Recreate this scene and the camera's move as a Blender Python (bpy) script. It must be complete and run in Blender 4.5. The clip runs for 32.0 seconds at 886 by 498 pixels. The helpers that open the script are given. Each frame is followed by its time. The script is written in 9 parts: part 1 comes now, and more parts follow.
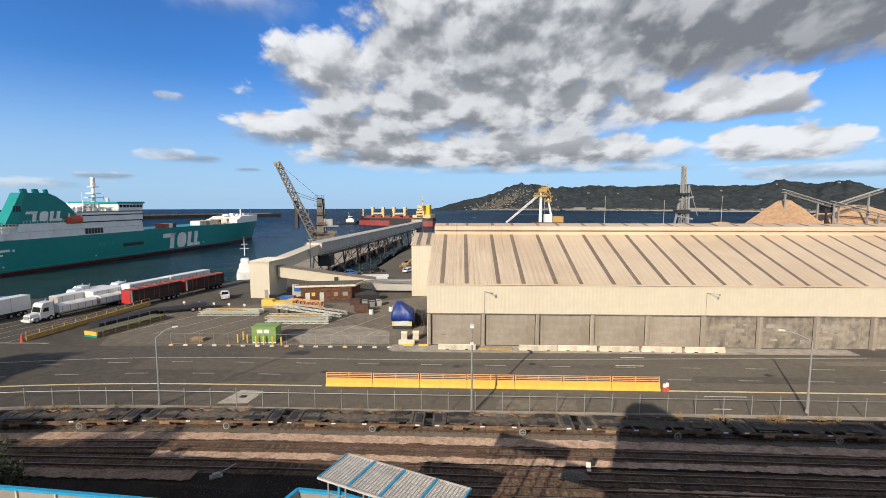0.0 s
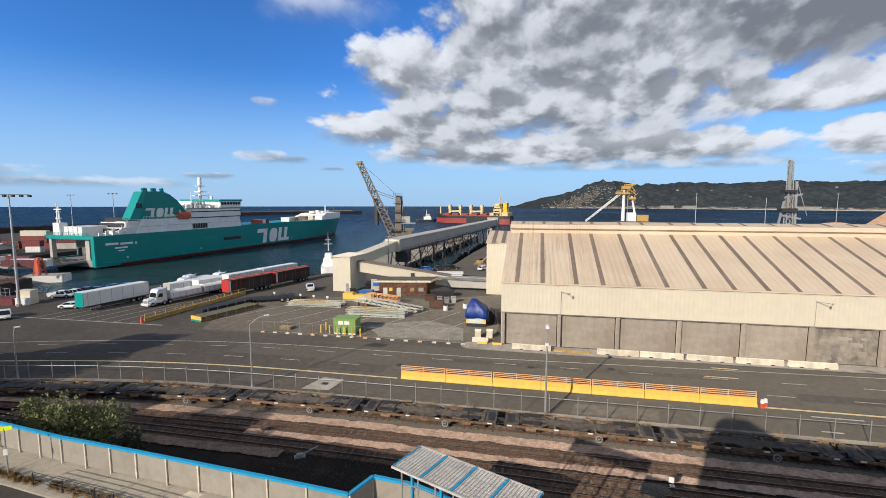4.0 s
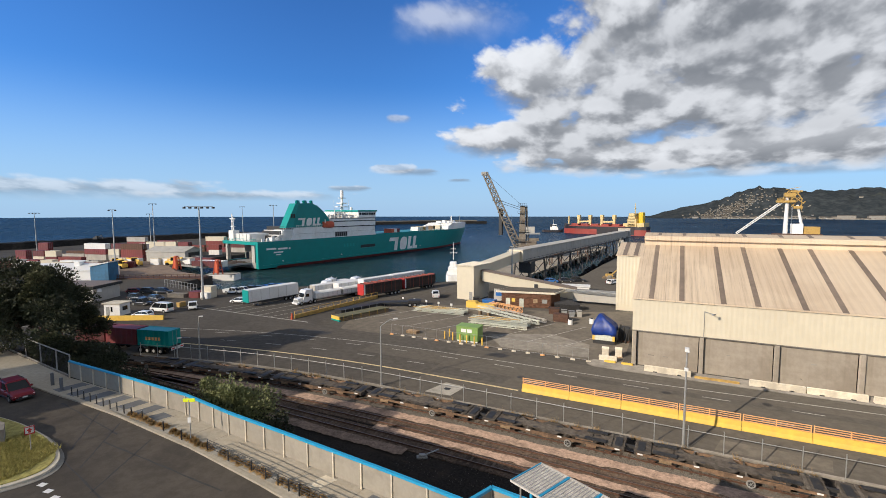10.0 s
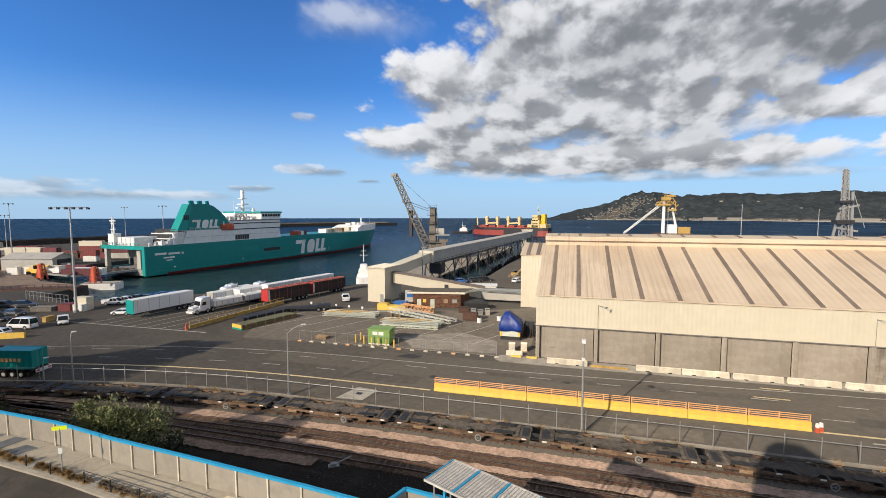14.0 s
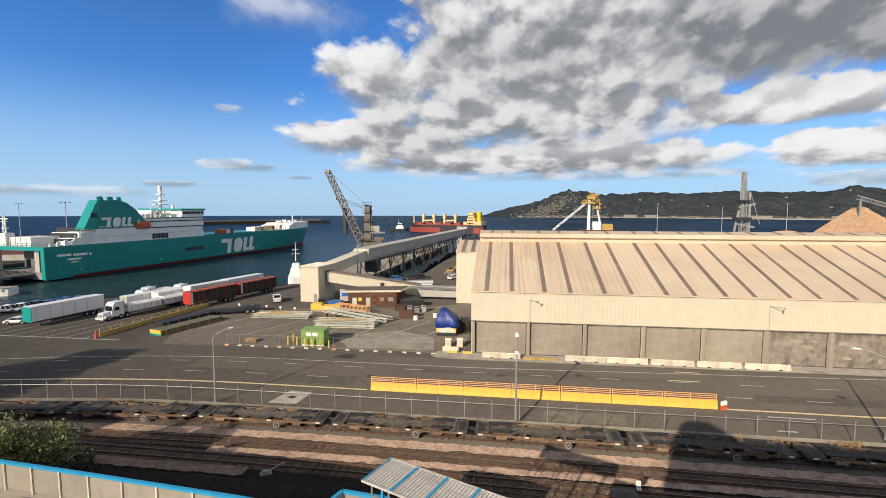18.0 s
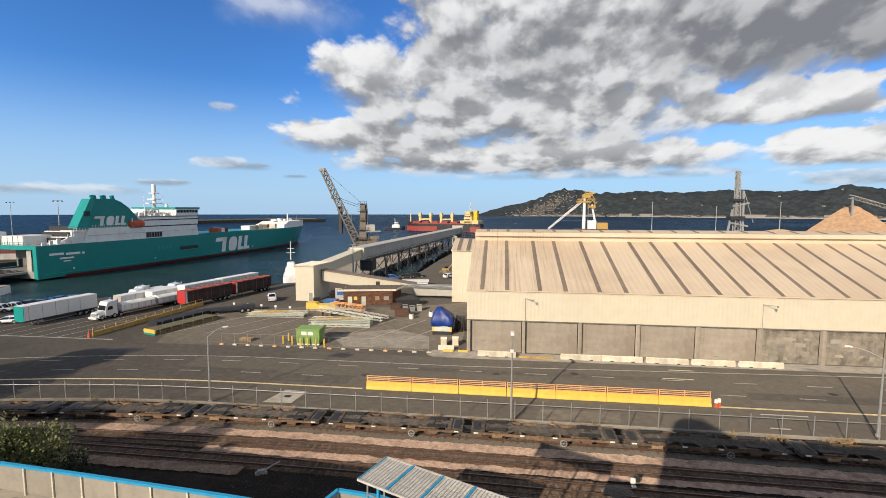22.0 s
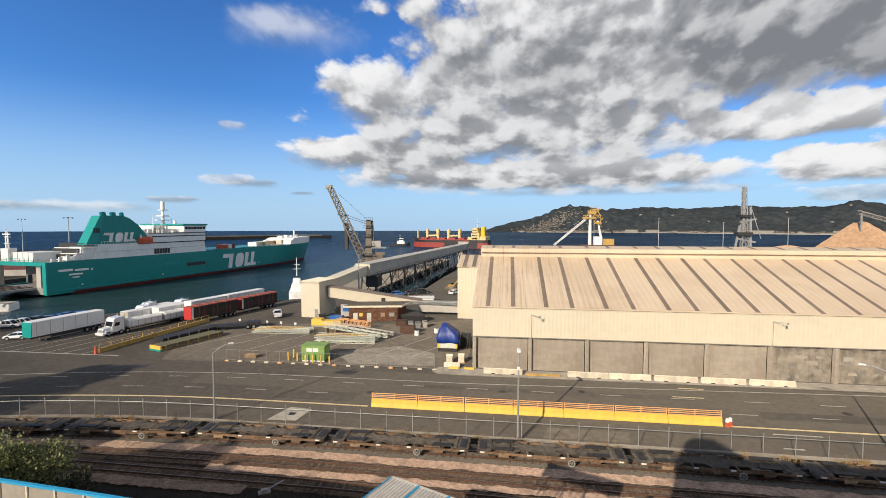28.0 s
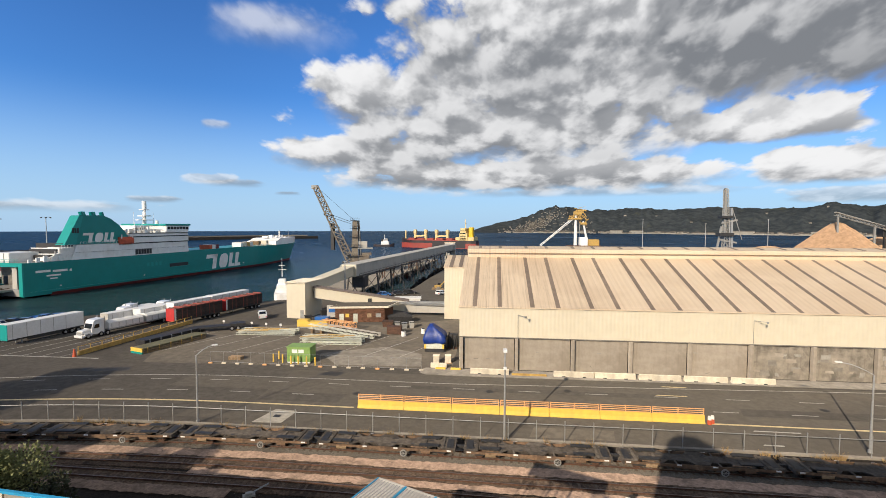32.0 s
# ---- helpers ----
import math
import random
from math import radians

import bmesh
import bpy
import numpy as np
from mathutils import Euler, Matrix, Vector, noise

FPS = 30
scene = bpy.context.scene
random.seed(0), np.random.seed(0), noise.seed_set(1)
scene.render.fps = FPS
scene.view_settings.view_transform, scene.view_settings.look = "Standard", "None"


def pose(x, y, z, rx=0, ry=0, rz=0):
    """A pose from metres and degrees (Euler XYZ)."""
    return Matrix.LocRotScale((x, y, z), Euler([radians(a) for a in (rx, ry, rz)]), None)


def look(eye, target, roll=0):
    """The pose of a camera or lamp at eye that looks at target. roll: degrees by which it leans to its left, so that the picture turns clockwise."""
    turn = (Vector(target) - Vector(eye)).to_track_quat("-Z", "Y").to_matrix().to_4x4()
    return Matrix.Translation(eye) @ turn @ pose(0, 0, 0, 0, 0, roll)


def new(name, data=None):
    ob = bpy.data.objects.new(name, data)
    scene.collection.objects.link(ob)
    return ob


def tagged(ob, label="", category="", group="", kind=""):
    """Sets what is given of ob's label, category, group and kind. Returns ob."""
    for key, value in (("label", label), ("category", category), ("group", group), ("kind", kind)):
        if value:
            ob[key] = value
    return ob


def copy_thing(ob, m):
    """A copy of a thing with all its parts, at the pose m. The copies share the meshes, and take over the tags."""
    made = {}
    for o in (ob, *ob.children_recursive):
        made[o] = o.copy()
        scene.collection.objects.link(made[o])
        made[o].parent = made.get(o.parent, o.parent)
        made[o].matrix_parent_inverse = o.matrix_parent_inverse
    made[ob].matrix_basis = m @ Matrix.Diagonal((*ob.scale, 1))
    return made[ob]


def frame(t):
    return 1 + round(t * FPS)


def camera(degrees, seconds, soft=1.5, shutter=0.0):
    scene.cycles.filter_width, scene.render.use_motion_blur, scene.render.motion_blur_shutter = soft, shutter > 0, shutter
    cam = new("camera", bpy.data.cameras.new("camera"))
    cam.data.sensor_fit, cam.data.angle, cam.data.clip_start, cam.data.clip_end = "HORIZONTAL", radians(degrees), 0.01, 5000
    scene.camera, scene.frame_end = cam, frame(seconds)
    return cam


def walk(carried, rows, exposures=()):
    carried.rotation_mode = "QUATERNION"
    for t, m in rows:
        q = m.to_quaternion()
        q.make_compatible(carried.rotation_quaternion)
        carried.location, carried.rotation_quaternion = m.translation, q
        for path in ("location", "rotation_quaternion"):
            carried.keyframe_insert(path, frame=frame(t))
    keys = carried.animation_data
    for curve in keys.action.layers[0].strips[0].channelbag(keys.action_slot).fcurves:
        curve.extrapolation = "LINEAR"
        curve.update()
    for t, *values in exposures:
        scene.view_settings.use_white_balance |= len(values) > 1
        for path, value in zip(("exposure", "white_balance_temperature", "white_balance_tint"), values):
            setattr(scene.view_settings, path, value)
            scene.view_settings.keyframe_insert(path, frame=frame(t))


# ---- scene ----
cam = camera(87.57, 32.0, 0.9)
EYE = 23.0
# seconds, heading, tilt, roll
PATH = [
    (0, 2.15, -5.85, -0.00), (0.5, 2.19, -5.79, 0.06), (1, 2.20, -5.79, 0.04), (1.5, 2.45, -5.80, 0.07),
    (2, 3.62, -5.80, 0.00), (2.5, 5.83, -5.66, 0.02), (3, 7.77, -5.74, 0.02), (3.5, 9.57, -5.90, 0.01),
    (5.5, 17.75, -6.83, -0.03), (6, 19.75, -6.87, -0.07), (6.5, 21.51, -6.86, -0.09), (7, 23.15, -6.62, -0.14),
    (7.5, 24.37, -6.23, -0.15), (8, 25.28, -5.89, -0.17), (8.5, 25.84, -5.68, -0.17), (9, 26.25, -5.41, -0.18),
    (9.5, 26.59, -5.13, -0.19), (10, 26.80, -4.85, -0.20), (10.5, 26.90, -4.57, -0.20),
    (11, 26.68, -4.43, -0.20), (11.5, 26.32, -4.35, -0.19), (12, 25.47, -4.32, -0.16),
    (12.5, 23.82, -4.30, -0.13), (13, 21.16, -4.36, -0.15), (13.5, 18.22, -4.55, -0.11),
    (14, 15.72, -4.67, -0.06), (14.5, 13.79, -4.81, -0.08), (15, 12.25, -4.96, -0.03),
    (15.5, 11.05, -5.01, -0.05), (17.5, 7.93, -5.00, 0.03), (18, 7.74, -4.98, 0.05), (18.5, 7.55, -5.01, 0.04),
    (19, 7.47, -5.09, 0.05), (19.5, 7.44, -5.07, 0.04), (20, 7.27, -5.06, 0.08), (20.5, 7.20, -5.06, 0.06),
    (21, 7.17, -5.07, 0.06), (21.5, 7.20, -5.10, 0.06), (22, 7.19, -5.13, 0.08), (22.5, 7.18, -5.17, 0.08),
    (23, 7.19, -5.17, 0.06), (23.5, 7.17, -5.14, 0.10), (24, 7.22, -5.06, 0.06), (24.5, 7.28, -5.06, 0.05),
    (25, 7.29, -5.07, 0.06), (25.5, 7.35, -5.07, 0.06), (27.5, 7.91, -3.80, 0.07), (28, 7.89, -3.12, 0.01),
    (28.5, 7.96, -2.60, 0.03), (29, 7.95, -2.68, 0.10), (29.5, 7.75, -2.88, 0.11), (30, 7.50, -2.98, 0.20),
    (30.5, 7.15, -2.98, 0.15), (31, 6.82, -2.91, 0.13), (31.5, 6.54, -2.94, 0.17), (32, 6.25, -3.06, 0.10),
]
walk(cam, [(t, pose(0, 0, EYE, 0, 0, yaw) @ pose(0, 0, 0, 90 + tilt) @ pose(0, 0, 0, 0, 0, roll)) for t, yaw, tilt, roll in PATH],
     exposures=[(0, -0.08, 6150, 10), (3, -0.10, 5950, 10), (6, -0.12, 5850, 10), (8, -0.11, 5870, 10), (10, -0.09, 6080, 10), (12, -0.08, 6180, 10), (15, -0.06, 6230, 10), (18, -0.04, 6380, 10), (32, -0.02, 6380, 10)])

# ---- light ----
SUN_AZ, SUN_EL = 24.3, 22.8       # shadows fall this many degrees to the right of +y; height of the sun
sun_from = Vector((-math.sin(radians(SUN_AZ)) * math.cos(radians(SUN_EL)), -math.cos(radians(SUN_AZ)) * math.cos(radians(SUN_EL)), math.sin(radians(SUN_EL))))
sun = new("sun", bpy.data.lights.new("sun", "SUN"))
sun.data.energy, sun.data.angle, sun.data.color = 5.0, radians(0.55), (1.0, 0.835, 0.63)
sun.matrix_world = look(sun_from * 400, (0, 0, 0))


class Nodes:
    """Short hand for building node trees."""

    def __init__(self, tree):
        self.tree = tree
        tree.nodes.clear()

    def add(self, kind, operation="", use_clamp=False, data_type="", blend_type="", interpolation_type="", sky_type=""):
        n = self.tree.nodes.new(kind)
        if operation:
            n.operation = operation
        if use_clamp:
            n.use_clamp = True
        if data_type:
            n.data_type = data_type
        if blend_type:
            n.blend_type = blend_type
        if interpolation_type:
            n.interpolation_type = interpolation_type
        if sky_type:
            n.sky_type = sky_type
        return n

    def put(self, node, slot, value):
        s = node.inputs[slot]
        if isinstance(value, bpy.types.NodeSocket):
            self.tree.links.new(value, s)
        else:
            s.default_value = value
        return node

    def math(self, op, a, b=0.0, c=None, clamp=False):
        n = self.add("ShaderNodeMath", operation=op, use_clamp=clamp)
        self.put(n, 0, a), self.put(n, 1, b)
        if c is not None:
            self.put(n, 2, c)
        return n.outputs[0]

    def mix(self, fac, a, b, blend="MIX"):
        n = self.add("ShaderNodeMix", data_type="RGBA", blend_type=blend)
        self.put(n, 0, fac), self.put(n, 6, a), self.put(n, 7, b)
        return n.outputs[2]

    def smooth(self, v, lo, hi, a=0.0, b=1.0):
        n = self.add("ShaderNodeMapRange", interpolation_type="SMOOTHSTEP")
        for i, x in enumerate((v, lo, hi, a, b)):
            self.put(n, i, x)
        return n.outputs[0]

    def noise(self, vec, scale, detail=4.0, rough=0.55, warp=0.0):
        n = self.add("ShaderNodeTexNoise")
        if vec is not None:
            self.put(n, "Vector", vec)
        self.put(n, "Scale", scale), self.put(n, "Detail", detail), self.put(n, "Roughness", rough), self.put(n, "Distortion", warp)
        return n.outputs["Fac"]

    def xyz(self, x, y, z):
        n = self.add("ShaderNodeCombineXYZ")
        self.put(n, 0, x), self.put(n, 1, y), self.put(n, 2, z)
        return n.outputs[0]


def build_world():
    world = bpy.data.worlds.new("sky")
    scene.world = world
    world.use_nodes = True
    N = Nodes(world.node_tree)
    sky = N.add("ShaderNodeTexSky", sky_type="NISHITA")
    sky.sun_disc = False
    sky.sun_elevation, sky.sun_rotation = radians(SUN_EL), radians(180 + SUN_AZ)
    sky.air_density, sky.dust_density, sky.ozone_density = 1.0, 0.6, 1.6
    way = N.add("ShaderNodeTexCoord").outputs["Generated"]
    sep = N.add("ShaderNodeSeparateXYZ")
    N.put(sep, 0, way)
    x, y, z = sep.outputs
    flat = N.math("SQRT", N.math("ADD", N.math("MULTIPLY", x, x), N.math("MULTIPLY", y, y)))
    el = N.math("DIVIDE", z, N.math("MAXIMUM", flat, 0.02))          # tangent of the height
    az = N.math("ARCTAN2", x, y)                                     # from +y to the right

    def billow(lift, drift, detail):
        # rounded puffs a little wider than tall, larger overhead than near the horizon
        e = N.math("MAXIMUM", N.math("ADD", el, lift), 0.0)
        u = N.math("DIVIDE", N.math("ADD", az, drift), N.math("ADD", N.math("MULTIPLY", e, 0.5), 0.55))
        v = N.math("LOGARITHM", N.math("ADD", e, 0.10), 2.718)
        p = N.xyz(N.math("MULTIPLY", u, 2.1), N.math("MULTIPLY", v, 1.55), 0.37)
        soft = N.noise(p, 2.5, detail, 0.56, 0.2)
        warp = N.add("ShaderNodeVectorMath", operation="ADD")
        N.put(warp, 0, p), N.put(warp, 1, N.xyz(N.math("MULTIPLY", soft, 0.16), N.math("MULTIPLY", soft, 0.22), 0.0))
        lobe = N.add("ShaderNodeTexVoronoi")
        lobe.feature = "SMOOTH_F1"
        N.put(lobe, "Vector", warp.outputs[0]), N.put(lobe, "Scale", 3.8), N.put(lobe, "Smoothness", 0.5)
        N.put(lobe, "Detail", 3.0), N.put(lobe, "Roughness", 0.42), N.put(lobe, "Lacunarity", 2.3)
        return N.math("ADD", N.math("MULTIPLY", soft, 0.75), N.math("MULTIPLY", N.math("SUBTRACT", 0.75, lobe.outputs["Distance"]), 0.42))

    puff, ahead = billow(0.0, 0.0, 7.0), billow(0.028, -0.014, 4.0)
    relief = N.smooth(N.math("SUBTRACT", puff, ahead), -0.20, 0.20)
    rough = N.math("SUBTRACT", puff, 0.47)

    def bank(under, az0, el0, width, up, down, dark, soft, thick=1.0):
        """One bank of cloud over what lies behind it: puffed above, flat and grey below."""
        dx = N.math("DIVIDE", N.math("SUBTRACT", az, az0), width)
        rise = N.math("SUBTRACT", el, el0)
        dy = N.math("MAXIMUM", N.math("DIVIDE", rise, up), N.math("DIVIDE", rise, -down))
        dx2 = N.math("MULTIPLY", dx, dx)
        r = N.math("SQRT", N.math("ADD", N.math("MULTIPLY", dx2, dx2), N.math("MULTIPLY", dy, dy)))
        t = N.smooth(N.math("DIVIDE", rise, up), -0.9, 1.0)
        swing = N.math("MULTIPLY", rough, N.smooth(t, 0.05, 0.5, 0.9, 2.0))
        body = N.math("ADD", N.math("SUBTRACT", 1.26, r), swing)
        alpha = N.smooth(body, 0.0, N.math("MULTIPLY", N.smooth(t, 0.1, 0.7, 0.85, 0.42), soft))
        tone = N.math("ADD", N.math("MULTIPLY", relief, 0.85), N.math("MULTIPLY", t, 0.72))
        tone = N.smooth(N.math("SUBTRACT", tone, dark), -0.25, 1.25)
        return N.mix(N.math("MULTIPLY", alpha, thick), under, N.mix(tone, (0.225, 0.236, 0.255, 1), (0.92, 0.91, 0.90, 1)))

    scaled = N.add("ShaderNodeVectorMath", operation="MULTIPLY")
    N.put(scaled, 0, sky.outputs[0]), N.put(scaled, 1, (0.042, 0.086, 0.150))
    haze = N.smooth(el, 0.0, 0.27, 0.78, 0.0)
    pale = N.add("ShaderNodeVectorMath", operation="SCALE")
    N.put(pale, 0, scaled.outputs[0]), N.put(pale, "Scale", N.smooth(az, -1.25, -0.55, 1.3, 1.0))
    base = N.mix(haze, pale.outputs[0], (0.50, 0.70, 0.93, 1))
    both = base
    # far banks first: heading and height of the middle, half width, reach up and down, greyness, softness of the edge
    for row in ((-1.16, 0.040, 0.26, 0.020, 0.022, 0.30, 1.4), (-0.86, 0.030, 0.20, 0.010, 0.012, 0.30, 1.6), (-0.668, 0.045, 0.045, 0.007, 0.007, 0.55, 1.2), (0.64, 0.050, 0.13, 0.016, 0.014, 0.10, 0.7), (0.20, 0.066, 0.30, 0.012, 0.010, 0.25, 1.3),
                (-0.431, 0.063, 0.030, 0.006, 0.005, 0.45, 1.2), (-0.575, 0.086, 0.050, 0.013, 0.010, 0.05, 0.9), (-0.53, 0.080, 0.06, 0.008, 0.010, 0.5, 1.3), (-0.56, 0.192, 0.028, 0.011, 0.010, 0.20, 1.5), (-0.44, 0.395, 0.16, 0.060, 0.055, 0.05, 2.0)):
        both = bank(both, *row, thick=0.55)
    for row in ((0.585, 0.100, 0.12, 0.045, 0.030, 0.00, 0.55), (0.05, 0.104, 0.42, 0.036, 0.036, 0.14, 0.70), (-0.27, 0.150, 0.20, 0.046, 0.044, 0.10, 0.80), (0.47, 0.172, 0.17, 0.050, 0.028, 0.02, 0.50),
                (0.05, 0.195, 0.42, 0.11, 0.085, 0.24, 0.90), (-0.22, 0.270, 0.17, 0.09, 0.085, 0.10, 0.90), (0.20, 0.290, 0.46, 0.13, 0.10, 0.22, 0.90), (0.25, 0.380, 0.52, 0.16, 0.11, 0.34, 0.80),
                (0.62, 0.310, 0.36, 0.20, 0.080, 0.80, 0.60), (0.80, 0.175, 0.08, 0.035, 0.025, 0.00, 0.60), (1.75, 0.30, 0.75, 0.35, 0.20, 0.05, 0.60)):
        both = bank(both, *row)
    # unseen broken cloud added overhead and behind, grey to keep the shadows neutral
    over = N.math("MULTIPLY", N.smooth(el, 0.46, 0.85), N.smooth(puff, 0.30, 0.50, 0.75, 1.0))
    both = N.mix(over, both, N.mix(relief, (0.26, 0.265, 0.27, 1), (0.46, 0.455, 0.445, 1)))
    back = N.math("MULTIPLY", N.smooth(N.math("ABSOLUTE", az), 1.45, 2.1), N.smooth(N.math("ADD", rough, el), 0.05, 0.25, 0.0, 0.7))
    both = N.mix(back, both, N.mix(relief, (0.30, 0.30, 0.30, 1), (0.60, 0.59, 0.57, 1)))
    bg = N.add("ShaderNodeBackground")
    N.put(bg, "Color", both), N.put(bg, "Strength", 1.0)
    N.tree.links.new(bg.outputs[0], N.add("ShaderNodeOutputWorld").inputs[0])


build_world()
scene.view_settings.exposure = 0.0


# ---- materials ----
def material(name, colour, rough=0.6, metal=0.0, vary=0.25, grain=3.0, stain=0.15, stain_size=0.35, bump=0.2, bump_size=30.0,
             tint=None, spread=0.0, coat=0.0, emit=0.0, streak=0.0, glass=0.0):
    """A worn surface: fine grain, broad stains of another tint, streaks that run down, relief, and a spread from piece to piece."""
    m = bpy.data.materials.new(name)
    m.use_nodes = True
    N = Nodes(m.node_tree)
    out = N.add("ShaderNodeOutputMaterial")
    b = N.add("ShaderNodeBsdfPrincipled")
    N.tree.links.new(b.outputs[0], out.inputs[0])
    p = N.add("ShaderNodeTexCoord").outputs["Object"]
    c = (*colour, 1)
    dark = tuple(v * (1 - vary) for v in colour) + (1,)
    light = tuple(min(1, v * (1 + vary)) for v in colour) + (1,)
    fine = N.noise(p, grain, 6.0, 0.65)
    col = N.mix(N.smooth(fine, 0.3, 0.7), dark, light)
    if stain:
        t = tint or tuple(v * 0.45 for v in colour)
        broad = N.noise(p, stain_size, 5.0, 0.6, 0.4)
        col = N.mix(N.math("MULTIPLY", N.smooth(broad, 0.45, 0.72), stain), col, (*t, 1))
    if streak:
        mp = N.add("ShaderNodeMapping")
        N.put(mp, "Vector", p), N.put(mp, "Scale", (1.6, 1.6, 0.07))
        run = N.noise(mp.outputs[0], 1.0, 5.0, 0.65)
        col = N.mix(N.math("MULTIPLY", N.smooth(run, 0.5, 0.75), streak), col, (*(tint or tuple(v * 0.4 for v in colour)), 1))
    if spread:
        info = N.add("ShaderNodeObjectInfo")
        hsv = N.add("ShaderNodeHueSaturation")
        N.put(hsv, "Value", N.math("ADD", N.math("MULTIPLY", info.outputs["Random"], 2 * spread), 1 - spread)), N.put(hsv, "Color", col)
        col = hsv.outputs[0]
    N.put(b, "Base Color", col)
    N.put(b, "Roughness", N.math("ADD", N.math("MULTIPLY", fine, 0.2), rough - 0.1, clamp=True))
    N.put(b, "Metallic", metal), N.put(b, "Coat Weight", coat), N.put(b, "Diffuse Roughness", 1.0 if rough > 0.8 else 0.2)
    if rough >= 0.84:
        N.put(b, "Specular IOR Level", 0.12)     # loose and porous surfaces hardly gleam
    if glass:
        N.put(b, "Transmission Weight", glass)
    if emit:
        N.put(b, "Emission Color", c), N.put(b, "Emission Strength", emit)
    if bump:
        n = N.add("ShaderNodeBump")
        N.put(n, "Strength", bump), N.put(n, "Distance", 0.02), N.put(n, "Height", N.noise(p, bump_size, 3.0, 0.6))
        N.put(b, "Normal", n.outputs[0])
    return m


ASPHALT = material("asphalt", (0.106, 0.095, 0.080), 0.85, vary=0.16, grain=1.2, stain=0.6, stain_size=0.09, tint=(0.074, 0.067, 0.058), bump=0.4, bump_size=40)
ASPHALT_OLD = material("old_asphalt", (0.140, 0.123, 0.101), 0.9, vary=0.2, grain=0.8, stain=0.65, stain_size=0.07, tint=(0.080, 0.071, 0.061), bump=0.4, bump_size=40)
STREET = material("street_asphalt", (0.104, 0.090, 0.074), 0.85, vary=0.16, grain=1.4, stain=0.7, stain_size=0.16, tint=(0.060, 0.053, 0.046), bump=0.4, bump_size=40)
ASPHALT_NEW = material("dark_asphalt_patch", (0.045, 0.042, 0.039), 0.8, vary=0.2, grain=2, bump=0.3)
# asphalt toned darker to imitate the dimmer light on the west side
ASPHALT_WEST = material("dark_asphalt", (0.088, 0.080, 0.070), 0.9, vary=0.2, grain=1.0, stain=0.6, stain_size=0.08, tint=(0.054, 0.049, 0.044), bump=0.4, bump_size=40)
APRON = material("brown_apron", (0.26, 0.20, 0.155), 0.9, vary=0.2, grain=0.8, stain=0.6, stain_size=0.1, tint=(0.14, 0.105, 0.085), bump=0.3)
CONCRETE = material("concrete", (0.34, 0.32, 0.28), 0.85, vary=0.16, grain=1.5, stain=0.5, stain_size=0.3, tint=(0.2, 0.18, 0.15), bump=0.3, streak=0.3, spread=0.08)
CONCRETE_DARK = material("stained_concrete", (0.25, 0.228, 0.195), 0.88, vary=0.2, grain=0.9, stain=0.7, stain_size=0.22, tint=(0.14, 0.127, 0.11), bump=0.3, streak=0.5, spread=0.12)
WALL_PANEL = material("wall_panel_concrete", (0.365, 0.320, 0.262), 0.88, vary=0.10, grain=1.2, stain=0.5, stain_size=0.22, tint=(0.22, 0.185, 0.145), bump=0.25, streak=0.3, spread=0.09)
WALL_PATCHED = material("patched_wall_concrete", (0.30, 0.265, 0.215), 0.9, vary=0.2, grain=0.8, stain=0.9, stain_size=0.55, tint=(0.14, 0.125, 0.105), bump=0.3, streak=0.5, spread=0.1)
CONCRETE_PALE = material("pale_concrete", (0.72, 0.655, 0.53), 0.85, vary=0.12, grain=2, stain=0.45, stain_size=0.6, tint=(0.42, 0.37, 0.29), bump=0.25, spread=0.1)
PAVING = material("paving", (0.42, 0.375, 0.30), 0.85, vary=0.1, grain=2.5, stain=0.4, stain_size=0.25, tint=(0.28, 0.247, 0.197), bump=0.2, spread=0.06)
PAVING_BLUE = material("slate_paving", (0.155, 0.162, 0.172), 0.8, vary=0.12, grain=2.5, stain=0.3, stain_size=0.3, bump=0.2)
BALLAST = material("ballast", (0.15, 0.134, 0.114), 0.95, vary=0.5, grain=9, stain=0.5, stain_size=0.2, tint=(0.08, 0.066, 0.054), bump=1.0, bump_size=14)
EARTH = material("cinder_earth", (0.118, 0.084, 0.062), 0.95, vary=0.6, grain=5, stain=0.7, stain_size=0.35, tint=(0.036, 0.029, 0.025), bump=0.8, bump_size=14)
COAL = material("dark_gravel", (0.026, 0.022, 0.019), 0.95, vary=0.55, grain=5, stain=0.5, stain_size=0.3, tint=(0.050, 0.040, 0.032), bump=0.8, bump_size=12)
PINK = material("pink_gravel", (0.42, 0.30, 0.23), 0.95, vary=0.3, grain=4, stain=0.75, stain_size=0.7, tint=(0.17, 0.125, 0.098), bump=0.5, bump_size=16)
# darker copy of the pink gravel, with the walkway's shadow in its colour
PINK_SHADED = material("shaded_pink_gravel", (0.25, 0.185, 0.145), 0.95, vary=0.35, grain=4, stain=0.75, stain_size=0.6, tint=(0.10, 0.078, 0.062), bump=0.5, bump_size=16)
RUST = material("rusty_steel", (0.12, 0.062, 0.04), 0.75, 0.3, vary=0.4, grain=4, stain=0.5, stain_size=1.5, tint=(0.04, 0.03, 0.028), bump=0.3)
RAIL_TOP = material("polished_rail", (0.30, 0.24, 0.2), 0.45, 0.7, vary=0.3, stain=0.3)
SLEEPER = material("sleeper", (0.112, 0.084, 0.064), 0.9, vary=0.35, grain=4, stain=0.4, stain_size=1.0, bump=0.4, spread=0.35)
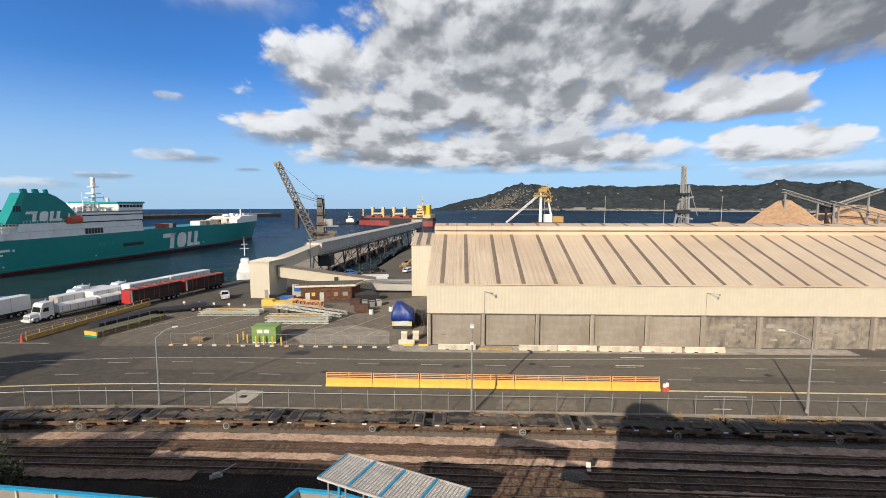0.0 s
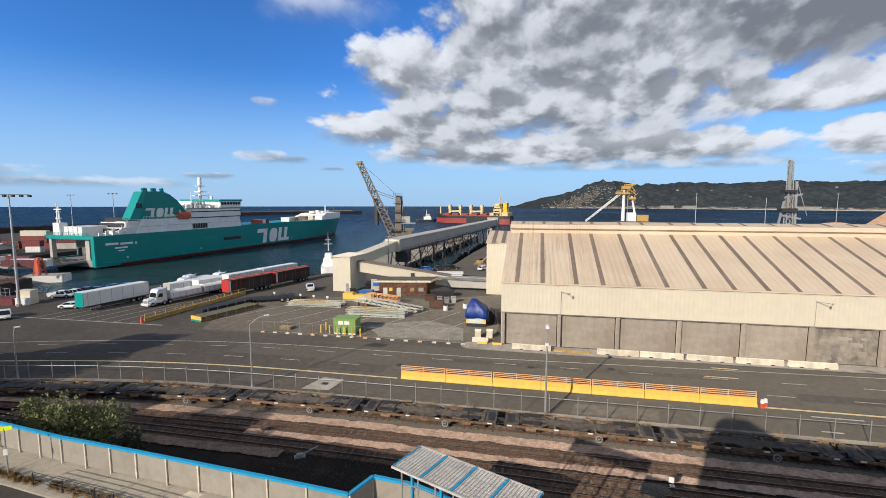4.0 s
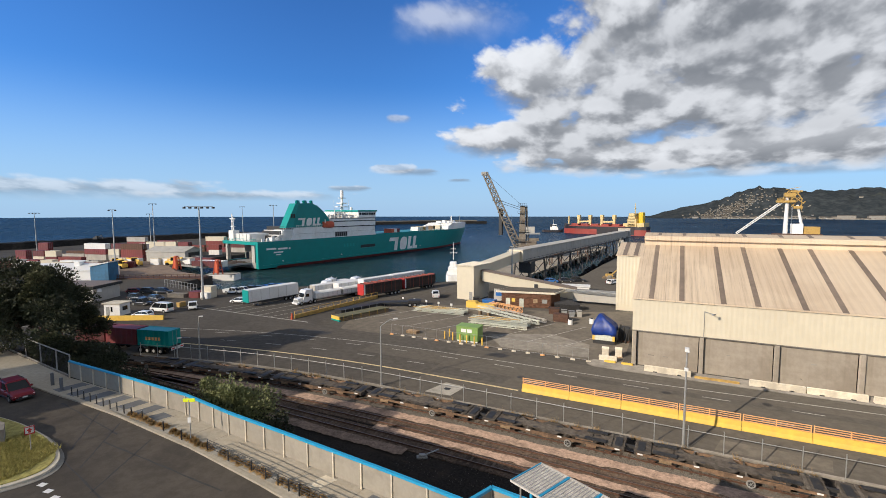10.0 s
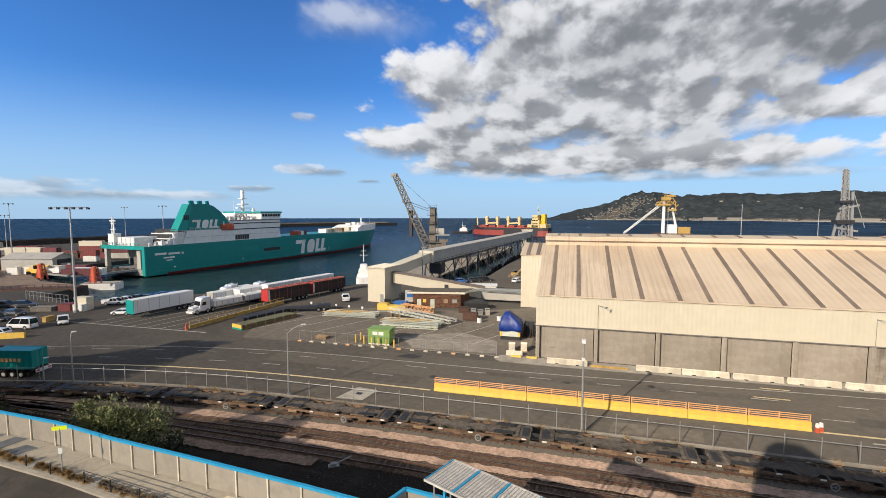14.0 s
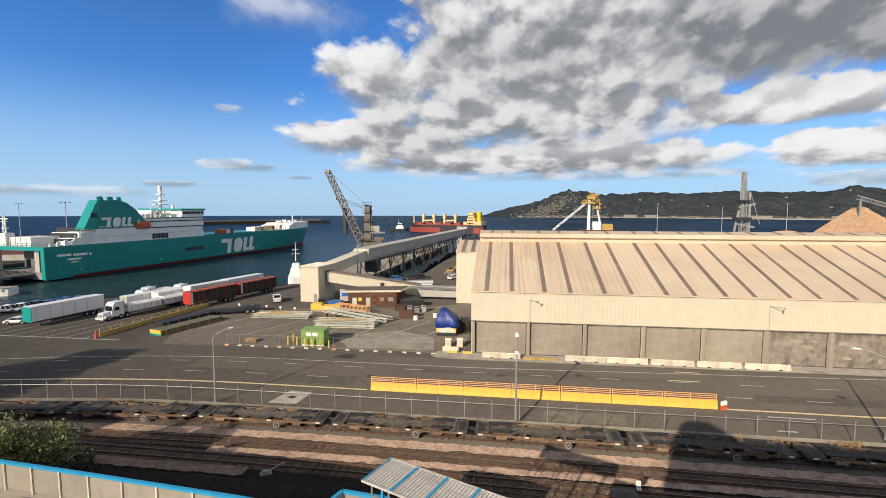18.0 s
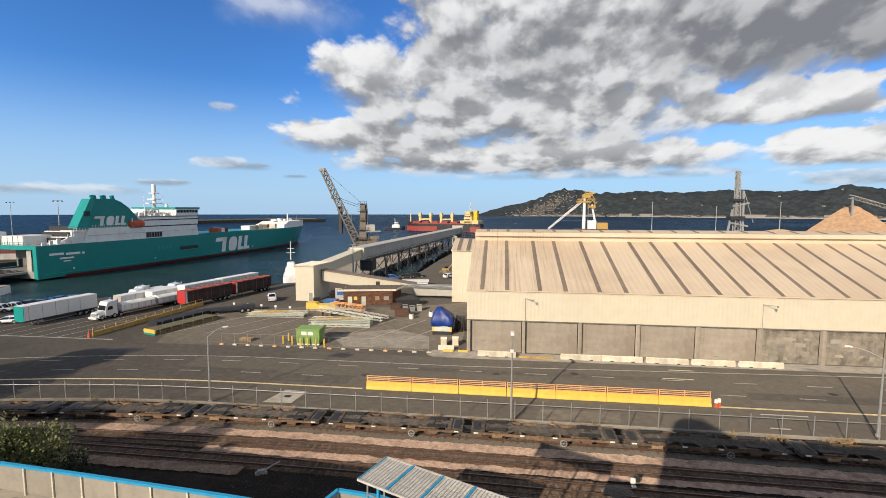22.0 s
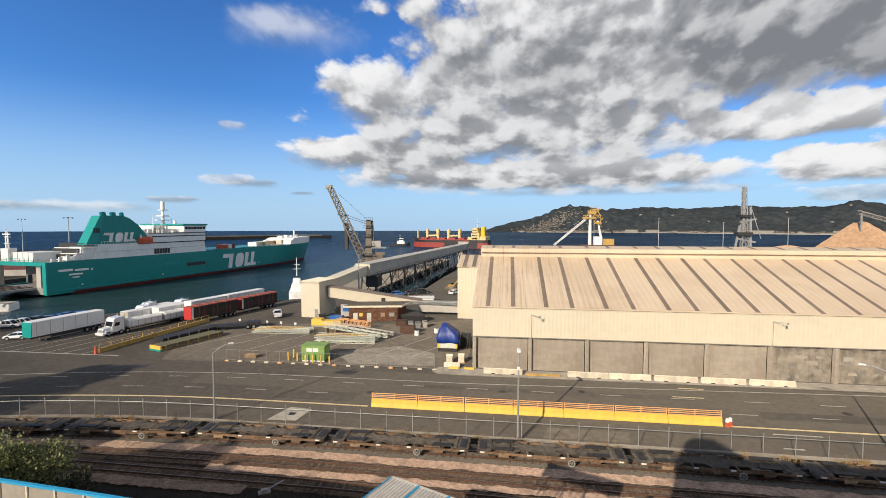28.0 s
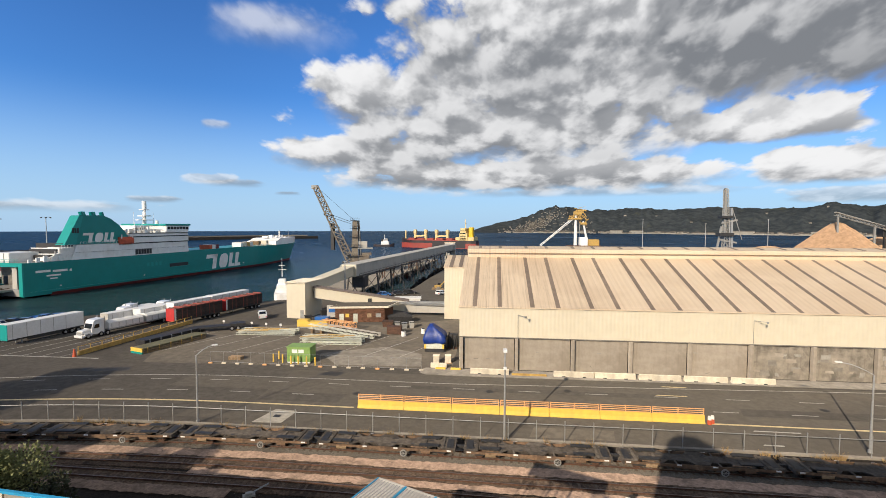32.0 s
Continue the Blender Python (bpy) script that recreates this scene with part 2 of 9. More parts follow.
WAGON = material("wagon_steel", (0.100, 0.087, 0.074), 0.85, 0.0, vary=0.35, grain=2.2, stain=0.6, stain_size=0.7, tint=(0.055, 0.042, 0.035), bump=0.3, spread=0.3)
WAGON_SILL = material("rusty_wagon_sill", (0.20, 0.125, 0.075), 0.8, 0.05, vary=0.4, grain=3, stain=0.55, stain_size=0.9, tint=(0.07, 0.05, 0.04), bump=0.3, spread=0.25)
TIMBER = material("weathered_timber", (0.33, 0.235, 0.145), 0.85, vary=0.3, grain=3, stain=0.4, stain_size=1, spread=0.3)
CREAM = material("cream_sheet", (0.655, 0.59, 0.45), 0.55, vary=0.03, grain=0.7, stain=0.15, stain_size=0.12, tint=(0.50, 0.43, 0.33), streak=0.12, bump=0.03)
ROOF_STRIP = material("dusty_rooflight", (0.215, 0.165, 0.125), 0.6, vary=0.15, grain=0.8, stain=0.4, stain_size=0.4, bump=0.05, spread=0.1)
GREY_SHEET = material("grey_sheet", (0.46, 0.435, 0.385), 0.6, vary=0.07, grain=0.6, stain=0.3, stain_size=0.2, streak=0.2, bump=0.05)
CRANE_GREY = material("weathered_crane_steel", (0.21, 0.178, 0.138), 0.7, 0.1, vary=0.3, stain=0.5, stain_size=0.4, tint=(0.10, 0.06, 0.04))
CANOPY = material("canopy_slats", (0.56, 0.53, 0.48), 0.7, vary=0.12, grain=2, stain=0.3, stain_size=0.8, spread=0.1)
ROOF_DARK = material("dark_roof_membrane", (0.095, 0.085, 0.072), 0.85, vary=0.2, grain=1, stain=0.4)
DECK_OLIVE = material("olive_deck", (0.15, 0.14, 0.075), 0.8, vary=0.25, stain=0.5, stain_size=0.8)
STEEL = material("galvanised_steel", (0.42, 0.42, 0.41), 0.5, 0.5, vary=0.12, stain=0.2)
STEEL_DARK = material("dark_steel", (0.038, 0.037, 0.037), 0.6, 0.2, vary=0.3, stain=0.3)
STEEL_GREY = material("grey_paint", (0.30, 0.30, 0.285), 0.6, vary=0.15, stain=0.4, stain_size=0.6, tint=(0.2, 0.13, 0.09))
YELLOW = material("yellow_paint", (0.80, 0.53, 0.085), 0.6, vary=0.08, grain=2, stain=0.3, stain_size=0.6, tint=(0.62, 0.42, 0.12), bump=0.1, streak=0.15)
YELLOW_OCHRE = material("ochre_paint", (0.50, 0.32, 0.085), 0.65, vary=0.2, stain=0.5, stain_size=0.8, tint=(0.25, 0.15, 0.06))
LINE_YELLOW = material("yellow_line", (0.70, 0.56, 0.30), 0.75, vary=0.25, grain=3, stain=0.5, stain_size=0.8, tint=(0.30, 0.25, 0.14))
LINE_WHITE = material("white_line", (0.42, 0.40, 0.36), 0.75, vary=0.25, grain=3, stain=0.6, stain_size=0.7, tint=(0.16, 0.15, 0.14))
ORANGE = material("orange_rail", (0.80, 0.43, 0.18), 0.6, vary=0.12, stain=0.3, stain_size=1.0)
ORANGE_RED = material("orange_red_paint", (0.55, 0.10, 0.04), 0.6, vary=0.2, stain=0.35)
BLUE = material("sky_blue_paint", (0.03, 0.33, 0.58), 0.45, vary=0.06, stain=0.15, stain_size=0.6, bump=0.03)
TEAL = material("teal_paint", (0.005, 0.235, 0.215), 0.35, vary=0.06, grain=0.3, stain=0.25, stain_size=0.06, tint=(0.006, 0.185, 0.172), streak=0.15, bump=0.02)
TEAL_LIGHT = material("light_teal_paint", (0.01, 0.30, 0.27), 0.4, vary=0.06, stain=0.2, bump=0.02)
HULL_RED = material("red_antifouling", (0.20, 0.030, 0.025), 0.6, vary=0.15, stain=0.4, stain_size=0.15)
SHIP_WHITE = material("ship_white", (0.84, 0.83, 0.80), 0.45, vary=0.05, grain=0.5, stain=0.2, stain_size=0.2, tint=(0.5, 0.4, 0.3), streak=0.15, bump=0.02)
WHITE = material("white_paint", (0.78, 0.77, 0.74), 0.45, vary=0.05, stain=0.2, stain_size=0.6, tint=(0.5, 0.47, 0.42), bump=0.03)
SHIP_ORANGE = material("ship_orange", (0.30, 0.048, 0.032), 0.5, vary=0.15, stain=0.3, stain_size=0.1)
SHIP_BLACK = material("black_hull", (0.022, 0.018, 0.02), 0.5, vary=0.3, stain=0.3, stain_size=0.1, tint=(0.08, 0.03, 0.02))
SHIP_CREAM = material("ship_cream", (0.68, 0.52, 0.24), 0.5, vary=0.08, stain=0.2, stain_size=0.3)
SHIP_YELLOW = material("ship_yellow", (0.72, 0.48, 0.01), 0.5, vary=0.08, stain=0.2)
RED = material("red_curtain", (0.50, 0.035, 0.03), 0.5, vary=0.1, stain=0.3, stain_size=0.5)
RED_DUSTY = material("dusty_red", (0.33, 0.075, 0.055), 0.75, vary=0.25, grain=2, stain=0.5, stain_size=0.6, tint=(0.16, 0.09, 0.06))
MAROON = material("maroon_paint", (0.16, 0.022, 0.026), 0.55, vary=0.2, grain=1, stain=0.45, stain_size=0.5, tint=(0.10, 0.045, 0.03), spread=0.35)
CRATE = material("brown_slats", (0.062, 0.036, 0.028), 0.8, vary=0.3, stain=0.4, spread=0.3)
GREEN = material("green_paint", (0.225, 0.36, 0.095), 0.55, vary=0.12, stain=0.35, stain_size=0.8)
GREEN_PALE = material("pale_green_steel", (0.60, 0.62, 0.53), 0.55, vary=0.12, stain=0.35, stain_size=0.8, tint=(0.40, 0.30, 0.18), spread=0.15)
TARP = material("blue_tarpaulin", (0.010, 0.040, 0.24), 0.45, vary=0.2, grain=2, stain=0.4, bump=0.4, bump_size=4)
BRICK = material("brown_brick", (0.17, 0.088, 0.056), 0.85, vary=0.2, grain=2, stain=0.3, spread=0.3)
RUBBER = material("rubber", (0.018, 0.018, 0.018), 0.85, vary=0.3, bump=0.1)
GLASS = material("dark_glass", (0.010, 0.012, 0.014), 0.12, vary=0.1, stain=0, bump=0)
CAR_RED = material("red_car_paint", (0.23, 0.008, 0.018), 0.35, 0.25, vary=0.03, stain=0, bump=0)
CAR_WHITE = material("white_car_paint", (0.76, 0.76, 0.75), 0.3, vary=0.03, stain=0, bump=0, coat=0.6)
CAR_DARK = material("dark_car_paint", (0.03, 0.033, 0.04), 0.3, 0.2, vary=0.1, stain=0, bump=0, coat=0.8, spread=0.5)
CAR_BLUE = material("blue_car_paint", (0.03, 0.14, 0.42), 0.3, vary=0.1, stain=0, bump=0, coat=0.6)
LAMP = material("lit_headlamp", (1.0, 0.95, 0.85), 0.3, stain=0, bump=0, emit=1.2)
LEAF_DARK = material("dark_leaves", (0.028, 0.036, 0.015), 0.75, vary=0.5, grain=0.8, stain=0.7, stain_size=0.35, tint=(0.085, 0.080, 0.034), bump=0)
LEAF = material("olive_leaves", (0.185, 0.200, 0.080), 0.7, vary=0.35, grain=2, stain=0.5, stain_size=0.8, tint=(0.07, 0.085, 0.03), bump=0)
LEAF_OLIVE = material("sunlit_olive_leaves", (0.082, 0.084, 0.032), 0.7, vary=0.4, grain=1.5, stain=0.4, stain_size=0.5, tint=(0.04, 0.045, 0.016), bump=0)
GRASS_DRY = material("dry_tussock", (0.44, 0.30, 0.14), 0.85, vary=0.3, grain=3, stain=0.4, stain_size=1.0, tint=(0.22, 0.16, 0.06), bump=0, spread=0.3)
GRASS = material("golden_groundcover", (0.42, 0.37, 0.125), 0.85, vary=0.3, grain=3, stain=0.5, stain_size=0.6, tint=(0.19, 0.20, 0.06), bump=0.3)
BARK = material("bark", (0.10, 0.08, 0.06), 0.9, vary=0.3, bump=0.6)
CHIP = material("wood_chips", (0.44, 0.285, 0.172), 0.95, vary=0.2, grain=0.5, stain=0.5, stain_size=0.07, tint=(0.36, 0.235, 0.145), bump=0.8, bump_size=2)
ROCK = material("dark_rock", (0.019, 0.018, 0.017), 0.95, vary=0.5, grain=0.5, stain=0.5, stain_size=0.1, bump=1.0, bump_size=1)
BLUE_WALL = material("blue_wall_sheet", (0.035, 0.145, 0.27), 0.6, vary=0.12, grain=1, stain=0.4, stain_size=0.3, streak=0.3)
# faint emission added to brighten the unlit sign board
YELLOW_LIME = material("lime_sign", (0.72, 0.80, 0.02), 0.5, vary=0.03, stain=0, bump=0, emit=0.15)
SIGN_RED = material("sign_red", (0.5, 0.03, 0.03), 0.5, stain=0.1)
PANEL = material("fence_panel", (0.325, 0.29, 0.235), 0.7, vary=0.06, stain=0.3, stain_size=0.8, spread=0.08)


def hill_material():
    m = bpy.data.materials.new("hazy_wooded_hill")
    m.use_nodes = True
    N = Nodes(m.node_tree)
    b = N.add("ShaderNodeBsdfPrincipled")
    N.tree.links.new(b.outputs[0], N.add("ShaderNodeOutputMaterial").inputs[0])
    p = N.add("ShaderNodeTexCoord").outputs["Object"]
    # blue-grey distance haze is mixed into both wood tones
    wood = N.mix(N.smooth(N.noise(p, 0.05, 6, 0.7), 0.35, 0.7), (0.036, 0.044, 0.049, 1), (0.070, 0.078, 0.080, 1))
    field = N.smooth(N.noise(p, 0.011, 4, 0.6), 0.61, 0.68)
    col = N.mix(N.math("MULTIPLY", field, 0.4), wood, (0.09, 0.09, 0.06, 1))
    N.put(b, "Base Color", col), N.put(b, "Roughness", 1.0), N.put(b, "Specular IOR Level", 0.0)
    return m


def water_material():
    m = bpy.data.materials.new("harbour_water")
    m.use_nodes = True
    N = Nodes(m.node_tree)
    out = N.add("ShaderNodeOutputMaterial")
    p = N.add("ShaderNodeTexCoord").outputs["Object"]
    patch = N.noise(p, 0.006, 5, 0.6, 0.5)
    far = N.add("ShaderNodeVectorMath", operation="LENGTH")
    N.put(far, 0, p)
    open_sea = N.mix(N.smooth(patch, 0.35, 0.65), (0.004, 0.024, 0.058, 1), (0.006, 0.036, 0.078, 1))
    turbid = N.mix(N.smooth(patch, 0.35, 0.65), (0.017, 0.046, 0.040, 1), (0.014, 0.046, 0.050, 1))
    col = N.mix(N.smooth(far.outputs["Value"], 170.0, 420.0), turbid, open_sea)
    wide = N.add("ShaderNodeMapping")
    N.put(wide, "Vector", p), N.put(wide, "Scale", (0.45, 1.0, 1.0))
    h = N.math("ADD", N.math("MULTIPLY", N.noise(wide.outputs[0], 0.10, 5, 0.65), 3.0), N.math("MULTIPLY", N.noise(wide.outputs[0], 0.9, 4, 0.65), 0.9))
    n = N.add("ShaderNodeBump")
    N.put(n, "Strength", 0.9), N.put(n, "Distance", 0.8), N.put(n, "Height", h)
    body, gloss, fres, mix = N.add("ShaderNodeBsdfDiffuse"), N.add("ShaderNodeBsdfGlossy"), N.add("ShaderNodeFresnel"), N.add("ShaderNodeMixShader")
    N.put(body, "Color", col), N.put(body, "Normal", n.outputs[0])
    N.put(gloss, "Color", (0.86, 0.93, 1.0, 1)), N.put(gloss, "Roughness", N.smooth(patch, 0.3, 0.7, 0.12, 0.3)), N.put(gloss, "Normal", n.outputs[0])
    N.put(fres, "IOR", 1.33), N.put(fres, "Normal", n.outputs[0])
    # waves turn their steep sides to the viewer, so a rough sea mirrors less of the low sky the farther it lies
    N.put(mix, 0, N.math("MULTIPLY", fres.outputs[0], N.smooth(far.outputs["Value"], 150.0, 700.0, 0.62, 0.25)))
    N.tree.links.new(body.outputs[0], mix.inputs[1]), N.tree.links.new(gloss.outputs[0], mix.inputs[2])
    N.tree.links.new(mix.outputs[0], out.inputs[0])
    return m


HILL, WATER = hill_material(), water_material()


def roof_material():
    """Painted roof sheet with dust and rust that rain has drawn down the slope."""
    m = bpy.data.materials.new("dusty_roof_sheet")
    m.use_nodes = True
    N = Nodes(m.node_tree)
    b = N.add("ShaderNodeBsdfPrincipled")
    N.tree.links.new(b.outputs[0], N.add("ShaderNodeOutputMaterial").inputs[0])
    p = N.add("ShaderNodeTexCoord").outputs["Object"]
    broad = N.noise(p, 0.10, 5, 0.6, 0.4)
    col = N.mix(N.smooth(broad, 0.38, 0.68), (0.70, 0.565, 0.405, 1), (0.62, 0.485, 0.34, 1))
    mp = N.add("ShaderNodeMapping")
    N.put(mp, "Vector", p), N.put(mp, "Scale", (2.6, 0.06, 0.06))
    run = N.noise(mp.outputs[0], 1.0, 6, 0.7)
    sep = N.add("ShaderNodeSeparateXYZ")
    N.put(sep, 0, p)
    worn = N.smooth(sep.outputs[0], -4.0, 26.0, 0.66, 0.10)          # dustier towards the quay end
    col = N.mix(N.math("MULTIPLY", N.smooth(run, 0.46, 0.70), worn), col, (0.30, 0.215, 0.145, 1))
    mp2 = N.add("ShaderNodeMapping")
    N.put(mp2, "Vector", p), N.put(mp2, "Scale", (9.0, 0.16, 0.16))
    fine = N.noise(mp2.outputs[0], 1.0, 4, 0.7)
    col = N.mix(N.math("MULTIPLY", N.smooth(fine, 0.52, 0.74), N.math("MULTIPLY", worn, 0.8)), col, (0.33, 0.24, 0.165, 1))
    N.put(b, "Base Color", col), N.put(b, "Roughness", 0.62)
    return m


ROOF = roof_material()


# ---- mesh tools ----
class Mesh:
    """Gathers faces and makes one mesh object of them."""

    def __init__(self):
        self.v, self.f = [], []

    def add(self, verts, faces):
        k = len(self.v)
        self.v += [tuple(p) for p in verts]
        self.f += [tuple(i + k for i in f) for f in faces]
        return self

    def box(self, x0, x1, y0, y1, z0, z1, c=0.0, m=None):
        """A box; c chamfers its upright and upper edges."""
        if c <= 0:
            vs = [(x, y, z) for z in (z0, z1) for x, y in ((x0, y0), (x1, y0), (x1, y1), (x0, y1))]
            fs = [(3, 2, 1, 0), (4, 5, 6, 7), (0, 1, 5, 4), (1, 2, 6, 5), (2, 3, 7, 6), (3, 0, 4, 7)]
        else:
            ring = lambda d, z: [(x0 + c + d, y0 + d, z), (x1 - c - d, y0 + d, z), (x1 - d, y0 + c + d, z), (x1 - d, y1 - c - d, z),
                                 (x1 - c - d, y1 - d, z), (x0 + c + d, y1 - d, z), (x0 + d, y1 - c - d, z), (x0 + d, y0 + c + d, z)]
            vs = ring(0, z0) + ring(0, z1 - c) + ring(c * 0.8, z1)
            fs = [tuple(range(7, -1, -1)), tuple(range(16, 24))]
            fs += [(i + 8 * k, (i + 1) % 8 + 8 * k, (i + 1) % 8 + 8 * k + 8, i + 8 * k + 8) for k in (0, 1) for i in range(8)]
        if m is not None:
            vs = [m @ Vector(p) for p in vs]
        return self.add(vs, fs)

    def beam(self, a, b, w, h=None, up=(0, 0, 1)):
        """A bar of rectangular section from a to b."""
        a, b, h = Vector(a), Vector(b), w if h is None else h
        d = (b - a).normalized()
        s = d.cross(Vector(up))
        s = Vector((1, 0, 0)) if s.length < 1e-4 else s.normalized()
        u = s.cross(d)
        vs = [p + s * i * w / 2 + u * j * h / 2 for p in (a, b) for i, j in ((-1, -1), (1, -1), (1, 1), (-1, 1))]
        return self.add(vs, [(0, 1, 2, 3), (7, 6, 5, 4), (0, 4, 5, 1), (1, 5, 6, 2), (2, 6, 7, 3), (3, 7, 4, 0)])

    def tube(self, a, b, r, r2=None, n=8):
        a, b, r2 = Vector(a), Vector(b), r if r2 is None else r2
        d = (b - a).normalized()
        s = d.cross(Vector((0, 0, 1)))
        s = Vector((1, 0, 0)) if s.length < 1e-4 else s.normalized()
        u = s.cross(d)
        ring = lambda p, q: [p + (s * math.cos(t) + u * math.sin(t)) * q for t in (2 * math.pi * i / n for i in range(n))]
        vs = ring(a, r) + ring(b, r2)
        return self.add(vs, [tuple(range(n)), tuple(range(2 * n - 1, n - 1, -1))] + [(i, i + n, (i + 1) % n + n, (i + 1) % n) for i in range(n)])

    def path(self, points, r, n=6):
        for a, b in zip(points, points[1:]):
            self.tube(a, b, r, n=n)
        return self

    def prism(self, outline, z0, z1, m=None, axis="z"):
        """An outline of pairs pulled along an axis: z (x, y), y (x, z) or x (y, z)."""
        place = {"z": lambda a, b, h: (a, b, h), "y": lambda a, b, h: (a, h, b), "x": lambda a, b, h: (h, a, b)}[axis]
        n = len(outline)
        vs = [place(a, b, z0) for a, b in outline] + [place(a, b, z1) for a, b in outline]
        if m is not None:
            vs = [m @ Vector(p) for p in vs]
        return self.add(vs, [tuple(range(n - 1, -1, -1)), tuple(range(n, 2 * n))] + [(i, (i + 1) % n, (i + 1) % n + n, i + n) for i in range(n)])

    def loft(self, rings, closed=True, caps=True):
        n = len(rings[0])
        vs = [p for r in rings for p in r]
        fs = [(i + n * k, (i + 1) % n + n * k, (i + 1) % n + n * k + n, i + n * k + n)
              for k in range(len(rings) - 1) for i in range(n if closed else n - 1)]
        if caps and closed:
            fs += [tuple(range(n - 1, -1, -1)), tuple(range(n * (len(rings) - 1), n * len(rings)))]
        return self.add(vs, fs)

    def data(self, name, mat, smooth=False):
        me = bpy.data.meshes.new(name)
        me.from_pydata(self.v, [], self.f)
        bm = bmesh.new()
        bm.from_mesh(me)
        bmesh.ops.recalc_face_normals(bm, faces=bm.faces)
        bm.to_mesh(me)
        bm.free()
        me.materials.append(mat)
        if smooth:
            for p in me.polygons:
                p.use_smooth = True
        return me


def part(name, mesh, mat, parent=None, label="", smooth=False):
    """Links a gathered mesh as one object under a thing or a part."""
    data = mesh if isinstance(mesh, bpy.types.Mesh) else mesh.data(name, mat, smooth)
    ob = new(name, data)
    ob.parent = parent
    return tagged(ob, label)


def thing(name, label, category, m=None, group="", kind=""):
    """An empty at the base of a thing, to parent its parts."""
    ob = new(name)
    ob.empty_display_size = 0.3
    if m is not None:
        ob.matrix_basis = m
    return tagged(ob, label, category, group, kind)


def solid(name, mesh, mat, label, category="", kind="", group="", smooth=False):
    return tagged(part(name, mesh, mat, None, "", smooth), label, category, group, kind)


# ---- ground, water, distance ----
SEA = -3.0


def bend(x, k=0.003, x0=-33.0):
    """How far the road has swung towards the viewer at x."""
    return -k * (x - x0) ** 2 if x < x0 else 0.0


def rail_y(x):
    """The curve of the railway, relative to the wagons' track."""
    return 45.0 - (0.0023 if x < -22 else 0.00021) * (x + 22) ** 2


def ribbon(y_of, x0, x1, w, z, step=3.0):
    """A strip w wide that follows a curve, as a Mesh."""
    n = max(2, int(abs(x1 - x0) / step) + 1)
    me = Mesh()
    xs = [x0 + (x1 - x0) * i / (n - 1) for i in range(n)]
    vs = [(x, y_of(x) + s * w / 2, z) for x in xs for s in (-1, 1)]
    return me.add(vs, [(2 * i, 2 * i + 2, 2 * i + 3, 2 * i + 1) for i in range(n - 1)])


def curb(y_of, x0, x1, w, z0, z1, step=3.0):
    """A bar of rectangular section along a curve."""
    n = max(2, int(abs(x1 - x0) / step) + 1)
    xs = [x0 + (x1 - x0) * i / (n - 1) for i in range(n)]
    return Mesh().loft([[(x, y_of(x) - w / 2, z0), (x, y_of(x) + w / 2, z0), (x, y_of(x) + w / 2, z1), (x, y_of(x) - w / 2, z1)] for x in xs])


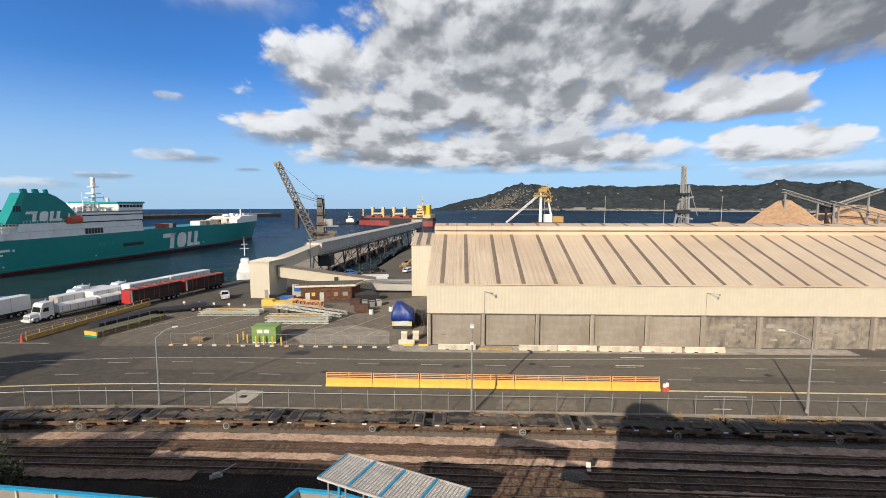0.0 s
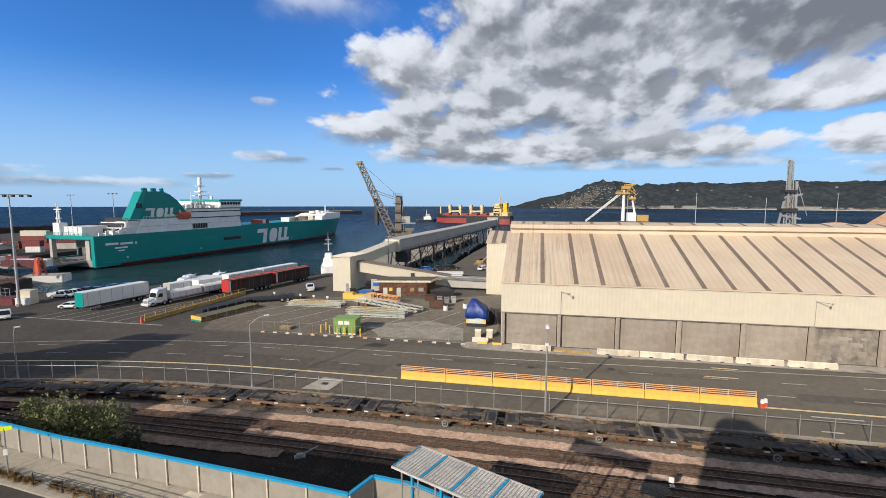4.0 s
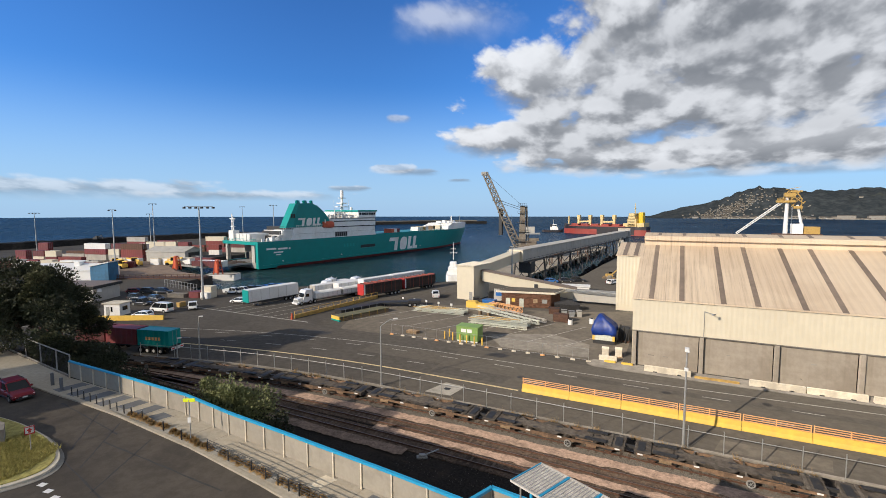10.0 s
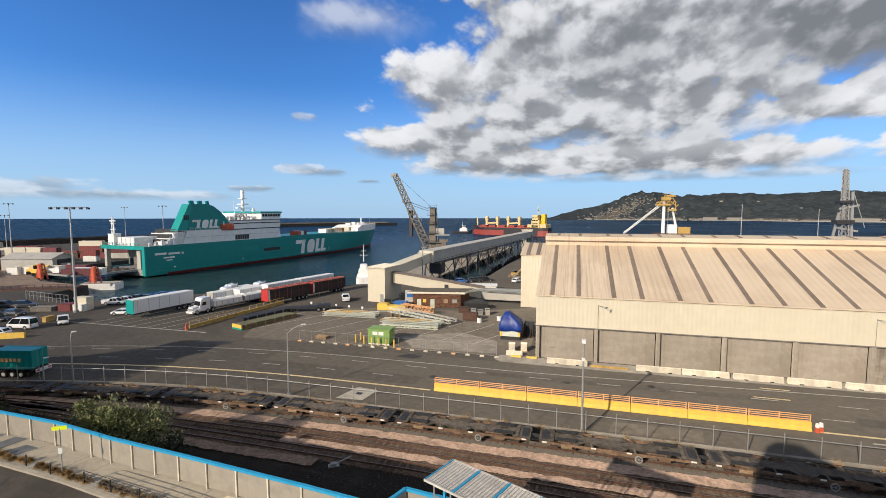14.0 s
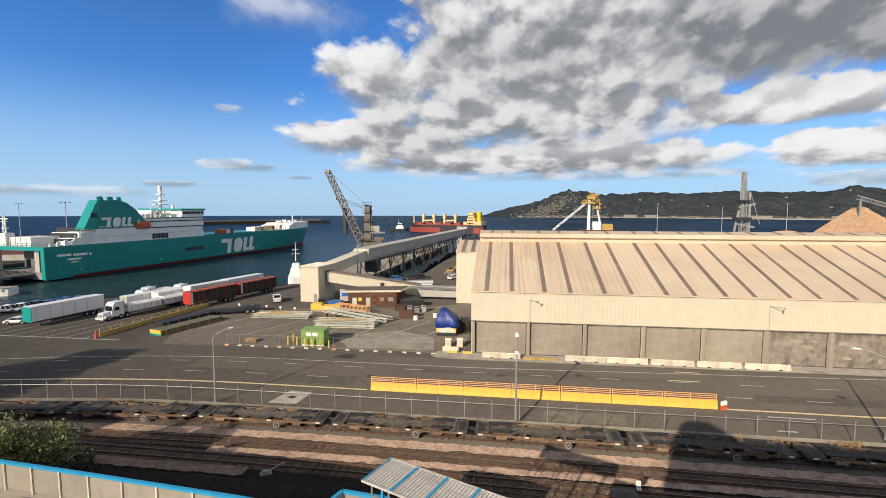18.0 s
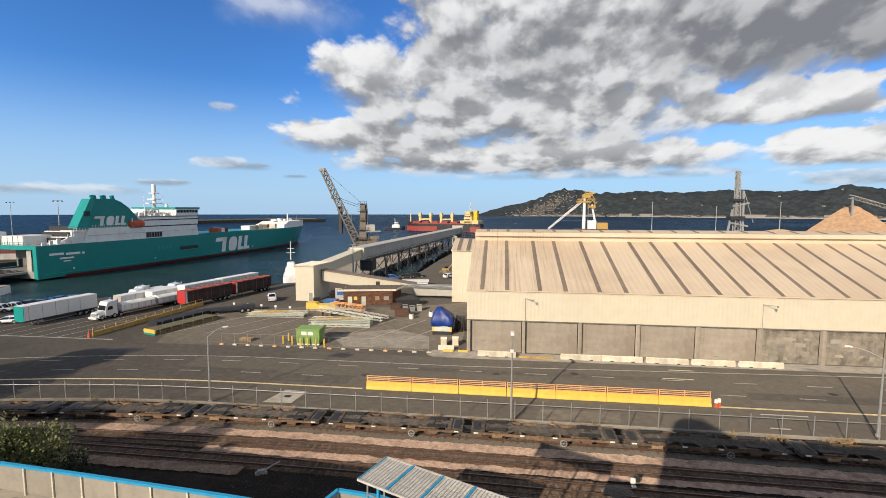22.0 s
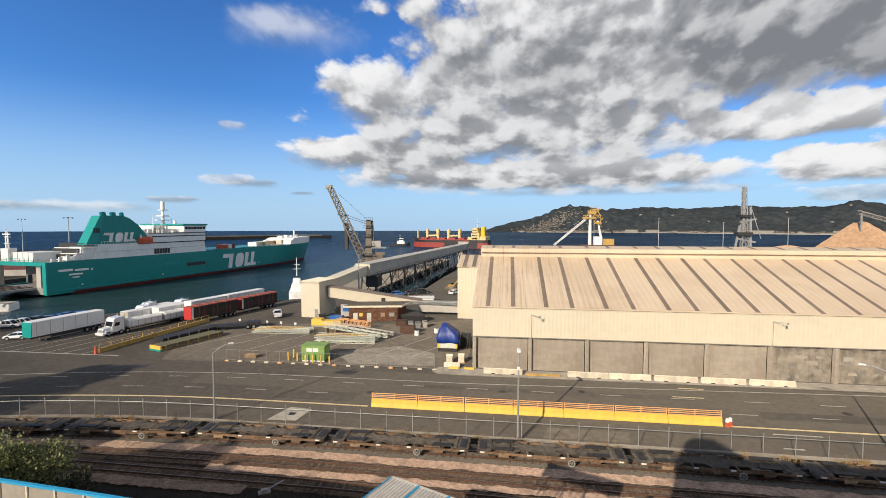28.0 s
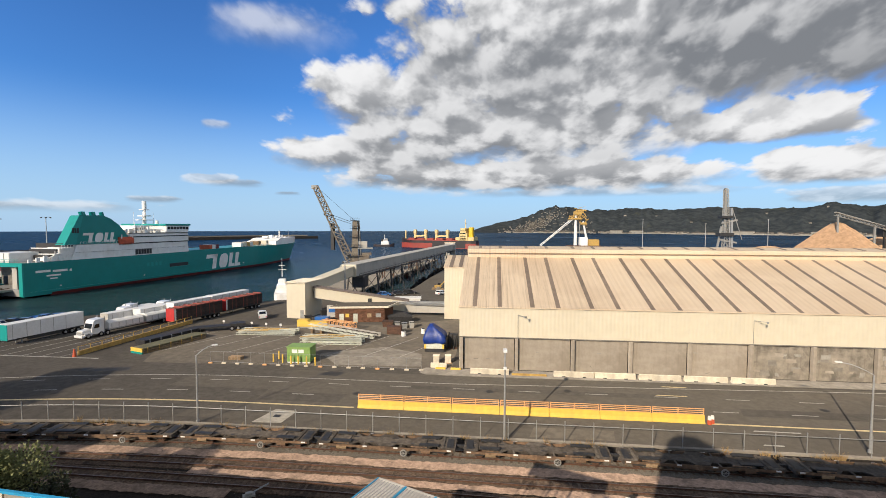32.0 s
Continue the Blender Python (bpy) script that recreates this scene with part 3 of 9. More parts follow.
def build_ground():
    # the sea reaches to the horizon, which lies a little nearer over the open bay
    water = Mesh()
    reach = [(-180, 2400), (-90, 2500), (-65, 2450), (-50, 2070), (-32, 1830), (-17, 1740), (0, 1700), (30, 1740), (60, 2000), (120, 2400), (180, 2400)]

    def radius(a):
        for (a0, r0), (a1, r1) in zip(reach, reach[1:]):
            if a0 <= a <= a1:
                return r0 + (r1 - r0) * (a - a0) / (a1 - a0)
        return 2400

    n = 180
    ring = [(radius(a) * math.sin(radians(a)), radius(a) * math.cos(radians(a)), SEA) for a in (-180 + 360 * i / n for i in range(n))]
    water.add(ring, [tuple(range(n))])
    solid("water", water, WATER, "dark blue rippled sea and harbour water", "water", "structure")
    land = [(-365, -900), (-368, 165), (-352, 290), (-205, 330), (-203, 128), (-166, 110), (-146, 108), (-141, 92), (-124, 86),
            (-64, 133), (-44, 141), (-35.0, 146.5), (-31.5, 154), (-28.5, 163), (-27.0, 200), (-21, 300), (60, 330), (300, 380), (700, 620), (1500, 800), (1900, 500), (1900, -900)]
    solid("ground", Mesh().prism(land, -8, 0), ASPHALT_WEST, "worn grey asphalt of the port yard", "ground", "structure")
    solid("yard_apron", Mesh().prism([(-58, 70), (-6.5, 72), (-6.5, 112), (-22, 103), (-44, 101), (-60, 95), (-64, 84)], 0, 0.006), ASPHALT_OLD,
          "patched grey asphalt of the truck yard", "yard", "structure")
    y_mid = lambda x: 58.6 + bend(x)
    # two asphalt tones put the brightening towards the east into the colour
    solid("road_west", ribbon(y_mid, -240, -31, 20.6, 0.012), ASPHALT_WEST, "wide asphalt port road, darker tone set for dimmer light", "road", "structure")
    solid("road_east", ribbon(y_mid, -31, 150, 20.6, 0.012), ASPHALT, "wide asphalt port road, paler tone set for brighter light", "road", "structure")
    # patches, which also hide the seam between the two tones
    for x0, x1, y0, y1, mt in ((-46, -31, 60.2, 64.8, ASPHALT), (-38, -31, 50.5, 54.0, ASPHALT), (-31, -20, 56.5, 59.6, ASPHALT_WEST), (-12, 24, 62.6, 64.2, ASPHALT_WEST), (30, 58, 58.0, 60.4, ASPHALT_WEST), (4, 13, 49.6, 52.2, ASPHALT_OLD), (40, 75, 65.0, 67.0, ASPHALT_OLD)):
        solid("road_patch", Mesh().prism([(x0, y0), (x1, y0 + 0.1), (x1 + 0.5, y1), (x0 + 0.7, y1 - 0.1)], 0.012, 0.0155), mt, "long asphalt resurfacing patch in the road", "road patch", "structure", "road patches")
    # breakwater and sea wall of dark rock
    rng = random.Random(3)

    def bank(pts, w, h, name, label):
        me = Mesh()
        rings = []
        for i, (x, y) in enumerate(pts):
            a = Vector(pts[max(i - 1, 0)])
            b = Vector(pts[min(i + 1, len(pts) - 1)])
            d = (b - a).normalized()
            s = Vector((-d.y, d.x))
            j = lambda: rng.uniform(-0.8, 0.8)
            rings.append([(x + s.x * k * w + j(), y + s.y * k * w + j(), z + j() * 0.4) for k, z in ((-1, SEA - 1), (-0.4, h), (0.4, h), (1, SEA - 1))])
        me.loft(rings)
        return solid(name, me, ROCK, label, "sea wall", "structure")

    def along(pts, step):
        out = []
        for a, b in zip(pts, pts[1:]):
            d = math.dist(a, b)
            k = max(1, int(d / step))
            out += [(a[0] + (b[0] - a[0]) * i / k, a[1] + (b[1] - a[1]) * i / k) for i in range(k)]
        return out + [pts[-1]]

    bank(along([(-366, -400), (-366, 132), (-374, 205), (-356, 277), (-300, 345), (-205, 352)], 5), 17, 3.6, "sea_wall", "dark rock sea wall along the container yard")
    bank(along([(-356, 277), (-484, 678), (-411, 776), (-318, 812)], 8), 11, 1.5, "breakwater", "long dark rock breakwater in the sea")


def build_hills():
    """A wooded headland across the bay that falls to the water at its tip, with a town along its foot."""
    rng = random.Random(5)
    ridge = [(-3.4, 0), (-2.8, 2), (-1.0, 19), (1.4, 38), (3.8, 54), (6.2, 87), (7.5, 95), (9.2, 86), (12.5, 81), (16.3, 84), (20.6, 78), (24.6, 82), (28.9, 74), (31.8, 82), (34.6, 87), (36.7, 80), (38.8, 80), (41.4, 67), (50, 60), (62, 56)]

    def height(a):
        for (a0, h0), (a1, h1) in zip(ridge, ridge[1:]):
            if a0 <= a <= a1:
                t = (a - a0) / (a1 - a0)
                return h0 + (h1 - h0) * (0.5 * t + 0.5 * t * t * (3 - 2 * t))
        return 0.0

    near, deep = 1440.0, 420.0
    rise = lambda t: math.sin(max(0.0, min(t, 0.8)) / 0.8 * math.pi / 2) ** 1.2

    def surface(a, t):
        hh = height(a) * (1 + (0.04 * noise.noise((a * 1.7, 0, 8)) if a > 0 else 0))
        z = SEA - 0.5 + hh * rise(t) * (1.0 + (1 - t) * 0.5 * (noise.noise((a * 0.4, t * 3, 1)) + 0.5 * noise.noise((a * 1.6, t * 6, 4))))
        z += (noise.noise((a * 9, t * 26, 2)) * 1.5 + noise.noise((a * 23, t * 40, 2)) * 0.9) if t > 0.1 and hh > 12 else 0
        return z - (max(0, t - 0.85) * hh * 1.5)

    rings, steps, n = [], 22, 620
    for i in range(n):
        a = -3.3 + 65 * i / (n - 1)
        th = radians(a)
        rings.append([((near + deep * k / (steps - 1)) * math.sin(th), (near + deep * k / (steps - 1)) * math.cos(th), surface(a, k / (steps - 1))) for k in range(steps)])
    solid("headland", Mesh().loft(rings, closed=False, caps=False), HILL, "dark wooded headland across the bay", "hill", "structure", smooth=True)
    town, roofs = Mesh(), Mesh()

    def house(a, t, w, h, depth=4.0):
        th, d = radians(a), near + deep * t
        m = Matrix.Translation((d * math.sin(th), d * math.cos(th), surface(a, t) - 0.5)) @ Matrix.Rotation(-th + rng.uniform(-0.5, 0.5), 4, "Z")
        town.box(-w / 2, w / 2, -depth, depth, 0, h, m=m)
        roofs.prism([(-depth - 0.4, h), (0, h + 1.5), (depth + 0.4, h)], -w / 2 - 0.3, w / 2 + 0.3, m=m, axis="x")

    for i in range(420):
        a = rng.gauss(5.0, 1.5)
        house(a, min(0.5, max(0.02, 0.06 + 0.055 * (a - 2.0) + rng.gauss(0, 0.07))), rng.uniform(2.2, 4.6), rng.uniform(1.2, 2.4), 1.6)
    for i in range(60):
        house(rng.uniform(0.5, 12), rng.uniform(0.03, 0.3), rng.uniform(2.5, 4.5), rng.uniform(1.5, 2.2), 1.6)
    for i in range(420):
        house(rng.uniform(1.5, 45), rng.uniform(-0.01, 0.035), rng.uniform(6, 16), rng.uniform(2.5, 5))
    for i in range(9):
        house(rng.uniform(9, 42), rng.uniform(0.1, 0.6), rng.uniform(4, 8), rng.uniform(2, 3.4), 2.2)
    for a in (14.3, 16.5, 26.4, 27.0, 33, 35.2, 38.0):
        house(a, 0.01, 34, 9, 9)
    solid("town", town, CONCRETE, "pale houses along the foot of the headland", "houses", "stuff")
    solid("town_roofs", roofs, ROOF_DARK, "grey and pale roofs of the far town", "roofs", "stuff")
    shore = Mesh()
    for i in range(90):
        a0, a1 = 20 + 0.5 * i, 20 + 0.5 * (i + 1)
        f = lambda a, d, z: (d * math.sin(radians(a)), d * math.cos(radians(a)), z)
        shore.add([f(a0, near - 22, SEA), f(a1, near - 22, SEA), f(a1, near + 6, SEA + 2.2), f(a0, near + 6, SEA + 2.2)], [(0, 1, 2, 3)])
    solid("shore", shore, CONCRETE, "pale sandy shore below the headland", "beach", "structure")


def build_shed():
    shed = thing("cargo_shed", "long cream steel cargo shed with a dusty ribbed roof", "warehouse")
    x0, x1, y0, y1, eave, ridge_z, skirt = -5.3, 140.0, 72.6, 92.0, 10.0, 16.4, 5.25
    # ribbed cladding
    me = Mesh()
    n = int((x1 - x0) / 0.30)
    vs, fs = [], []
    for i in range(n + 1):
        x = x0 + (x1 - x0) * i / n
        y = y0 - (0.022 if i % 2 else 0.0)
        vs += [(x, y, skirt), (x, y, eave)]
    fs = [(2 * i, 2 * i + 2, 2 * i + 3, 2 * i + 1) for i in range(n)]
    me.add(vs, fs)
    me.box(x0, x1, y0 + 0.02, y0 + 0.2, skirt, eave)
    part("cladding", me, CREAM, shed, "ribbed cream wall cladding")
    part("gutter", Mesh().box(x0 - 0.1, x1, y0 - 0.28, y0 - 0.052, eave - 0.12, eave + 0.08), ROOF, shed)
    part("bottom_flashing", Mesh().box(x0, x1, y0 - 0.10, y0 + 0.22, skirt - 0.14, skirt), CONCRETE_DARK, shed)
    # columns and tilted concrete panels between them
    col = Mesh().box(-0.25, 0.25, -0.35, 0.35, 0, skirt - 0.14, 0.03).data("column", WALL_PANEL)
    pan = Mesh().box(0.34, 8.28, 0, 0.22, 0, skirt - 0.18).data("wall_panel", WALL_PANEL)
    pan_old = Mesh().box(0.34, 8.28, 0, 0.22, 0, skirt - 0.18).data("wall_panel", WALL_PATCHED)
    marks = random.Random(29)
    for i in range(17):
        x = -4.95 + 8.65 * i
        ob = part("column", col, None, shed)
        ob.location = (x, y0 + 0.05, 0)
        if i < 16:
            ob = part("wall_panel", pan if i < 5 else pan_old, None, shed)
            ob.location = (x, y0 + 0.32, 0)
            for k in range(11 if i in (5, 6, 7) else 3 if i < 5 else 5):
                px, pz, pw, ph = marks.uniform(0.5, 6.6), marks.uniform(0.4, 3.8), marks.uniform(0.3, 1.7), marks.uniform(0.2, 0.8)
                if i < 5:
                    pw, ph = pw * 0.45, ph * 0.3
                sk = marks.uniform(-0.25, 0.25)
                pt = part("paint_patch", Mesh().prism([(px, pz), (px + pw, pz + sk * 0.4), (px + pw + sk, pz + ph), (px + sk * 0.5, pz + ph - sk * 0.3)], -0.004 - 0.001 * k, 0.0, axis="y"), (CONCRETE, WALL_PANEL, CONCRETE_DARK)[k % 3], ob, "patch of overpainted concrete")
    # roof sheets, ribbed, with dusty rooflights between them
    strips = []
    for i in range(16):
        x = -2.9 + (9.05 * i if i < 4 else 27.15 + 8.70 * (i - 3) - 0.35)
        strips += [x, x + 3.95]
    slope = (ridge_z - eave) / (y1 - y0)

    def sheet(a, b, lift, rib):
        m2 = Mesh()
        k = max(2, int((b - a) / 0.42))
        v = []
        for i in range(k + 1):
            x = a + (b - a) * i / k
            dz = lift + (rib if i % 2 else 0)
            v += [(x, y0 - 0.2, eave + dz - 0.2 * slope), (x, y1 + 0.3, ridge_z + dz + 0.3 * slope)]
        m2.add(v, [(2 * i, 2 * i + 2, 2 * i + 3, 2 * i + 1) for i in range(k)])
        return m2

    edges = [x0 - 0.1]
    for s in strips:
        edges += [s - 0.34, s + 0.34]
    edges.append(x1)
    for i in range(len(edges) - 1):
        a, b = edges[i], edges[i + 1]
        if b > x1 or b - a < 0.1:
            continue
        if i % 2:
            part("rooflight", sheet(a, b, 0.02, 0.03), ROOF_STRIP, shed, "dusty brown rooflight strip")
        else:
            part("roof_sheet", sheet(a, b, 0.0, 0.035), ROOF, shed)
    part("back_roof", Mesh().prism([(y1, ridge_z), (y1 + 20, eave), (y1 + 20, eave - 0.2), (y1, ridge_z - 0.2)], x0, x1, axis="x"), ROOF, shed)
    part("back_wall", Mesh().box(x0, x1, y1 + 19.6, y1 + 19.9, 0, eave - 0.1), CREAM, shed)
    part("gable_wall", Mesh().prism([(y0 + 0.3, 0), (y1 + 19.5, 0), (y1 + 19.5, eave - 0.1), (y1, ridge_z - 0.3), (y0 + 0.3, eave - 0.1)], x0, x0 + 0.15, axis="x"), CREAM, shed)
    # ridge vent along the top
    part("ridge_vent", Mesh().prism([(y1 + 0.2, ridge_z), (y1 + 0.2, 17.4), (y1 - 0.5, 17.4), (y1 - 0.5, 18.15), (y1 + 3.4, 18.6), (y1 + 3.4, 16.0)], x0 + 0.2, x1, axis="x"), ROOF, shed)
    vent = Mesh().box(-0.28, 0.28, -1.4, 1.4, -0.02, 0.02).data("vent_strip", ROOF_STRIP)
    tilt = math.degrees(math.atan2(0.45, 3.9))
    for s in strips:
        if s < x1 - 1 and s > x0 + 2:
            ob = part("vent_strip", vent, None, shed)
            ob.matrix_basis = pose(s + 0.3, y1 + 1.9, 18.46, tilt)
    for x in (3.9, 38.5, 73.0):
        lamp = Mesh().tube((x, y0 - 0.1, 8.9), (x, y0 - 0.1, 5.0), 0.035, n=6).tube((x, y0 - 0.1, 8.8), (x + 0.9, y0 - 1.6, 8.9), 0.04, n=6)
        br = part("lamp_bracket", lamp, STEEL_GREY, shed)
        part("lamp_head", Mesh().box(-0.12, 0.12, -0.35, 0.35, -0.08, 0.08, 0.03, m=pose(x + 1.0, y0 - 1.8, 8.85, 0, 0, -30)), STEEL_GREY, br)
    # taller white bay beside the shed
    bay = thing("conveyor_bay", "tall cream sheet-clad bay with a sloping roof", "building")
    bx0, bx1, by0 = -11.8, -4.0, 111.0
    top = 12.5
    bm_ = Mesh()
    k = 22
    v = []
    for i in range(k + 1):
        x = bx0 + (bx1 - bx0) * i / k
        y = by0 - (0.06 if i % 2 else 0)
        v += [(x, y, 1.0), (x, y, top)]
    bm_.add(v, [(2 * i, 2 * i + 2, 2 * i + 3, 2 * i + 1) for i in range(k)])
    bm_.box(bx0, bx1, by0 + 0.02, by0 + 10, 0.0, top)
    part("wall", bm_, CREAM, bay)
    rf = part("roof", Mesh().prism([(by0 - 0.3, top), (by0 - 0.3, top + 0.15), (by0 + 10, top + 2.4), (by0 + 10, top)], bx0 - 0.2, bx1, axis="x"), ROOF, bay)
    for x in (-10.2, -7.9):
        part("rooflight", Mesh().prism([(by0 - 0.28, top + 0.18), (by0 - 0.28, top + 0.22), (by0 + 9.9, top + 2.45), (by0 + 9.9, top + 2.41)], x - 0.45, x + 0.45, axis="x"), ROOF_STRIP, rf)


def build_ferry():
    """The teal roll-on ship at its berth; local y runs from stern to bow."""
    a = Vector((-160.2, 141.0))
    b = Vector((-140.2, 304.7))
    turn = -math.degrees(math.atan2(b.x - a.x, b.y - a.y))
    ship = thing("cargo_ferry", "large teal and white roll-on cargo ship moored at the quay", "ship", pose(a.x, a.y, SEA, 0, 0, turn))
    beam, length = 24.0, 185.0
    # hull sections: starboard side at x = 0, port at -beam
    rows = []
    for i in range(37):
        t = 0.05 + 0.95 * i / 36
        y = length * t
        if t < 0.66:
            half_w, half_d = beam / 2, beam / 2
        else:
            s = (t - 0.66) / 0.34
            half_w = beam / 2 * max(0.012, (1 - s ** 1.7))
            half_d = beam / 2 * max(0.03, (1 - s ** 3.2))
        deck = 12.3
        rake = 6.5 * max(0, (t - 0.8) / 0.2) ** 1.2
        mid = -beam / 2
        prof = []
        for side in (1, -1):
            pts = [(mid + side * half_w * 0.8, y, -2.0), (mid + side * half_w, y, 1.25), (mid + side * (half_w * 0.45 + half_d * 0.55), y + rake * 0.45, 6.0), (mid + side * half_d, y + rake, deck)]
            prof += pts if side == 1 else pts[::-1]
        rows.append(prof)
    lower, upper = Mesh(), Mesh()
    lower.loft([[r[0], r[1], r[6], r[7]] for r in rows])
    upper.loft([[r[1], r[2], r[3], r[4], r[5], r[6]] for r in rows])
    part("hull_bottom", lower, HULL_RED, ship, "dark red boot-topping at the waterline")
    hull = part("hull", upper, TEAL, ship, "glossy teal hull side")
    part("rubbing_strake", Mesh().box(0.0, 0.25, 2, 118, 1.9, 2.15), TEAL_LIGHT, hull)
    part("side_port", Mesh().box(-0.4, 0.06, 62.5, 74, 5.6, 7.2), STEEL_DARK, hull)
    part("port_ledge", Mesh().box(0.0, 0.35, 62, 74.5, 5.35, 5.6), TEAL_LIGHT, hull)
    for i in range(4):
        part("hull_mark", Mesh().box(0, 0.05, 50 + i * 2.2, 51.2 + i * 2.2, 7.0 - 0.1 * (i % 2), 8.6), TEAL_LIGHT, hull)
    for y in (12, 48, 92, 116):
        part("draught_light", Mesh().box(0, 0.3, y, y + 0.5, 3.0, 3.5), SHIP_WHITE, hull)
    # superstructure
    sup = part("superstructure", Mesh().prism([(16.7, 12.0), (19.1, 17.9), (74.0, 17.6), (74.8, 12.0)], -beam + 8.5, -0.1, axis="x"), SHIP_WHITE, ship, "white accommodation block")
    part("upper_house", Mesh().box(-beam + 1.5, -0.05, 42, 74.8, 17.8, 21.4, 0.15), SHIP_WHITE, sup)
    part("deck_shade", Mesh().box(-beam + 1.0, -0.3, 42, 74.4, 17.6, 17.8), STEEL_GREY, sup)
    part("deck_edge", Mesh().box(-beam + 1.0, -0.3, 44, 74.6, 21.4, 22.0), STEEL_GREY, sup)
    # solid dark strips imitate the shade of open side decks
    for z in (17.35, 20.1):
        part("deck_gap", Mesh().box(-0.95, 0.06, 42.6, 74.9, z, z + 0.45), STEEL_DARK, sup, "dark strip coloured as the shade of a side deck")
    part("knuckle_line", Mesh().box(-0.1, 0.05, 18.4, 74.6, 14.95, 15.03), STEEL_GREY, sup)
    for i in range(18):
        part("stanchion", Mesh().box(-0.3, -0.2, 20.5 + i * 1.25, 20.6 + i * 1.25, 17.9, 19.0), SHIP_WHITE, sup)
    part("side_rail", Mesh().box(-0.3, -0.2, 20.5, 42.0, 18.9, 19.0), SHIP_WHITE, sup)
    for i in range(22):
        part("bow_stanchion", Mesh().box(-1.2, -1.1, 120 + i * 1.5, 120.1 + i * 1.5, 12.4 + 0.02 * i, 13.5 + 0.02 * i), SHIP_WHITE, ship)
    for x, y, z in ((-9.5, 57.5, 26.0), (-14.5, 57.5, 26.0), (-12, 66, 26.0)):
        part("aerial", Mesh().tube((x, y, z), (x, y, z + 5.5), 0.09, 0.05, 5), SHIP_WHITE, ship)
    part("satellite_dome", Mesh().tube((-7.5, 63.5, 26.0), (-7.5, 63.5, 27.6), 0.9, 0.6, 12), SHIP_WHITE, ship)
    br = part("wheelhouse", Mesh().prism([(61, 22.0), (61, 25.2), (75.2, 25.2), (74.2, 22.0)], -beam - 1, 0.3, axis="x"), SHIP_WHITE, ship)
    for i in range(7):
        part("bridge_window", Mesh().box(0.26, 0.36, 61.6 + 1.85 * i, 63.1 + 1.85 * i, 23.4, 24.6), GLASS, br)
    rig = random.Random(17)
    for i in range(34):
        y, x, w, z = rig.uniform(41.5, 59), rig.uniform(-9, -1), rig.uniform(0.3, 1.5), 22.0
        h = rig.uniform(0.7, 3.4) * (1.15 - abs(y - 50.5) / 14)
        part("deck_fitting", Mesh().box(x, x + w, y, y + w * 0.8, z, z + h, 0.05) if i % 3 else Mesh().tube((x, y, z), (x, y, z + h * 1.25), 0.14 + 0.1 * w, 0.12, 7), SHIP_WHITE if i % 4 else STEEL_GREY, sup)
    for i in range(12):
        part("wing_stanchion", Mesh().box(-0.2, -0.1, 42.6 + 1.55 * i, 42.7 + 1.55 * i, 22.0, 23.2), SHIP_WHITE, sup)
    part("wing_rail", Mesh().box(-0.2, -0.1, 42.6, 60.0, 23.1, 23.2), SHIP_WHITE, sup)
    # stepped open decks behind the house
    for i, (y0, y1, z) in enumerate(((8.5, 17.0, 12.5), (11.0, 18.2, 14.6), (13.4, 19.0, 16.6))):
        dk = part("aft_deck", Mesh().box(-beam + 9, -0.3, y0, y1, z, z + 0.3), SHIP_WHITE, ship)
        for k in range(int((y1 - y0) / 1.1)):
            part("deck_stanchion", Mesh().box(-0.5, -0.4, y0 + 0.1 + 1.1 * k, y0 + 0.2 + 1.1 * k, z + 0.3, z + 1.4), SHIP_WHITE, dk)
        part("deck_handrail", Mesh().box(-0.5, -0.4, y0, y1, z + 1.3, z + 1.4).box(-0.5, -0.4, y0, y1, z + 0.85, z + 0.92), SHIP_WHITE, dk)
        # a solid dark block gives the shade below the next deck
        part("dark_recess", Mesh().box(-beam + 9.5, -1.6, y0 + 1.4, y1, z + 0.3, z + 2.0), STEEL_DARK, dk, "dark block coloured as a shaded deck recess")
    part("bridge_roof", Mesh().box(-beam - 1.2, 0.6, 60.2, 75.8, 25.2, 26.0, 0.2), TEAL_LIGHT, br)
    part("upper_deckhouse", Mesh().box(-beam + 5, -4, 45, 59, 22.0, 23.7, 0.2).box(-beam + 6, -5, 49, 57, 23.7, 25.2, 0.2), SHIP_WHITE, sup)
    for i in range(6):
        part("rail_stanchion", Mesh().box(-1.0, -0.85, 45 + 2.7 * i, 45.15 + 2.7 * i, 22, 23.4), SHIP_WHITE, sup)
    part("deck_rail", Mesh().box(-1.0, -0.85, 45, 60, 23.3, 23.45).box(-1.0, -0.85, 45, 60, 22.7, 22.8), SHIP_WHITE, sup)
    grille = part("grille", Mesh().box(-0.12, 0.0, 44.2, 52.8, 12.6, 15.0), STEEL_GREY, sup, "dark row of vents")
    for i in range(6):
        part("vent", Mesh().box(-0.05, 0.08, 44.5 + i * 1.4, 45.5 + i * 1.4, 12.75, 14.85), STEEL_DARK, grille)
    # funnel casing
    outline = [(15.0, 18.0), (16.4, 20.5), (20.8, 29.2), (30.2, 29.4), (33.5, 28.2), (37.3, 25.6), (40.6, 22.0), (42.4, 19.2), (42.4, 18.0)]
    casing = part("funnel_casing", Mesh().prism(outline, -4.6, -0.6, axis="x"), TEAL, ship, "raked teal funnel casing")
    part("funnel_back", Mesh().prism([(14.6, 18.0), (20.5, 29.0), (22.2, 29.0), (18.9, 18.0)], -4.8, -0.45, axis="x"), TEAL_LIGHT, casing, "lighter teal aft face")
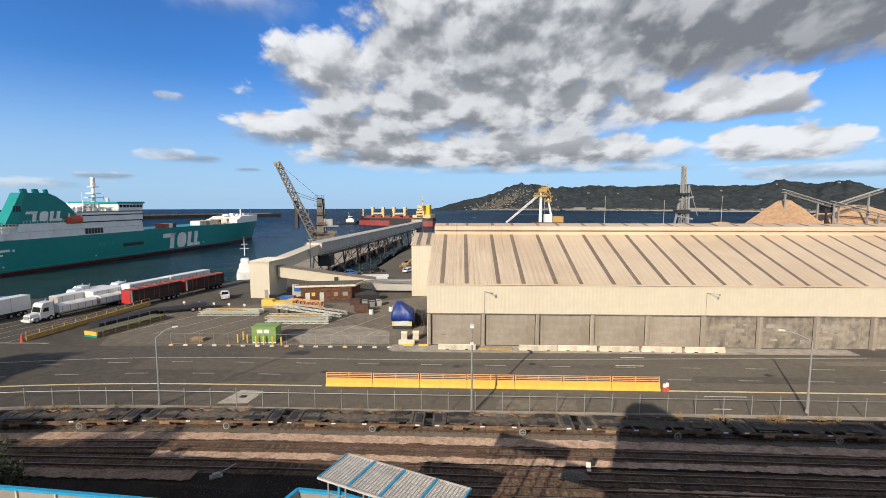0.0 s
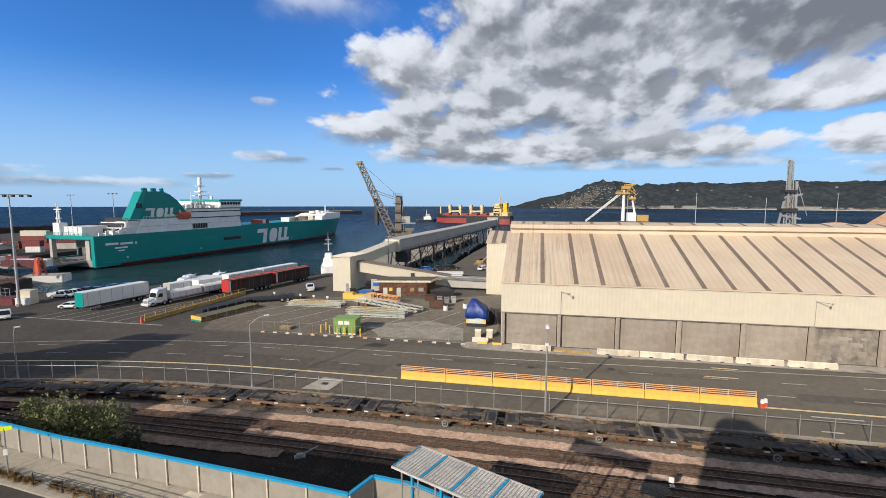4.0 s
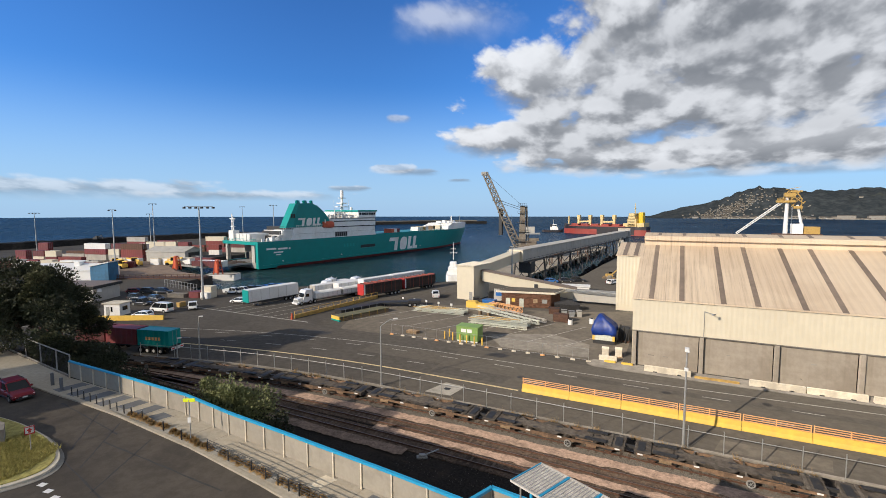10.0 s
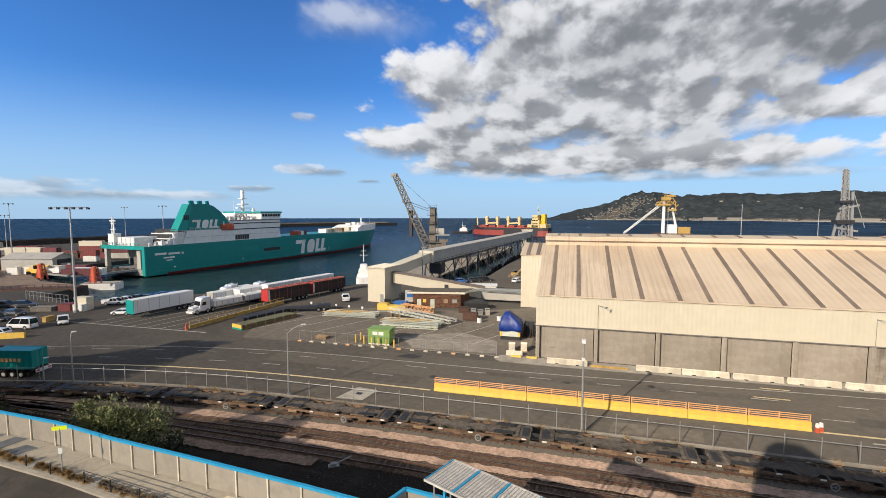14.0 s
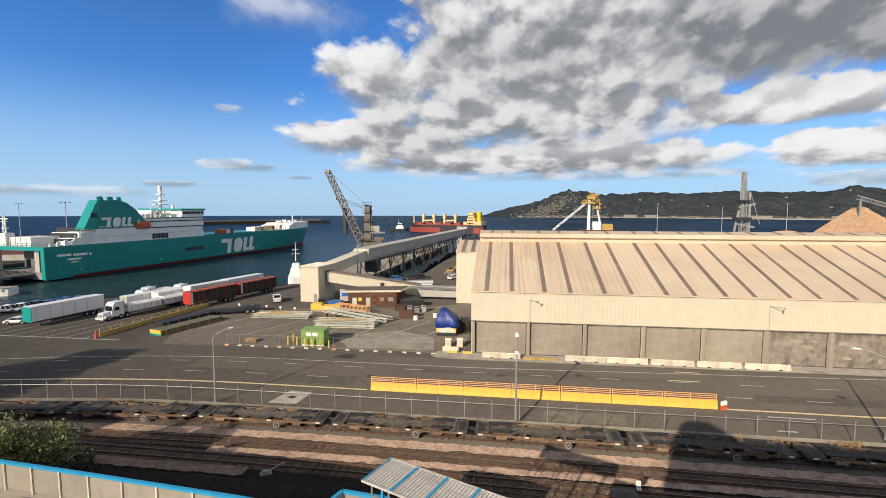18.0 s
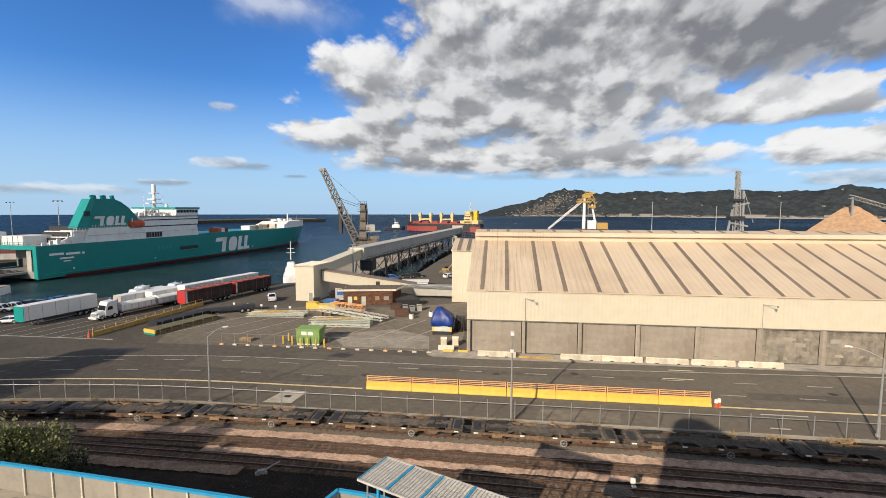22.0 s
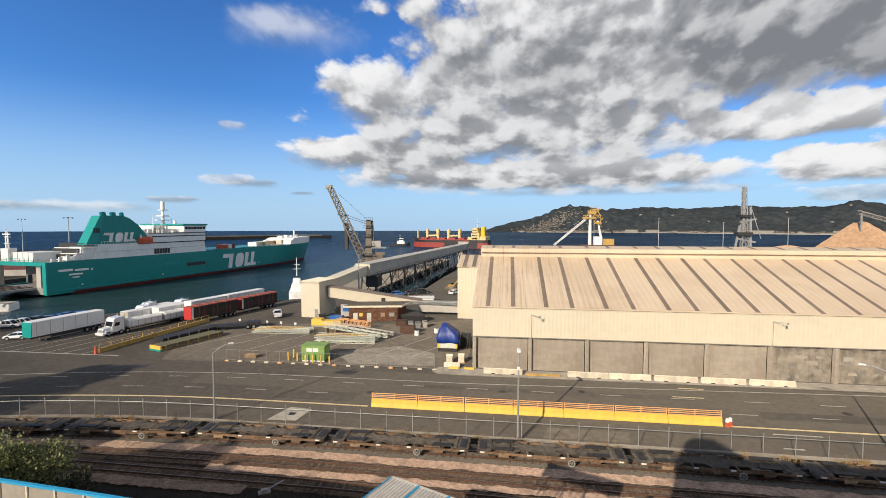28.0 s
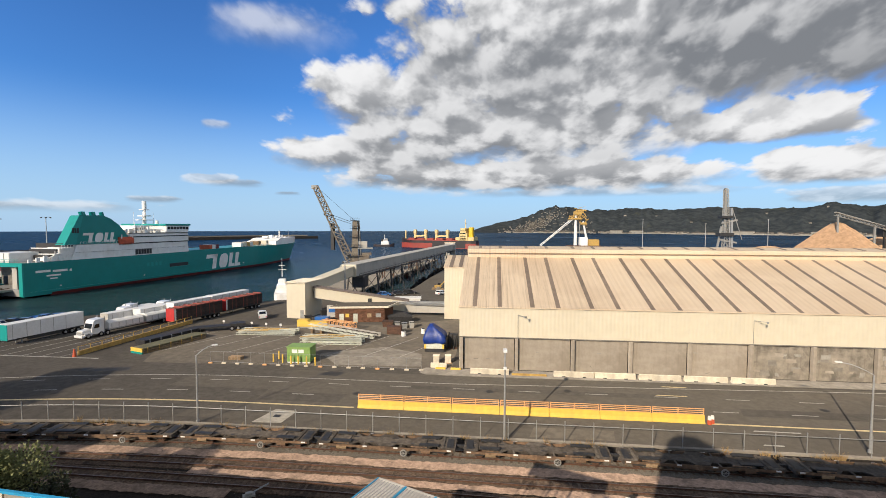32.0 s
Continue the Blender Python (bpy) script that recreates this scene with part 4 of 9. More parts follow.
    for i in range(5):
        part("exhaust_pipe", Mesh().tube((-1.8 - (i % 2) * 1.7, 22.8 + i * 2.1, 28.4), (-1.8 - (i % 2) * 1.7, 22.2 + i * 2.1, 30.6), 0.8, n=10), TEAL, casing)
    for i in range(3):
        part("louvre", Mesh().box(-0.5, -0.38, 17.4 + i * 0.9 + 0.3, 18.1 + i * 0.9 + 0.3, 22.4, 24.4), STEEL_DARK, casing)
    boat = part("lifeboat", Mesh().loft([[(-0.2 + dx * s, 36.6 + t * 6.8, 17.2 + dz) for dx, dz in ((-1.4, 0.5), (0, 0), (1.4, 0.5), (1.4, 2.0), (0.6, 3.2), (-0.6, 3.2), (-1.4, 2.0))] for t, s in ((0, 0.5), (0.15, 1), (0.85, 1), (1, 0.5))]), ORANGE_RED, ship, "orange lifeboat in its davits")
    part("davit", Mesh().beam((0.3, 37.4, 17.0), (0.6, 37.4, 21.4), 0.35).beam((0.3, 42.6, 17.0), (0.6, 42.6, 21.4), 0.35), SHIP_WHITE, boat)
    mast = part("mast", Mesh().tube((-12, 61, 25), (-12, 61, 33.5), 0.8, 0.6, 10).box(-14, -10, 59, 63, 29.5, 30).box(-13.5, -10.5, 59.5, 62.5, 32.4, 32.8).box(-13, -11, 57, 65, 27.6, 28), SHIP_WHITE, ship)
    part("radome", Mesh().tube((-12, 61, 33), (-12, 61, 36.8), 1.0, 0.9, 12), SHIP_WHITE, mast)
    # stern house, ramp and foredeck
    part("stern_house", Mesh().prism([(9, 12.3), (9, 13.4), (13, 15.2), (13, 17.2), (18.4, 17.2), (18.4, 12.3)], -6.5, -0.8, axis="x"), SHIP_WHITE, ship)
    for i in range(5):
        part("stern_fitting", Mesh().box(-0.7, -0.2, 2 + i * 2.6, 3.2 + i * 2.6, 12.3, 13.5 + (i % 3) * 0.5, 0.05), SHIP_WHITE, ship)
    part("deck_cargo", Mesh().box(-20, -9, 2, 12, 12.3, 15.6, 0.15), WHITE, ship)
    for i in range(4):
        part("cargo_gap", Mesh().box(-19.2 + i * 2.6, -19.0 + i * 2.6, 1.95, 2.0, 12.4, 15.5), STEEL_DARK, ship)
    part("stern_mast", Mesh().tube((-22.3, 2, 12), (-21.9, 2, 24.5), 0.32, 0.2, 8).tube((-20.6, 2, 12), (-21.1, 2, 23.5), 0.32, 0.2, 8).box(-23.4, -19.8, 1, 4, 12, 17).box(-22.6, -20.4, 1.6, 2.6, 18.6, 18.9).box(-22.4, -20.6, 1.6, 2.6, 21.0, 21.3).box(-23.5, -19.5, 1.8, 2.2, 22, 22.4), SHIP_WHITE, ship)
    # open stern: sides, upper deck and floor round a deep bay
    bay = part("stern_quarter", Mesh().box(-1.4, 0, 0, 9.25, 0.6, 12.3), TEAL, ship, "teal quarter of the hull")
    part("port_quarter", Mesh().box(-24, -22.6, 0, 9.25, 0.6, 3.6), TEAL, ship, "low teal quarter of the hull")
    part("corner_post", Mesh().box(-1.6, 0.06, -0.25, 0.3, 0.9, 12.4), TEAL_LIGHT, bay)
    part("deck_beam", Mesh().box(-26.5, -1.6, -0.3, 0.5, 11.0, 12.4).box(-26.5, -24.8, -0.3, 9.25, 11.0, 12.3), TEAL_LIGHT, ship, "light teal edge of the upper deck")
    part("upper_deck", Mesh().box(-24.8, -1.4, 0.5, 9.25, 11.2, 12.3), STEEL_GREY, ship)
    part("bay_floor", Mesh().box(-22.6, -1.4, 0.0, 9.25, 0.8, 3.2), STEEL_GREY, ship)
    part("bay_wall", Mesh().box(-23.5, -1.4, 9.0, 9.24, 3.2, 11.2), CONCRETE_DARK, ship, "grey inner bulkhead")
    for i in range(5):
        part("bay_door", Mesh().box(-22.6 + 4.2 * i, -20.4 + 4.2 * i, 8.9, 9.0, 3.4, 6.4 + (i % 2) * 2), STEEL_DARK, ship)
    part("corner_column", Mesh().box(-24.6, -23.2, 0.0, 1.6, 3.6, 11.0), GREY_SHEET, ship, "pale steel column")
    part("bay_casing", Mesh().box(-6.4, -4.2, 1.0, 8.0, 3.2, 11.0), GREY_SHEET, ship, "pale steel casing")
    for i in range(11):
        part("deck_railing_post", Mesh().box(-25.5 + 2.2 * i, -25.4 + 2.2 * i, -0.2, -0.1, 12.4, 13.6), TEAL_LIGHT, ship)
    part("deck_railing", Mesh().box(-25.5, -1.5, -0.2, -0.1, 13.5, 13.6).box(-25.5, -1.5, -0.2, -0.1, 12.95, 13.0), TEAL_LIGHT, ship)
    part("stern_ramp", Mesh().prism([(-22, 3.0), (-22, 3.6), (0, 3.2), (0, 2.5)], -22, -5, axis="x"), STEEL_GREY, ship, "lowered steel stern ramp")
    for i in range(6):
        part("ramp_rib", Mesh().box(-22 + 3.2 * i, -21.6 + 3.2 * i, -21.5, -0.5, 3.5, 3.75), RUST, ship)
    rings = []
    for i in range(15):
        q = 0.815 + 0.185 * i / 14
        v = (q - 0.66) / 0.34
        hw = beam / 2 * max(0.05, (1 - v ** 3.2)) - 0.15
        yy, rk = length * q, 6.5 * max(0, (q - 0.8) / 0.2) ** 1.2
        top = 12.3 + min(4.3, 2.2 + 90.0 * max(0.0, q - 0.82))
        rings.append([(-beam / 2 - hw, yy + rk, 12.3), (-beam / 2 + hw, yy + rk, 12.3), (-beam / 2 + hw, yy + rk + 0.5, top), (-beam / 2 - hw, yy + rk + 0.5, top)])
    fore = part("forecastle", Mesh().loft(rings), SHIP_WHITE, ship, "white forecastle round the bow")
    for i in range(12):
        part("fore_stanchion", Mesh().box(-6.2, -6.1, 156 + 1.5 * i, 156.1 + 1.5 * i, 16.5, 17.7), SHIP_WHITE, fore)
    part("foremast", Mesh().tube((-12, 172.3, 15.5), (-12, 172.3, 21.4), 0.6, 0.4, 8), SHIP_WHITE, fore)
    for i in range(4):
        part("hatch", Mesh().box(-14 + i * 0.8, -10 - i * 0.3, 155 + i * 6, 157.5 + i * 6, 16.6, 17.8 + 0.5 * (i % 2), 0.2), SHIP_WHITE, fore)
    part("screen", Mesh().box(-17, -7, 145.0, 145.8, 13.0, 14.8), SHIP_WHITE, ship)
    for y, mat in ((91, ORANGE_RED), (93.6, WHITE), (96.2, MAROON), (117, WHITE), (120, CREAM), (123, YELLOW_OCHRE), (126, WHITE), (134, TIMBER), (142, CREAM)):
        part("deck_container", Mesh().box(-8.0, -2.0, y, y + 2.45, 12.2 + 0.012 * (y - 90), 14.7 + 0.012 * (y - 90), 0.05), mat, ship)
    part("bulwark", Mesh().box(-0.35, -0.05, 75, 116, 12.0, 12.7), TEAL, ship)
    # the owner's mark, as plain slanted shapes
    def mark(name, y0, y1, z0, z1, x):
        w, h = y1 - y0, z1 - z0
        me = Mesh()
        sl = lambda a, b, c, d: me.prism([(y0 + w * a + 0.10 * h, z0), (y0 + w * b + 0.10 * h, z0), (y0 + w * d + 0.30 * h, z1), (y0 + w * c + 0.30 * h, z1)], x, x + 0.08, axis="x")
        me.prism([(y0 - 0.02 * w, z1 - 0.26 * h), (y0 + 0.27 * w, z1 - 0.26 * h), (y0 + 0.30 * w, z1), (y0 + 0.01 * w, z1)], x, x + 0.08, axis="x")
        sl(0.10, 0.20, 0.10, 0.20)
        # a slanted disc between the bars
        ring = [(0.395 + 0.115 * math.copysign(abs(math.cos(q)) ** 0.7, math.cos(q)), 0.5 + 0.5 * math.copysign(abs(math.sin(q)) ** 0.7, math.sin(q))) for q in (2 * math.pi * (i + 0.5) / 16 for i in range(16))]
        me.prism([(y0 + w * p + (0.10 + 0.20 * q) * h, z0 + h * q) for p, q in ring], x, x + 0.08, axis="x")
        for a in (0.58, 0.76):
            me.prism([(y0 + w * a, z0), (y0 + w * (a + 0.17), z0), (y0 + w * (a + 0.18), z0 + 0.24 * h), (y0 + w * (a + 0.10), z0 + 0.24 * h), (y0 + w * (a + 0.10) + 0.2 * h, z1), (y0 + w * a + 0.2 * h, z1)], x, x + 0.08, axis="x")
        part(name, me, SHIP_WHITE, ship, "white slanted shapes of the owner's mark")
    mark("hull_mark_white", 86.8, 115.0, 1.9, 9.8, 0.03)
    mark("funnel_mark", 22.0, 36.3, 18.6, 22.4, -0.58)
    part("name_bar", Mesh().box(0.0, 0.06, 4.0, 9.0, 8.6, 9.4).box(0.0, 0.06, 9.8, 15.0, 8.4, 9.2).box(0.0, 0.06, 15.8, 16.6, 8.3, 9.1), SHIP_WHITE, ship, "painted name reduced to bars")
    part("port_name_bar", Mesh().box(0.0, 0.06, 7.6, 12.6, 7.0, 7.6).box(0.0, 0.06, 8.8, 11.4, 6.0, 6.4), SHIP_WHITE, ship)
    return ship


build_ground()
build_hills()
build_shed()
build_ferry()


# ---- road things ----
def build_road_marks():
    me = ribbon(lambda x: 55.35 + bend(x), -150, -17.3, 0.36, 0.018)
    solid("yellow_edge_line", me, LINE_YELLOW, "worn yellow edge line", "road line", "structure")
    solid("yellow_edge_line", ribbon(lambda x: 55.35, 25.2, 150, 0.36, 0.018), LINE_YELLOW, "worn yellow edge line", "road line", "structure")
    solid("white_edge_line", ribbon(lambda x: 65.3 + bend(x, 0.0032) + (0.05 * (x + 5) if x > -5 else 0), -150, 60, 0.2, 0.018), LINE_WHITE, "worn white edge line", "road line", "structure")
    for row, (y, off) in enumerate(((59.0, 0), (63.4, 3.5))):
        for i in range(-14, 10):
            x = i * 9.0 + off
            solid("lane_dash", ribbon(lambda q: y + bend(q, 0.0031), x, x + 3.0, 0.16, 0.018, 1.0), LINE_WHITE, "faded white lane dash", "road line", "structure", "lane dashes")
    for x0, x1, y, mt, nm in ((23.7, 27.2, 67.4, LINE_YELLOW, "yellow"), (21.8, 25.9, 63.9, LINE_YELLOW, "yellow"), (28.9, 33.9, 53.8, LINE_WHITE, "white"), (28.1, 30.2, 50.4, LINE_WHITE, "white")):
        solid("worn_dash", Mesh().prism([(x0, y), (x1, y - 0.05), (x1, y + 0.2), (x0 + 0.3, y + 0.24)], 0.012, 0.019), mt, "worn " + nm + " dash on the road", "road line", "structure", "worn dashes")
    for x, y in ((10.3, 64.2), (-0.4, 62.8), (-18.4, 60.1), (41.0, 61.0)):
        solid("road_cover", Mesh().tube((x, y, 0.012), (x, y, 0.021), 0.55, n=14), ASPHALT_NEW, "dark iron cover in the road", "manhole", "structure", "road covers")
    solid("concrete_slab", Mesh().prism([(-27.8, 49.8), (-24.3, 50.0), (-23.8, 53.4), (-26.7, 53.7)], 0.012, 0.05), CONCRETE, "pale concrete slab with a hatch set in asphalt", "slab", "structure")
    solid("hatch_cover", Mesh().box(-26.0, -25.2, 51.4, 52.1, 0.05, 0.07), STEEL_DARK, "small dark steel hatch cover", "hatch", "structure")


def build_barrier():
    """Yellow concrete barrier blocks with an orange rail screen on each."""
    for i in range(7):
        x0 = -16.8 + 5.9 * i
        b = thing("barrier_block", "yellow concrete barrier with an orange railing on top", "barrier", pose(x0, 55.5, 0), "yellow barrier blocks")
        L = 5.86
        part("block", Mesh().prism([(-0.32, 0), (-0.32, 0.12), (-0.12, 0.42), (-0.09, 0.95), (0.09, 0.95), (0.12, 0.42), (0.32, 0.12), (0.32, 0)], 0.02, L, axis="x"), YELLOW, b)
        for k in range(4):
            part("rail", Mesh().tube((0.08, 0, 1.02 + k * 0.22), (L - 0.08, 0, 1.02 + k * 0.22), 0.045, n=6), ORANGE, b)
        for k in range(3):
            x = 0.1 + k * (L - 0.2) / 2
            part("post", Mesh().box(x - 0.045, x + 0.045, -0.045, 0.045, 0.9, 1.74), ORANGE, b)
    for i in range(2):
        c = thing("water_drum", "small red and white plastic barrier drum", "traffic drum", pose(24.9 + 0.45 * i, 55.2 + 0.3 * i, 0), "drums")
        part("body", Mesh().tube((0, 0, 0), (0, 0, 0.55), 0.24, 0.2, 12), ORANGE_RED, c)
        part("cap", Mesh().tube((0, 0, 0.55), (0, 0, 0.95), 0.2, 0.17, 12), WHITE, c)


def build_fence():
    f = thing("rail_fence", "galvanised mesh fence posts with a top rail beside the road", "fence")
    y_of = lambda x: 48.6 + bend(x, 0.0036)
    post = Mesh().tube((0, 0, 0), (0, 0, 2.35), 0.045, n=6).data("post", STEEL)
    xs = [-75 + 2.95 * i for i in range(52)]
    for x in xs:
        part("post", post, None, f).location = (x, y_of(x), 0)
    for a, b in zip(xs, xs[1:]):
        part("top_rail", Mesh().tube((a, y_of(a), 1.95), (b, y_of(b), 1.95), 0.035, n=5), STEEL, f)
    part("kerb", curb(y_of, -75, 80, 0.42, 0, 0.2), CONCRETE_DARK, f)


def street_lamp(x, y, h, arm, label):
    """arm: reach of the bracket in x and y; none for a double head along the pole."""
    s = thing("street_lamp", label, "lamp post", pose(x, y, 0), "street lamps")
    part("pole", Mesh().tube((0, 0, 0), (0, 0, h - (0.9 if arm else 0)), 0.13, 0.07, 8), STEEL, s)
    part("base", Mesh().tube((0, 0, 0), (0, 0, 0.3), 0.22, 0.2, 8), STEEL, s)
    if arm:
        ax, ay = arm
        pts = [(ax * t, ay * t, h - 0.9 + 0.9 * math.sin(t * math.pi / 2)) for t in (0, 0.2, 0.45, 0.7, 1.0)]
        part("bracket", Mesh().path(pts, 0.05), STEEL, s)
        d = math.atan2(ay, ax)
        part("lamp_head", Mesh().box(-0.1, 0.5, -0.13, 0.13, -0.05, 0.08, 0.03, m=Matrix.Translation((ax, ay, h)) @ Matrix.Rotation(d, 4, "Z")), WHITE, s)
    else:
        part("lamp_head", Mesh().box(-0.2, 0.2, -0.75, 0.1, -0.05, 0.22, 0.05, m=Matrix.Translation((0, 0, h))), WHITE, s)
        part("junction_box", Mesh().box(-0.18, 0.18, -0.3, 0.1, -0.1, 0.15, 0.03, m=Matrix.Translation((0, 0, h - 1.9))), WHITE, s)
    return s


def build_wagons():
    """Empty flat wagons on the nearest full track."""
    L = 13.9
    master = thing("flat_wagon", "empty rusty container flat wagon on rails", "rail wagon", None, "flat wagons")
    part("spine", Mesh().box(-L / 2 + 0.1, L / 2 - 0.1, -0.62, 0.62, 0.9, 1.02), WAGON, master)
    rng = random.Random(77)
    for s in (-1, 1):
        # outriggers flare from the spine to the side sills
        for x0, x1, f0, f1 in ((-L / 2 + 0.15, -L / 2 + 1.5, 0.0, 0.9), (-4.9, -3.0, 0.35, 0.7), (-0.8, 0.9, 0.5, 0.5), (2.9, 4.6, 0.6, 0.35), (L / 2 - 1.6, L / 2 - 0.15, 0.8, 0.0)):
            part("outrigger", Mesh().prism([(x0 - 0.25, s * 0.61), (x1 + 0.25, s * 0.61), (x1 - f1 * 0.5, s * 1.24), (x0 + f0 * 0.5, s * 1.24)], 0.95, 1.03), WAGON, master)
        # flat dark patches imitate shaded cut-outs; the deck itself is whole
        for x, w in ((-6.3, 0.5), (-5.1, 0.35), (-3.6, 0.6), (-1.7, 0.4), (0.4, 0.7), (2.5, 0.35), (4.2, 0.55), (5.6, 0.4)):
            y = s * rng.uniform(0.25, 0.5)
            part("opening", Mesh().prism([(x, y), (x + w, y + s * 0.03), (x + w * 0.8, y + s * 0.22), (x + w * 0.1, y + s * 0.18)], 1.021, 1.034), STEEL_DARK, master, "flat dark patch coloured as a shaded deck cut-out")
        for x in (-5.9, -2.2, 1.6, 5.2):
            part("bracket", Mesh().beam((x, s * 0.6, 0.97), (x + rng.uniform(-0.3, 0.3), s * 1.25, 0.97), 0.14, 0.08), WAGON, master)
        part("side_sill", Mesh().prism([(-L / 2 + 0.2, 0.98), (L / 2 - 0.2, 0.98), (L / 2 - 0.2, 0.78), (2.8, 0.74), (1.8, 0.62), (-1.8, 0.62), (-2.8, 0.74), (-L / 2 + 0.2, 0.78)], s * 1.29 - 0.035, s * 1.29 + 0.035, axis="y"), WAGON_SILL, master)
        for x, w, mt in ((-4.9, 1.0, TIMBER), (-0.6, 0.8, WAGON_SILL), (3.6, 0.9, WAGON_SILL)):
            part("timber_pad", Mesh().box(x, x + w, s * 1.34 - 0.02, s * 1.34 + 0.02, 0.55, 0.84), mt, master, "pale timber pad")
        for x in (-L / 2 + 0.3, -2.2, 0.9, L / 2 - 0.8):
            part("marker_plate", Mesh().box(x, x + 0.42, s * 1.345 - 0.02, s * 1.345 + 0.02, 0.86, 0.98), WHITE, master)
        hub = part("handbrake_wheel", Mesh().tube((1.9, s * 1.36, 0.5), (1.9, s * 1.44, 0.5), 0.34, n=16), STEEL_GREY, master, "pale handbrake wheel")
        part("hub", Mesh().tube((1.9, s * 1.43, 0.5), (1.9, s * 1.47, 0.5), 0.1, n=8), STEEL_DARK, hub)
        part("spoke_gap", Mesh().tube((1.9, s * 1.435, 0.5), (1.9, s * 1.445, 0.5), 0.24, n=12), STEEL_DARK, hub)
        for q in range(3):
            c, d = 0.3 * math.cos(q * 1.047), 0.3 * math.sin(q * 1.047)
            part("spoke", Mesh().beam((1.9 - c, s * 1.455, 0.5 - d), (1.9 + c, s * 1.455, 0.5 + d), 0.06, 0.03), STEEL_GREY, hub)
        for x in (-5.2, 2.6):
            part("stake", Mesh().box(x, x + 1.6, s * 1.18 - 0.05, s * 1.18 + 0.05, 1.03, 1.12), WAGON_SILL, master)
    for x in (-5.7, -3.9, 3.9, 5.7):
        part("cross_bearer", Mesh().box(x - 0.12, x + 0.12, -1.25, 1.25, 1.03, 1.1), WAGON, master)
    for x in (-4.4, 4.4):
        for y in (-0.8, 0.8):
            part("deck_plate", Mesh().box(x - 1.0, x + 0.9, y - 0.25, y + 0.25, 1.1, 1.2), STEEL_DARK, master)
    part("centre_sill", Mesh().box(-L / 2, L / 2, -0.2, 0.2, 0.45, 0.95), WAGON, master)
    for bx in (-4.7, 4.7):
        bog = part("bogie", Mesh().box(bx - 1.2, bx + 1.2, -0.9, -0.75, 0.4, 0.7).box(bx - 1.2, bx + 1.2, 0.75, 0.9, 0.4, 0.7).box(bx - 0.3, bx + 0.3, -0.9, 0.9, 0.4, 0.75), STEEL_DARK, master)
        for dx in (-0.8, 0.8):
            for y in (-0.55, 0.55):
                part("wheel", Mesh().tube((bx + dx, y - 0.07, 0.46), (bx + dx, y + 0.07, 0.46), 0.43, n=16), RUST, bog)
    for s in (-1, 1):
        part("coupler", Mesh().box(s * L / 2 - 0.1, s * L / 2 + 0.35 * s + 0.1, -0.12, 0.12, 0.7, 0.95) if s > 0 else Mesh().box(-L / 2 - 0.4, -L / 2 + 0.1, -0.12, 0.12, 0.7, 0.95), STEEL_DARK, master)
        # a dark plate on the deck imitates the shaded gap between wagons
        part("end_void", Mesh().box(s * (L / 2 - 0.55) - 0.32, s * (L / 2 - 0.55) + 0.32, -0.9, 0.9, 1.034, 1.06), STEEL_DARK, master, "dark plate coloured as the shaded gap between wagons")
        part("end_beam", Mesh().box(s * (L / 2 - 0.1) - 0.1, s * (L / 2 - 0.1) + 0.1, -1.25, 1.25, 0.68, 1.02), WAGON, master)
    pitch = 14.75
    for i, xc in enumerate([-69.5 + pitch * k for k in range(9)]):
        y = rail_y(xc)
        slope = math.degrees(math.atan((rail_y(xc + 3) - rail_y(xc - 3)) / 6))
        m = pose(xc, y - 0.25, 0.2, 0, 0, slope)
        if i == 0:
            master.matrix_basis = m
        else:
            copy_thing(master, m)


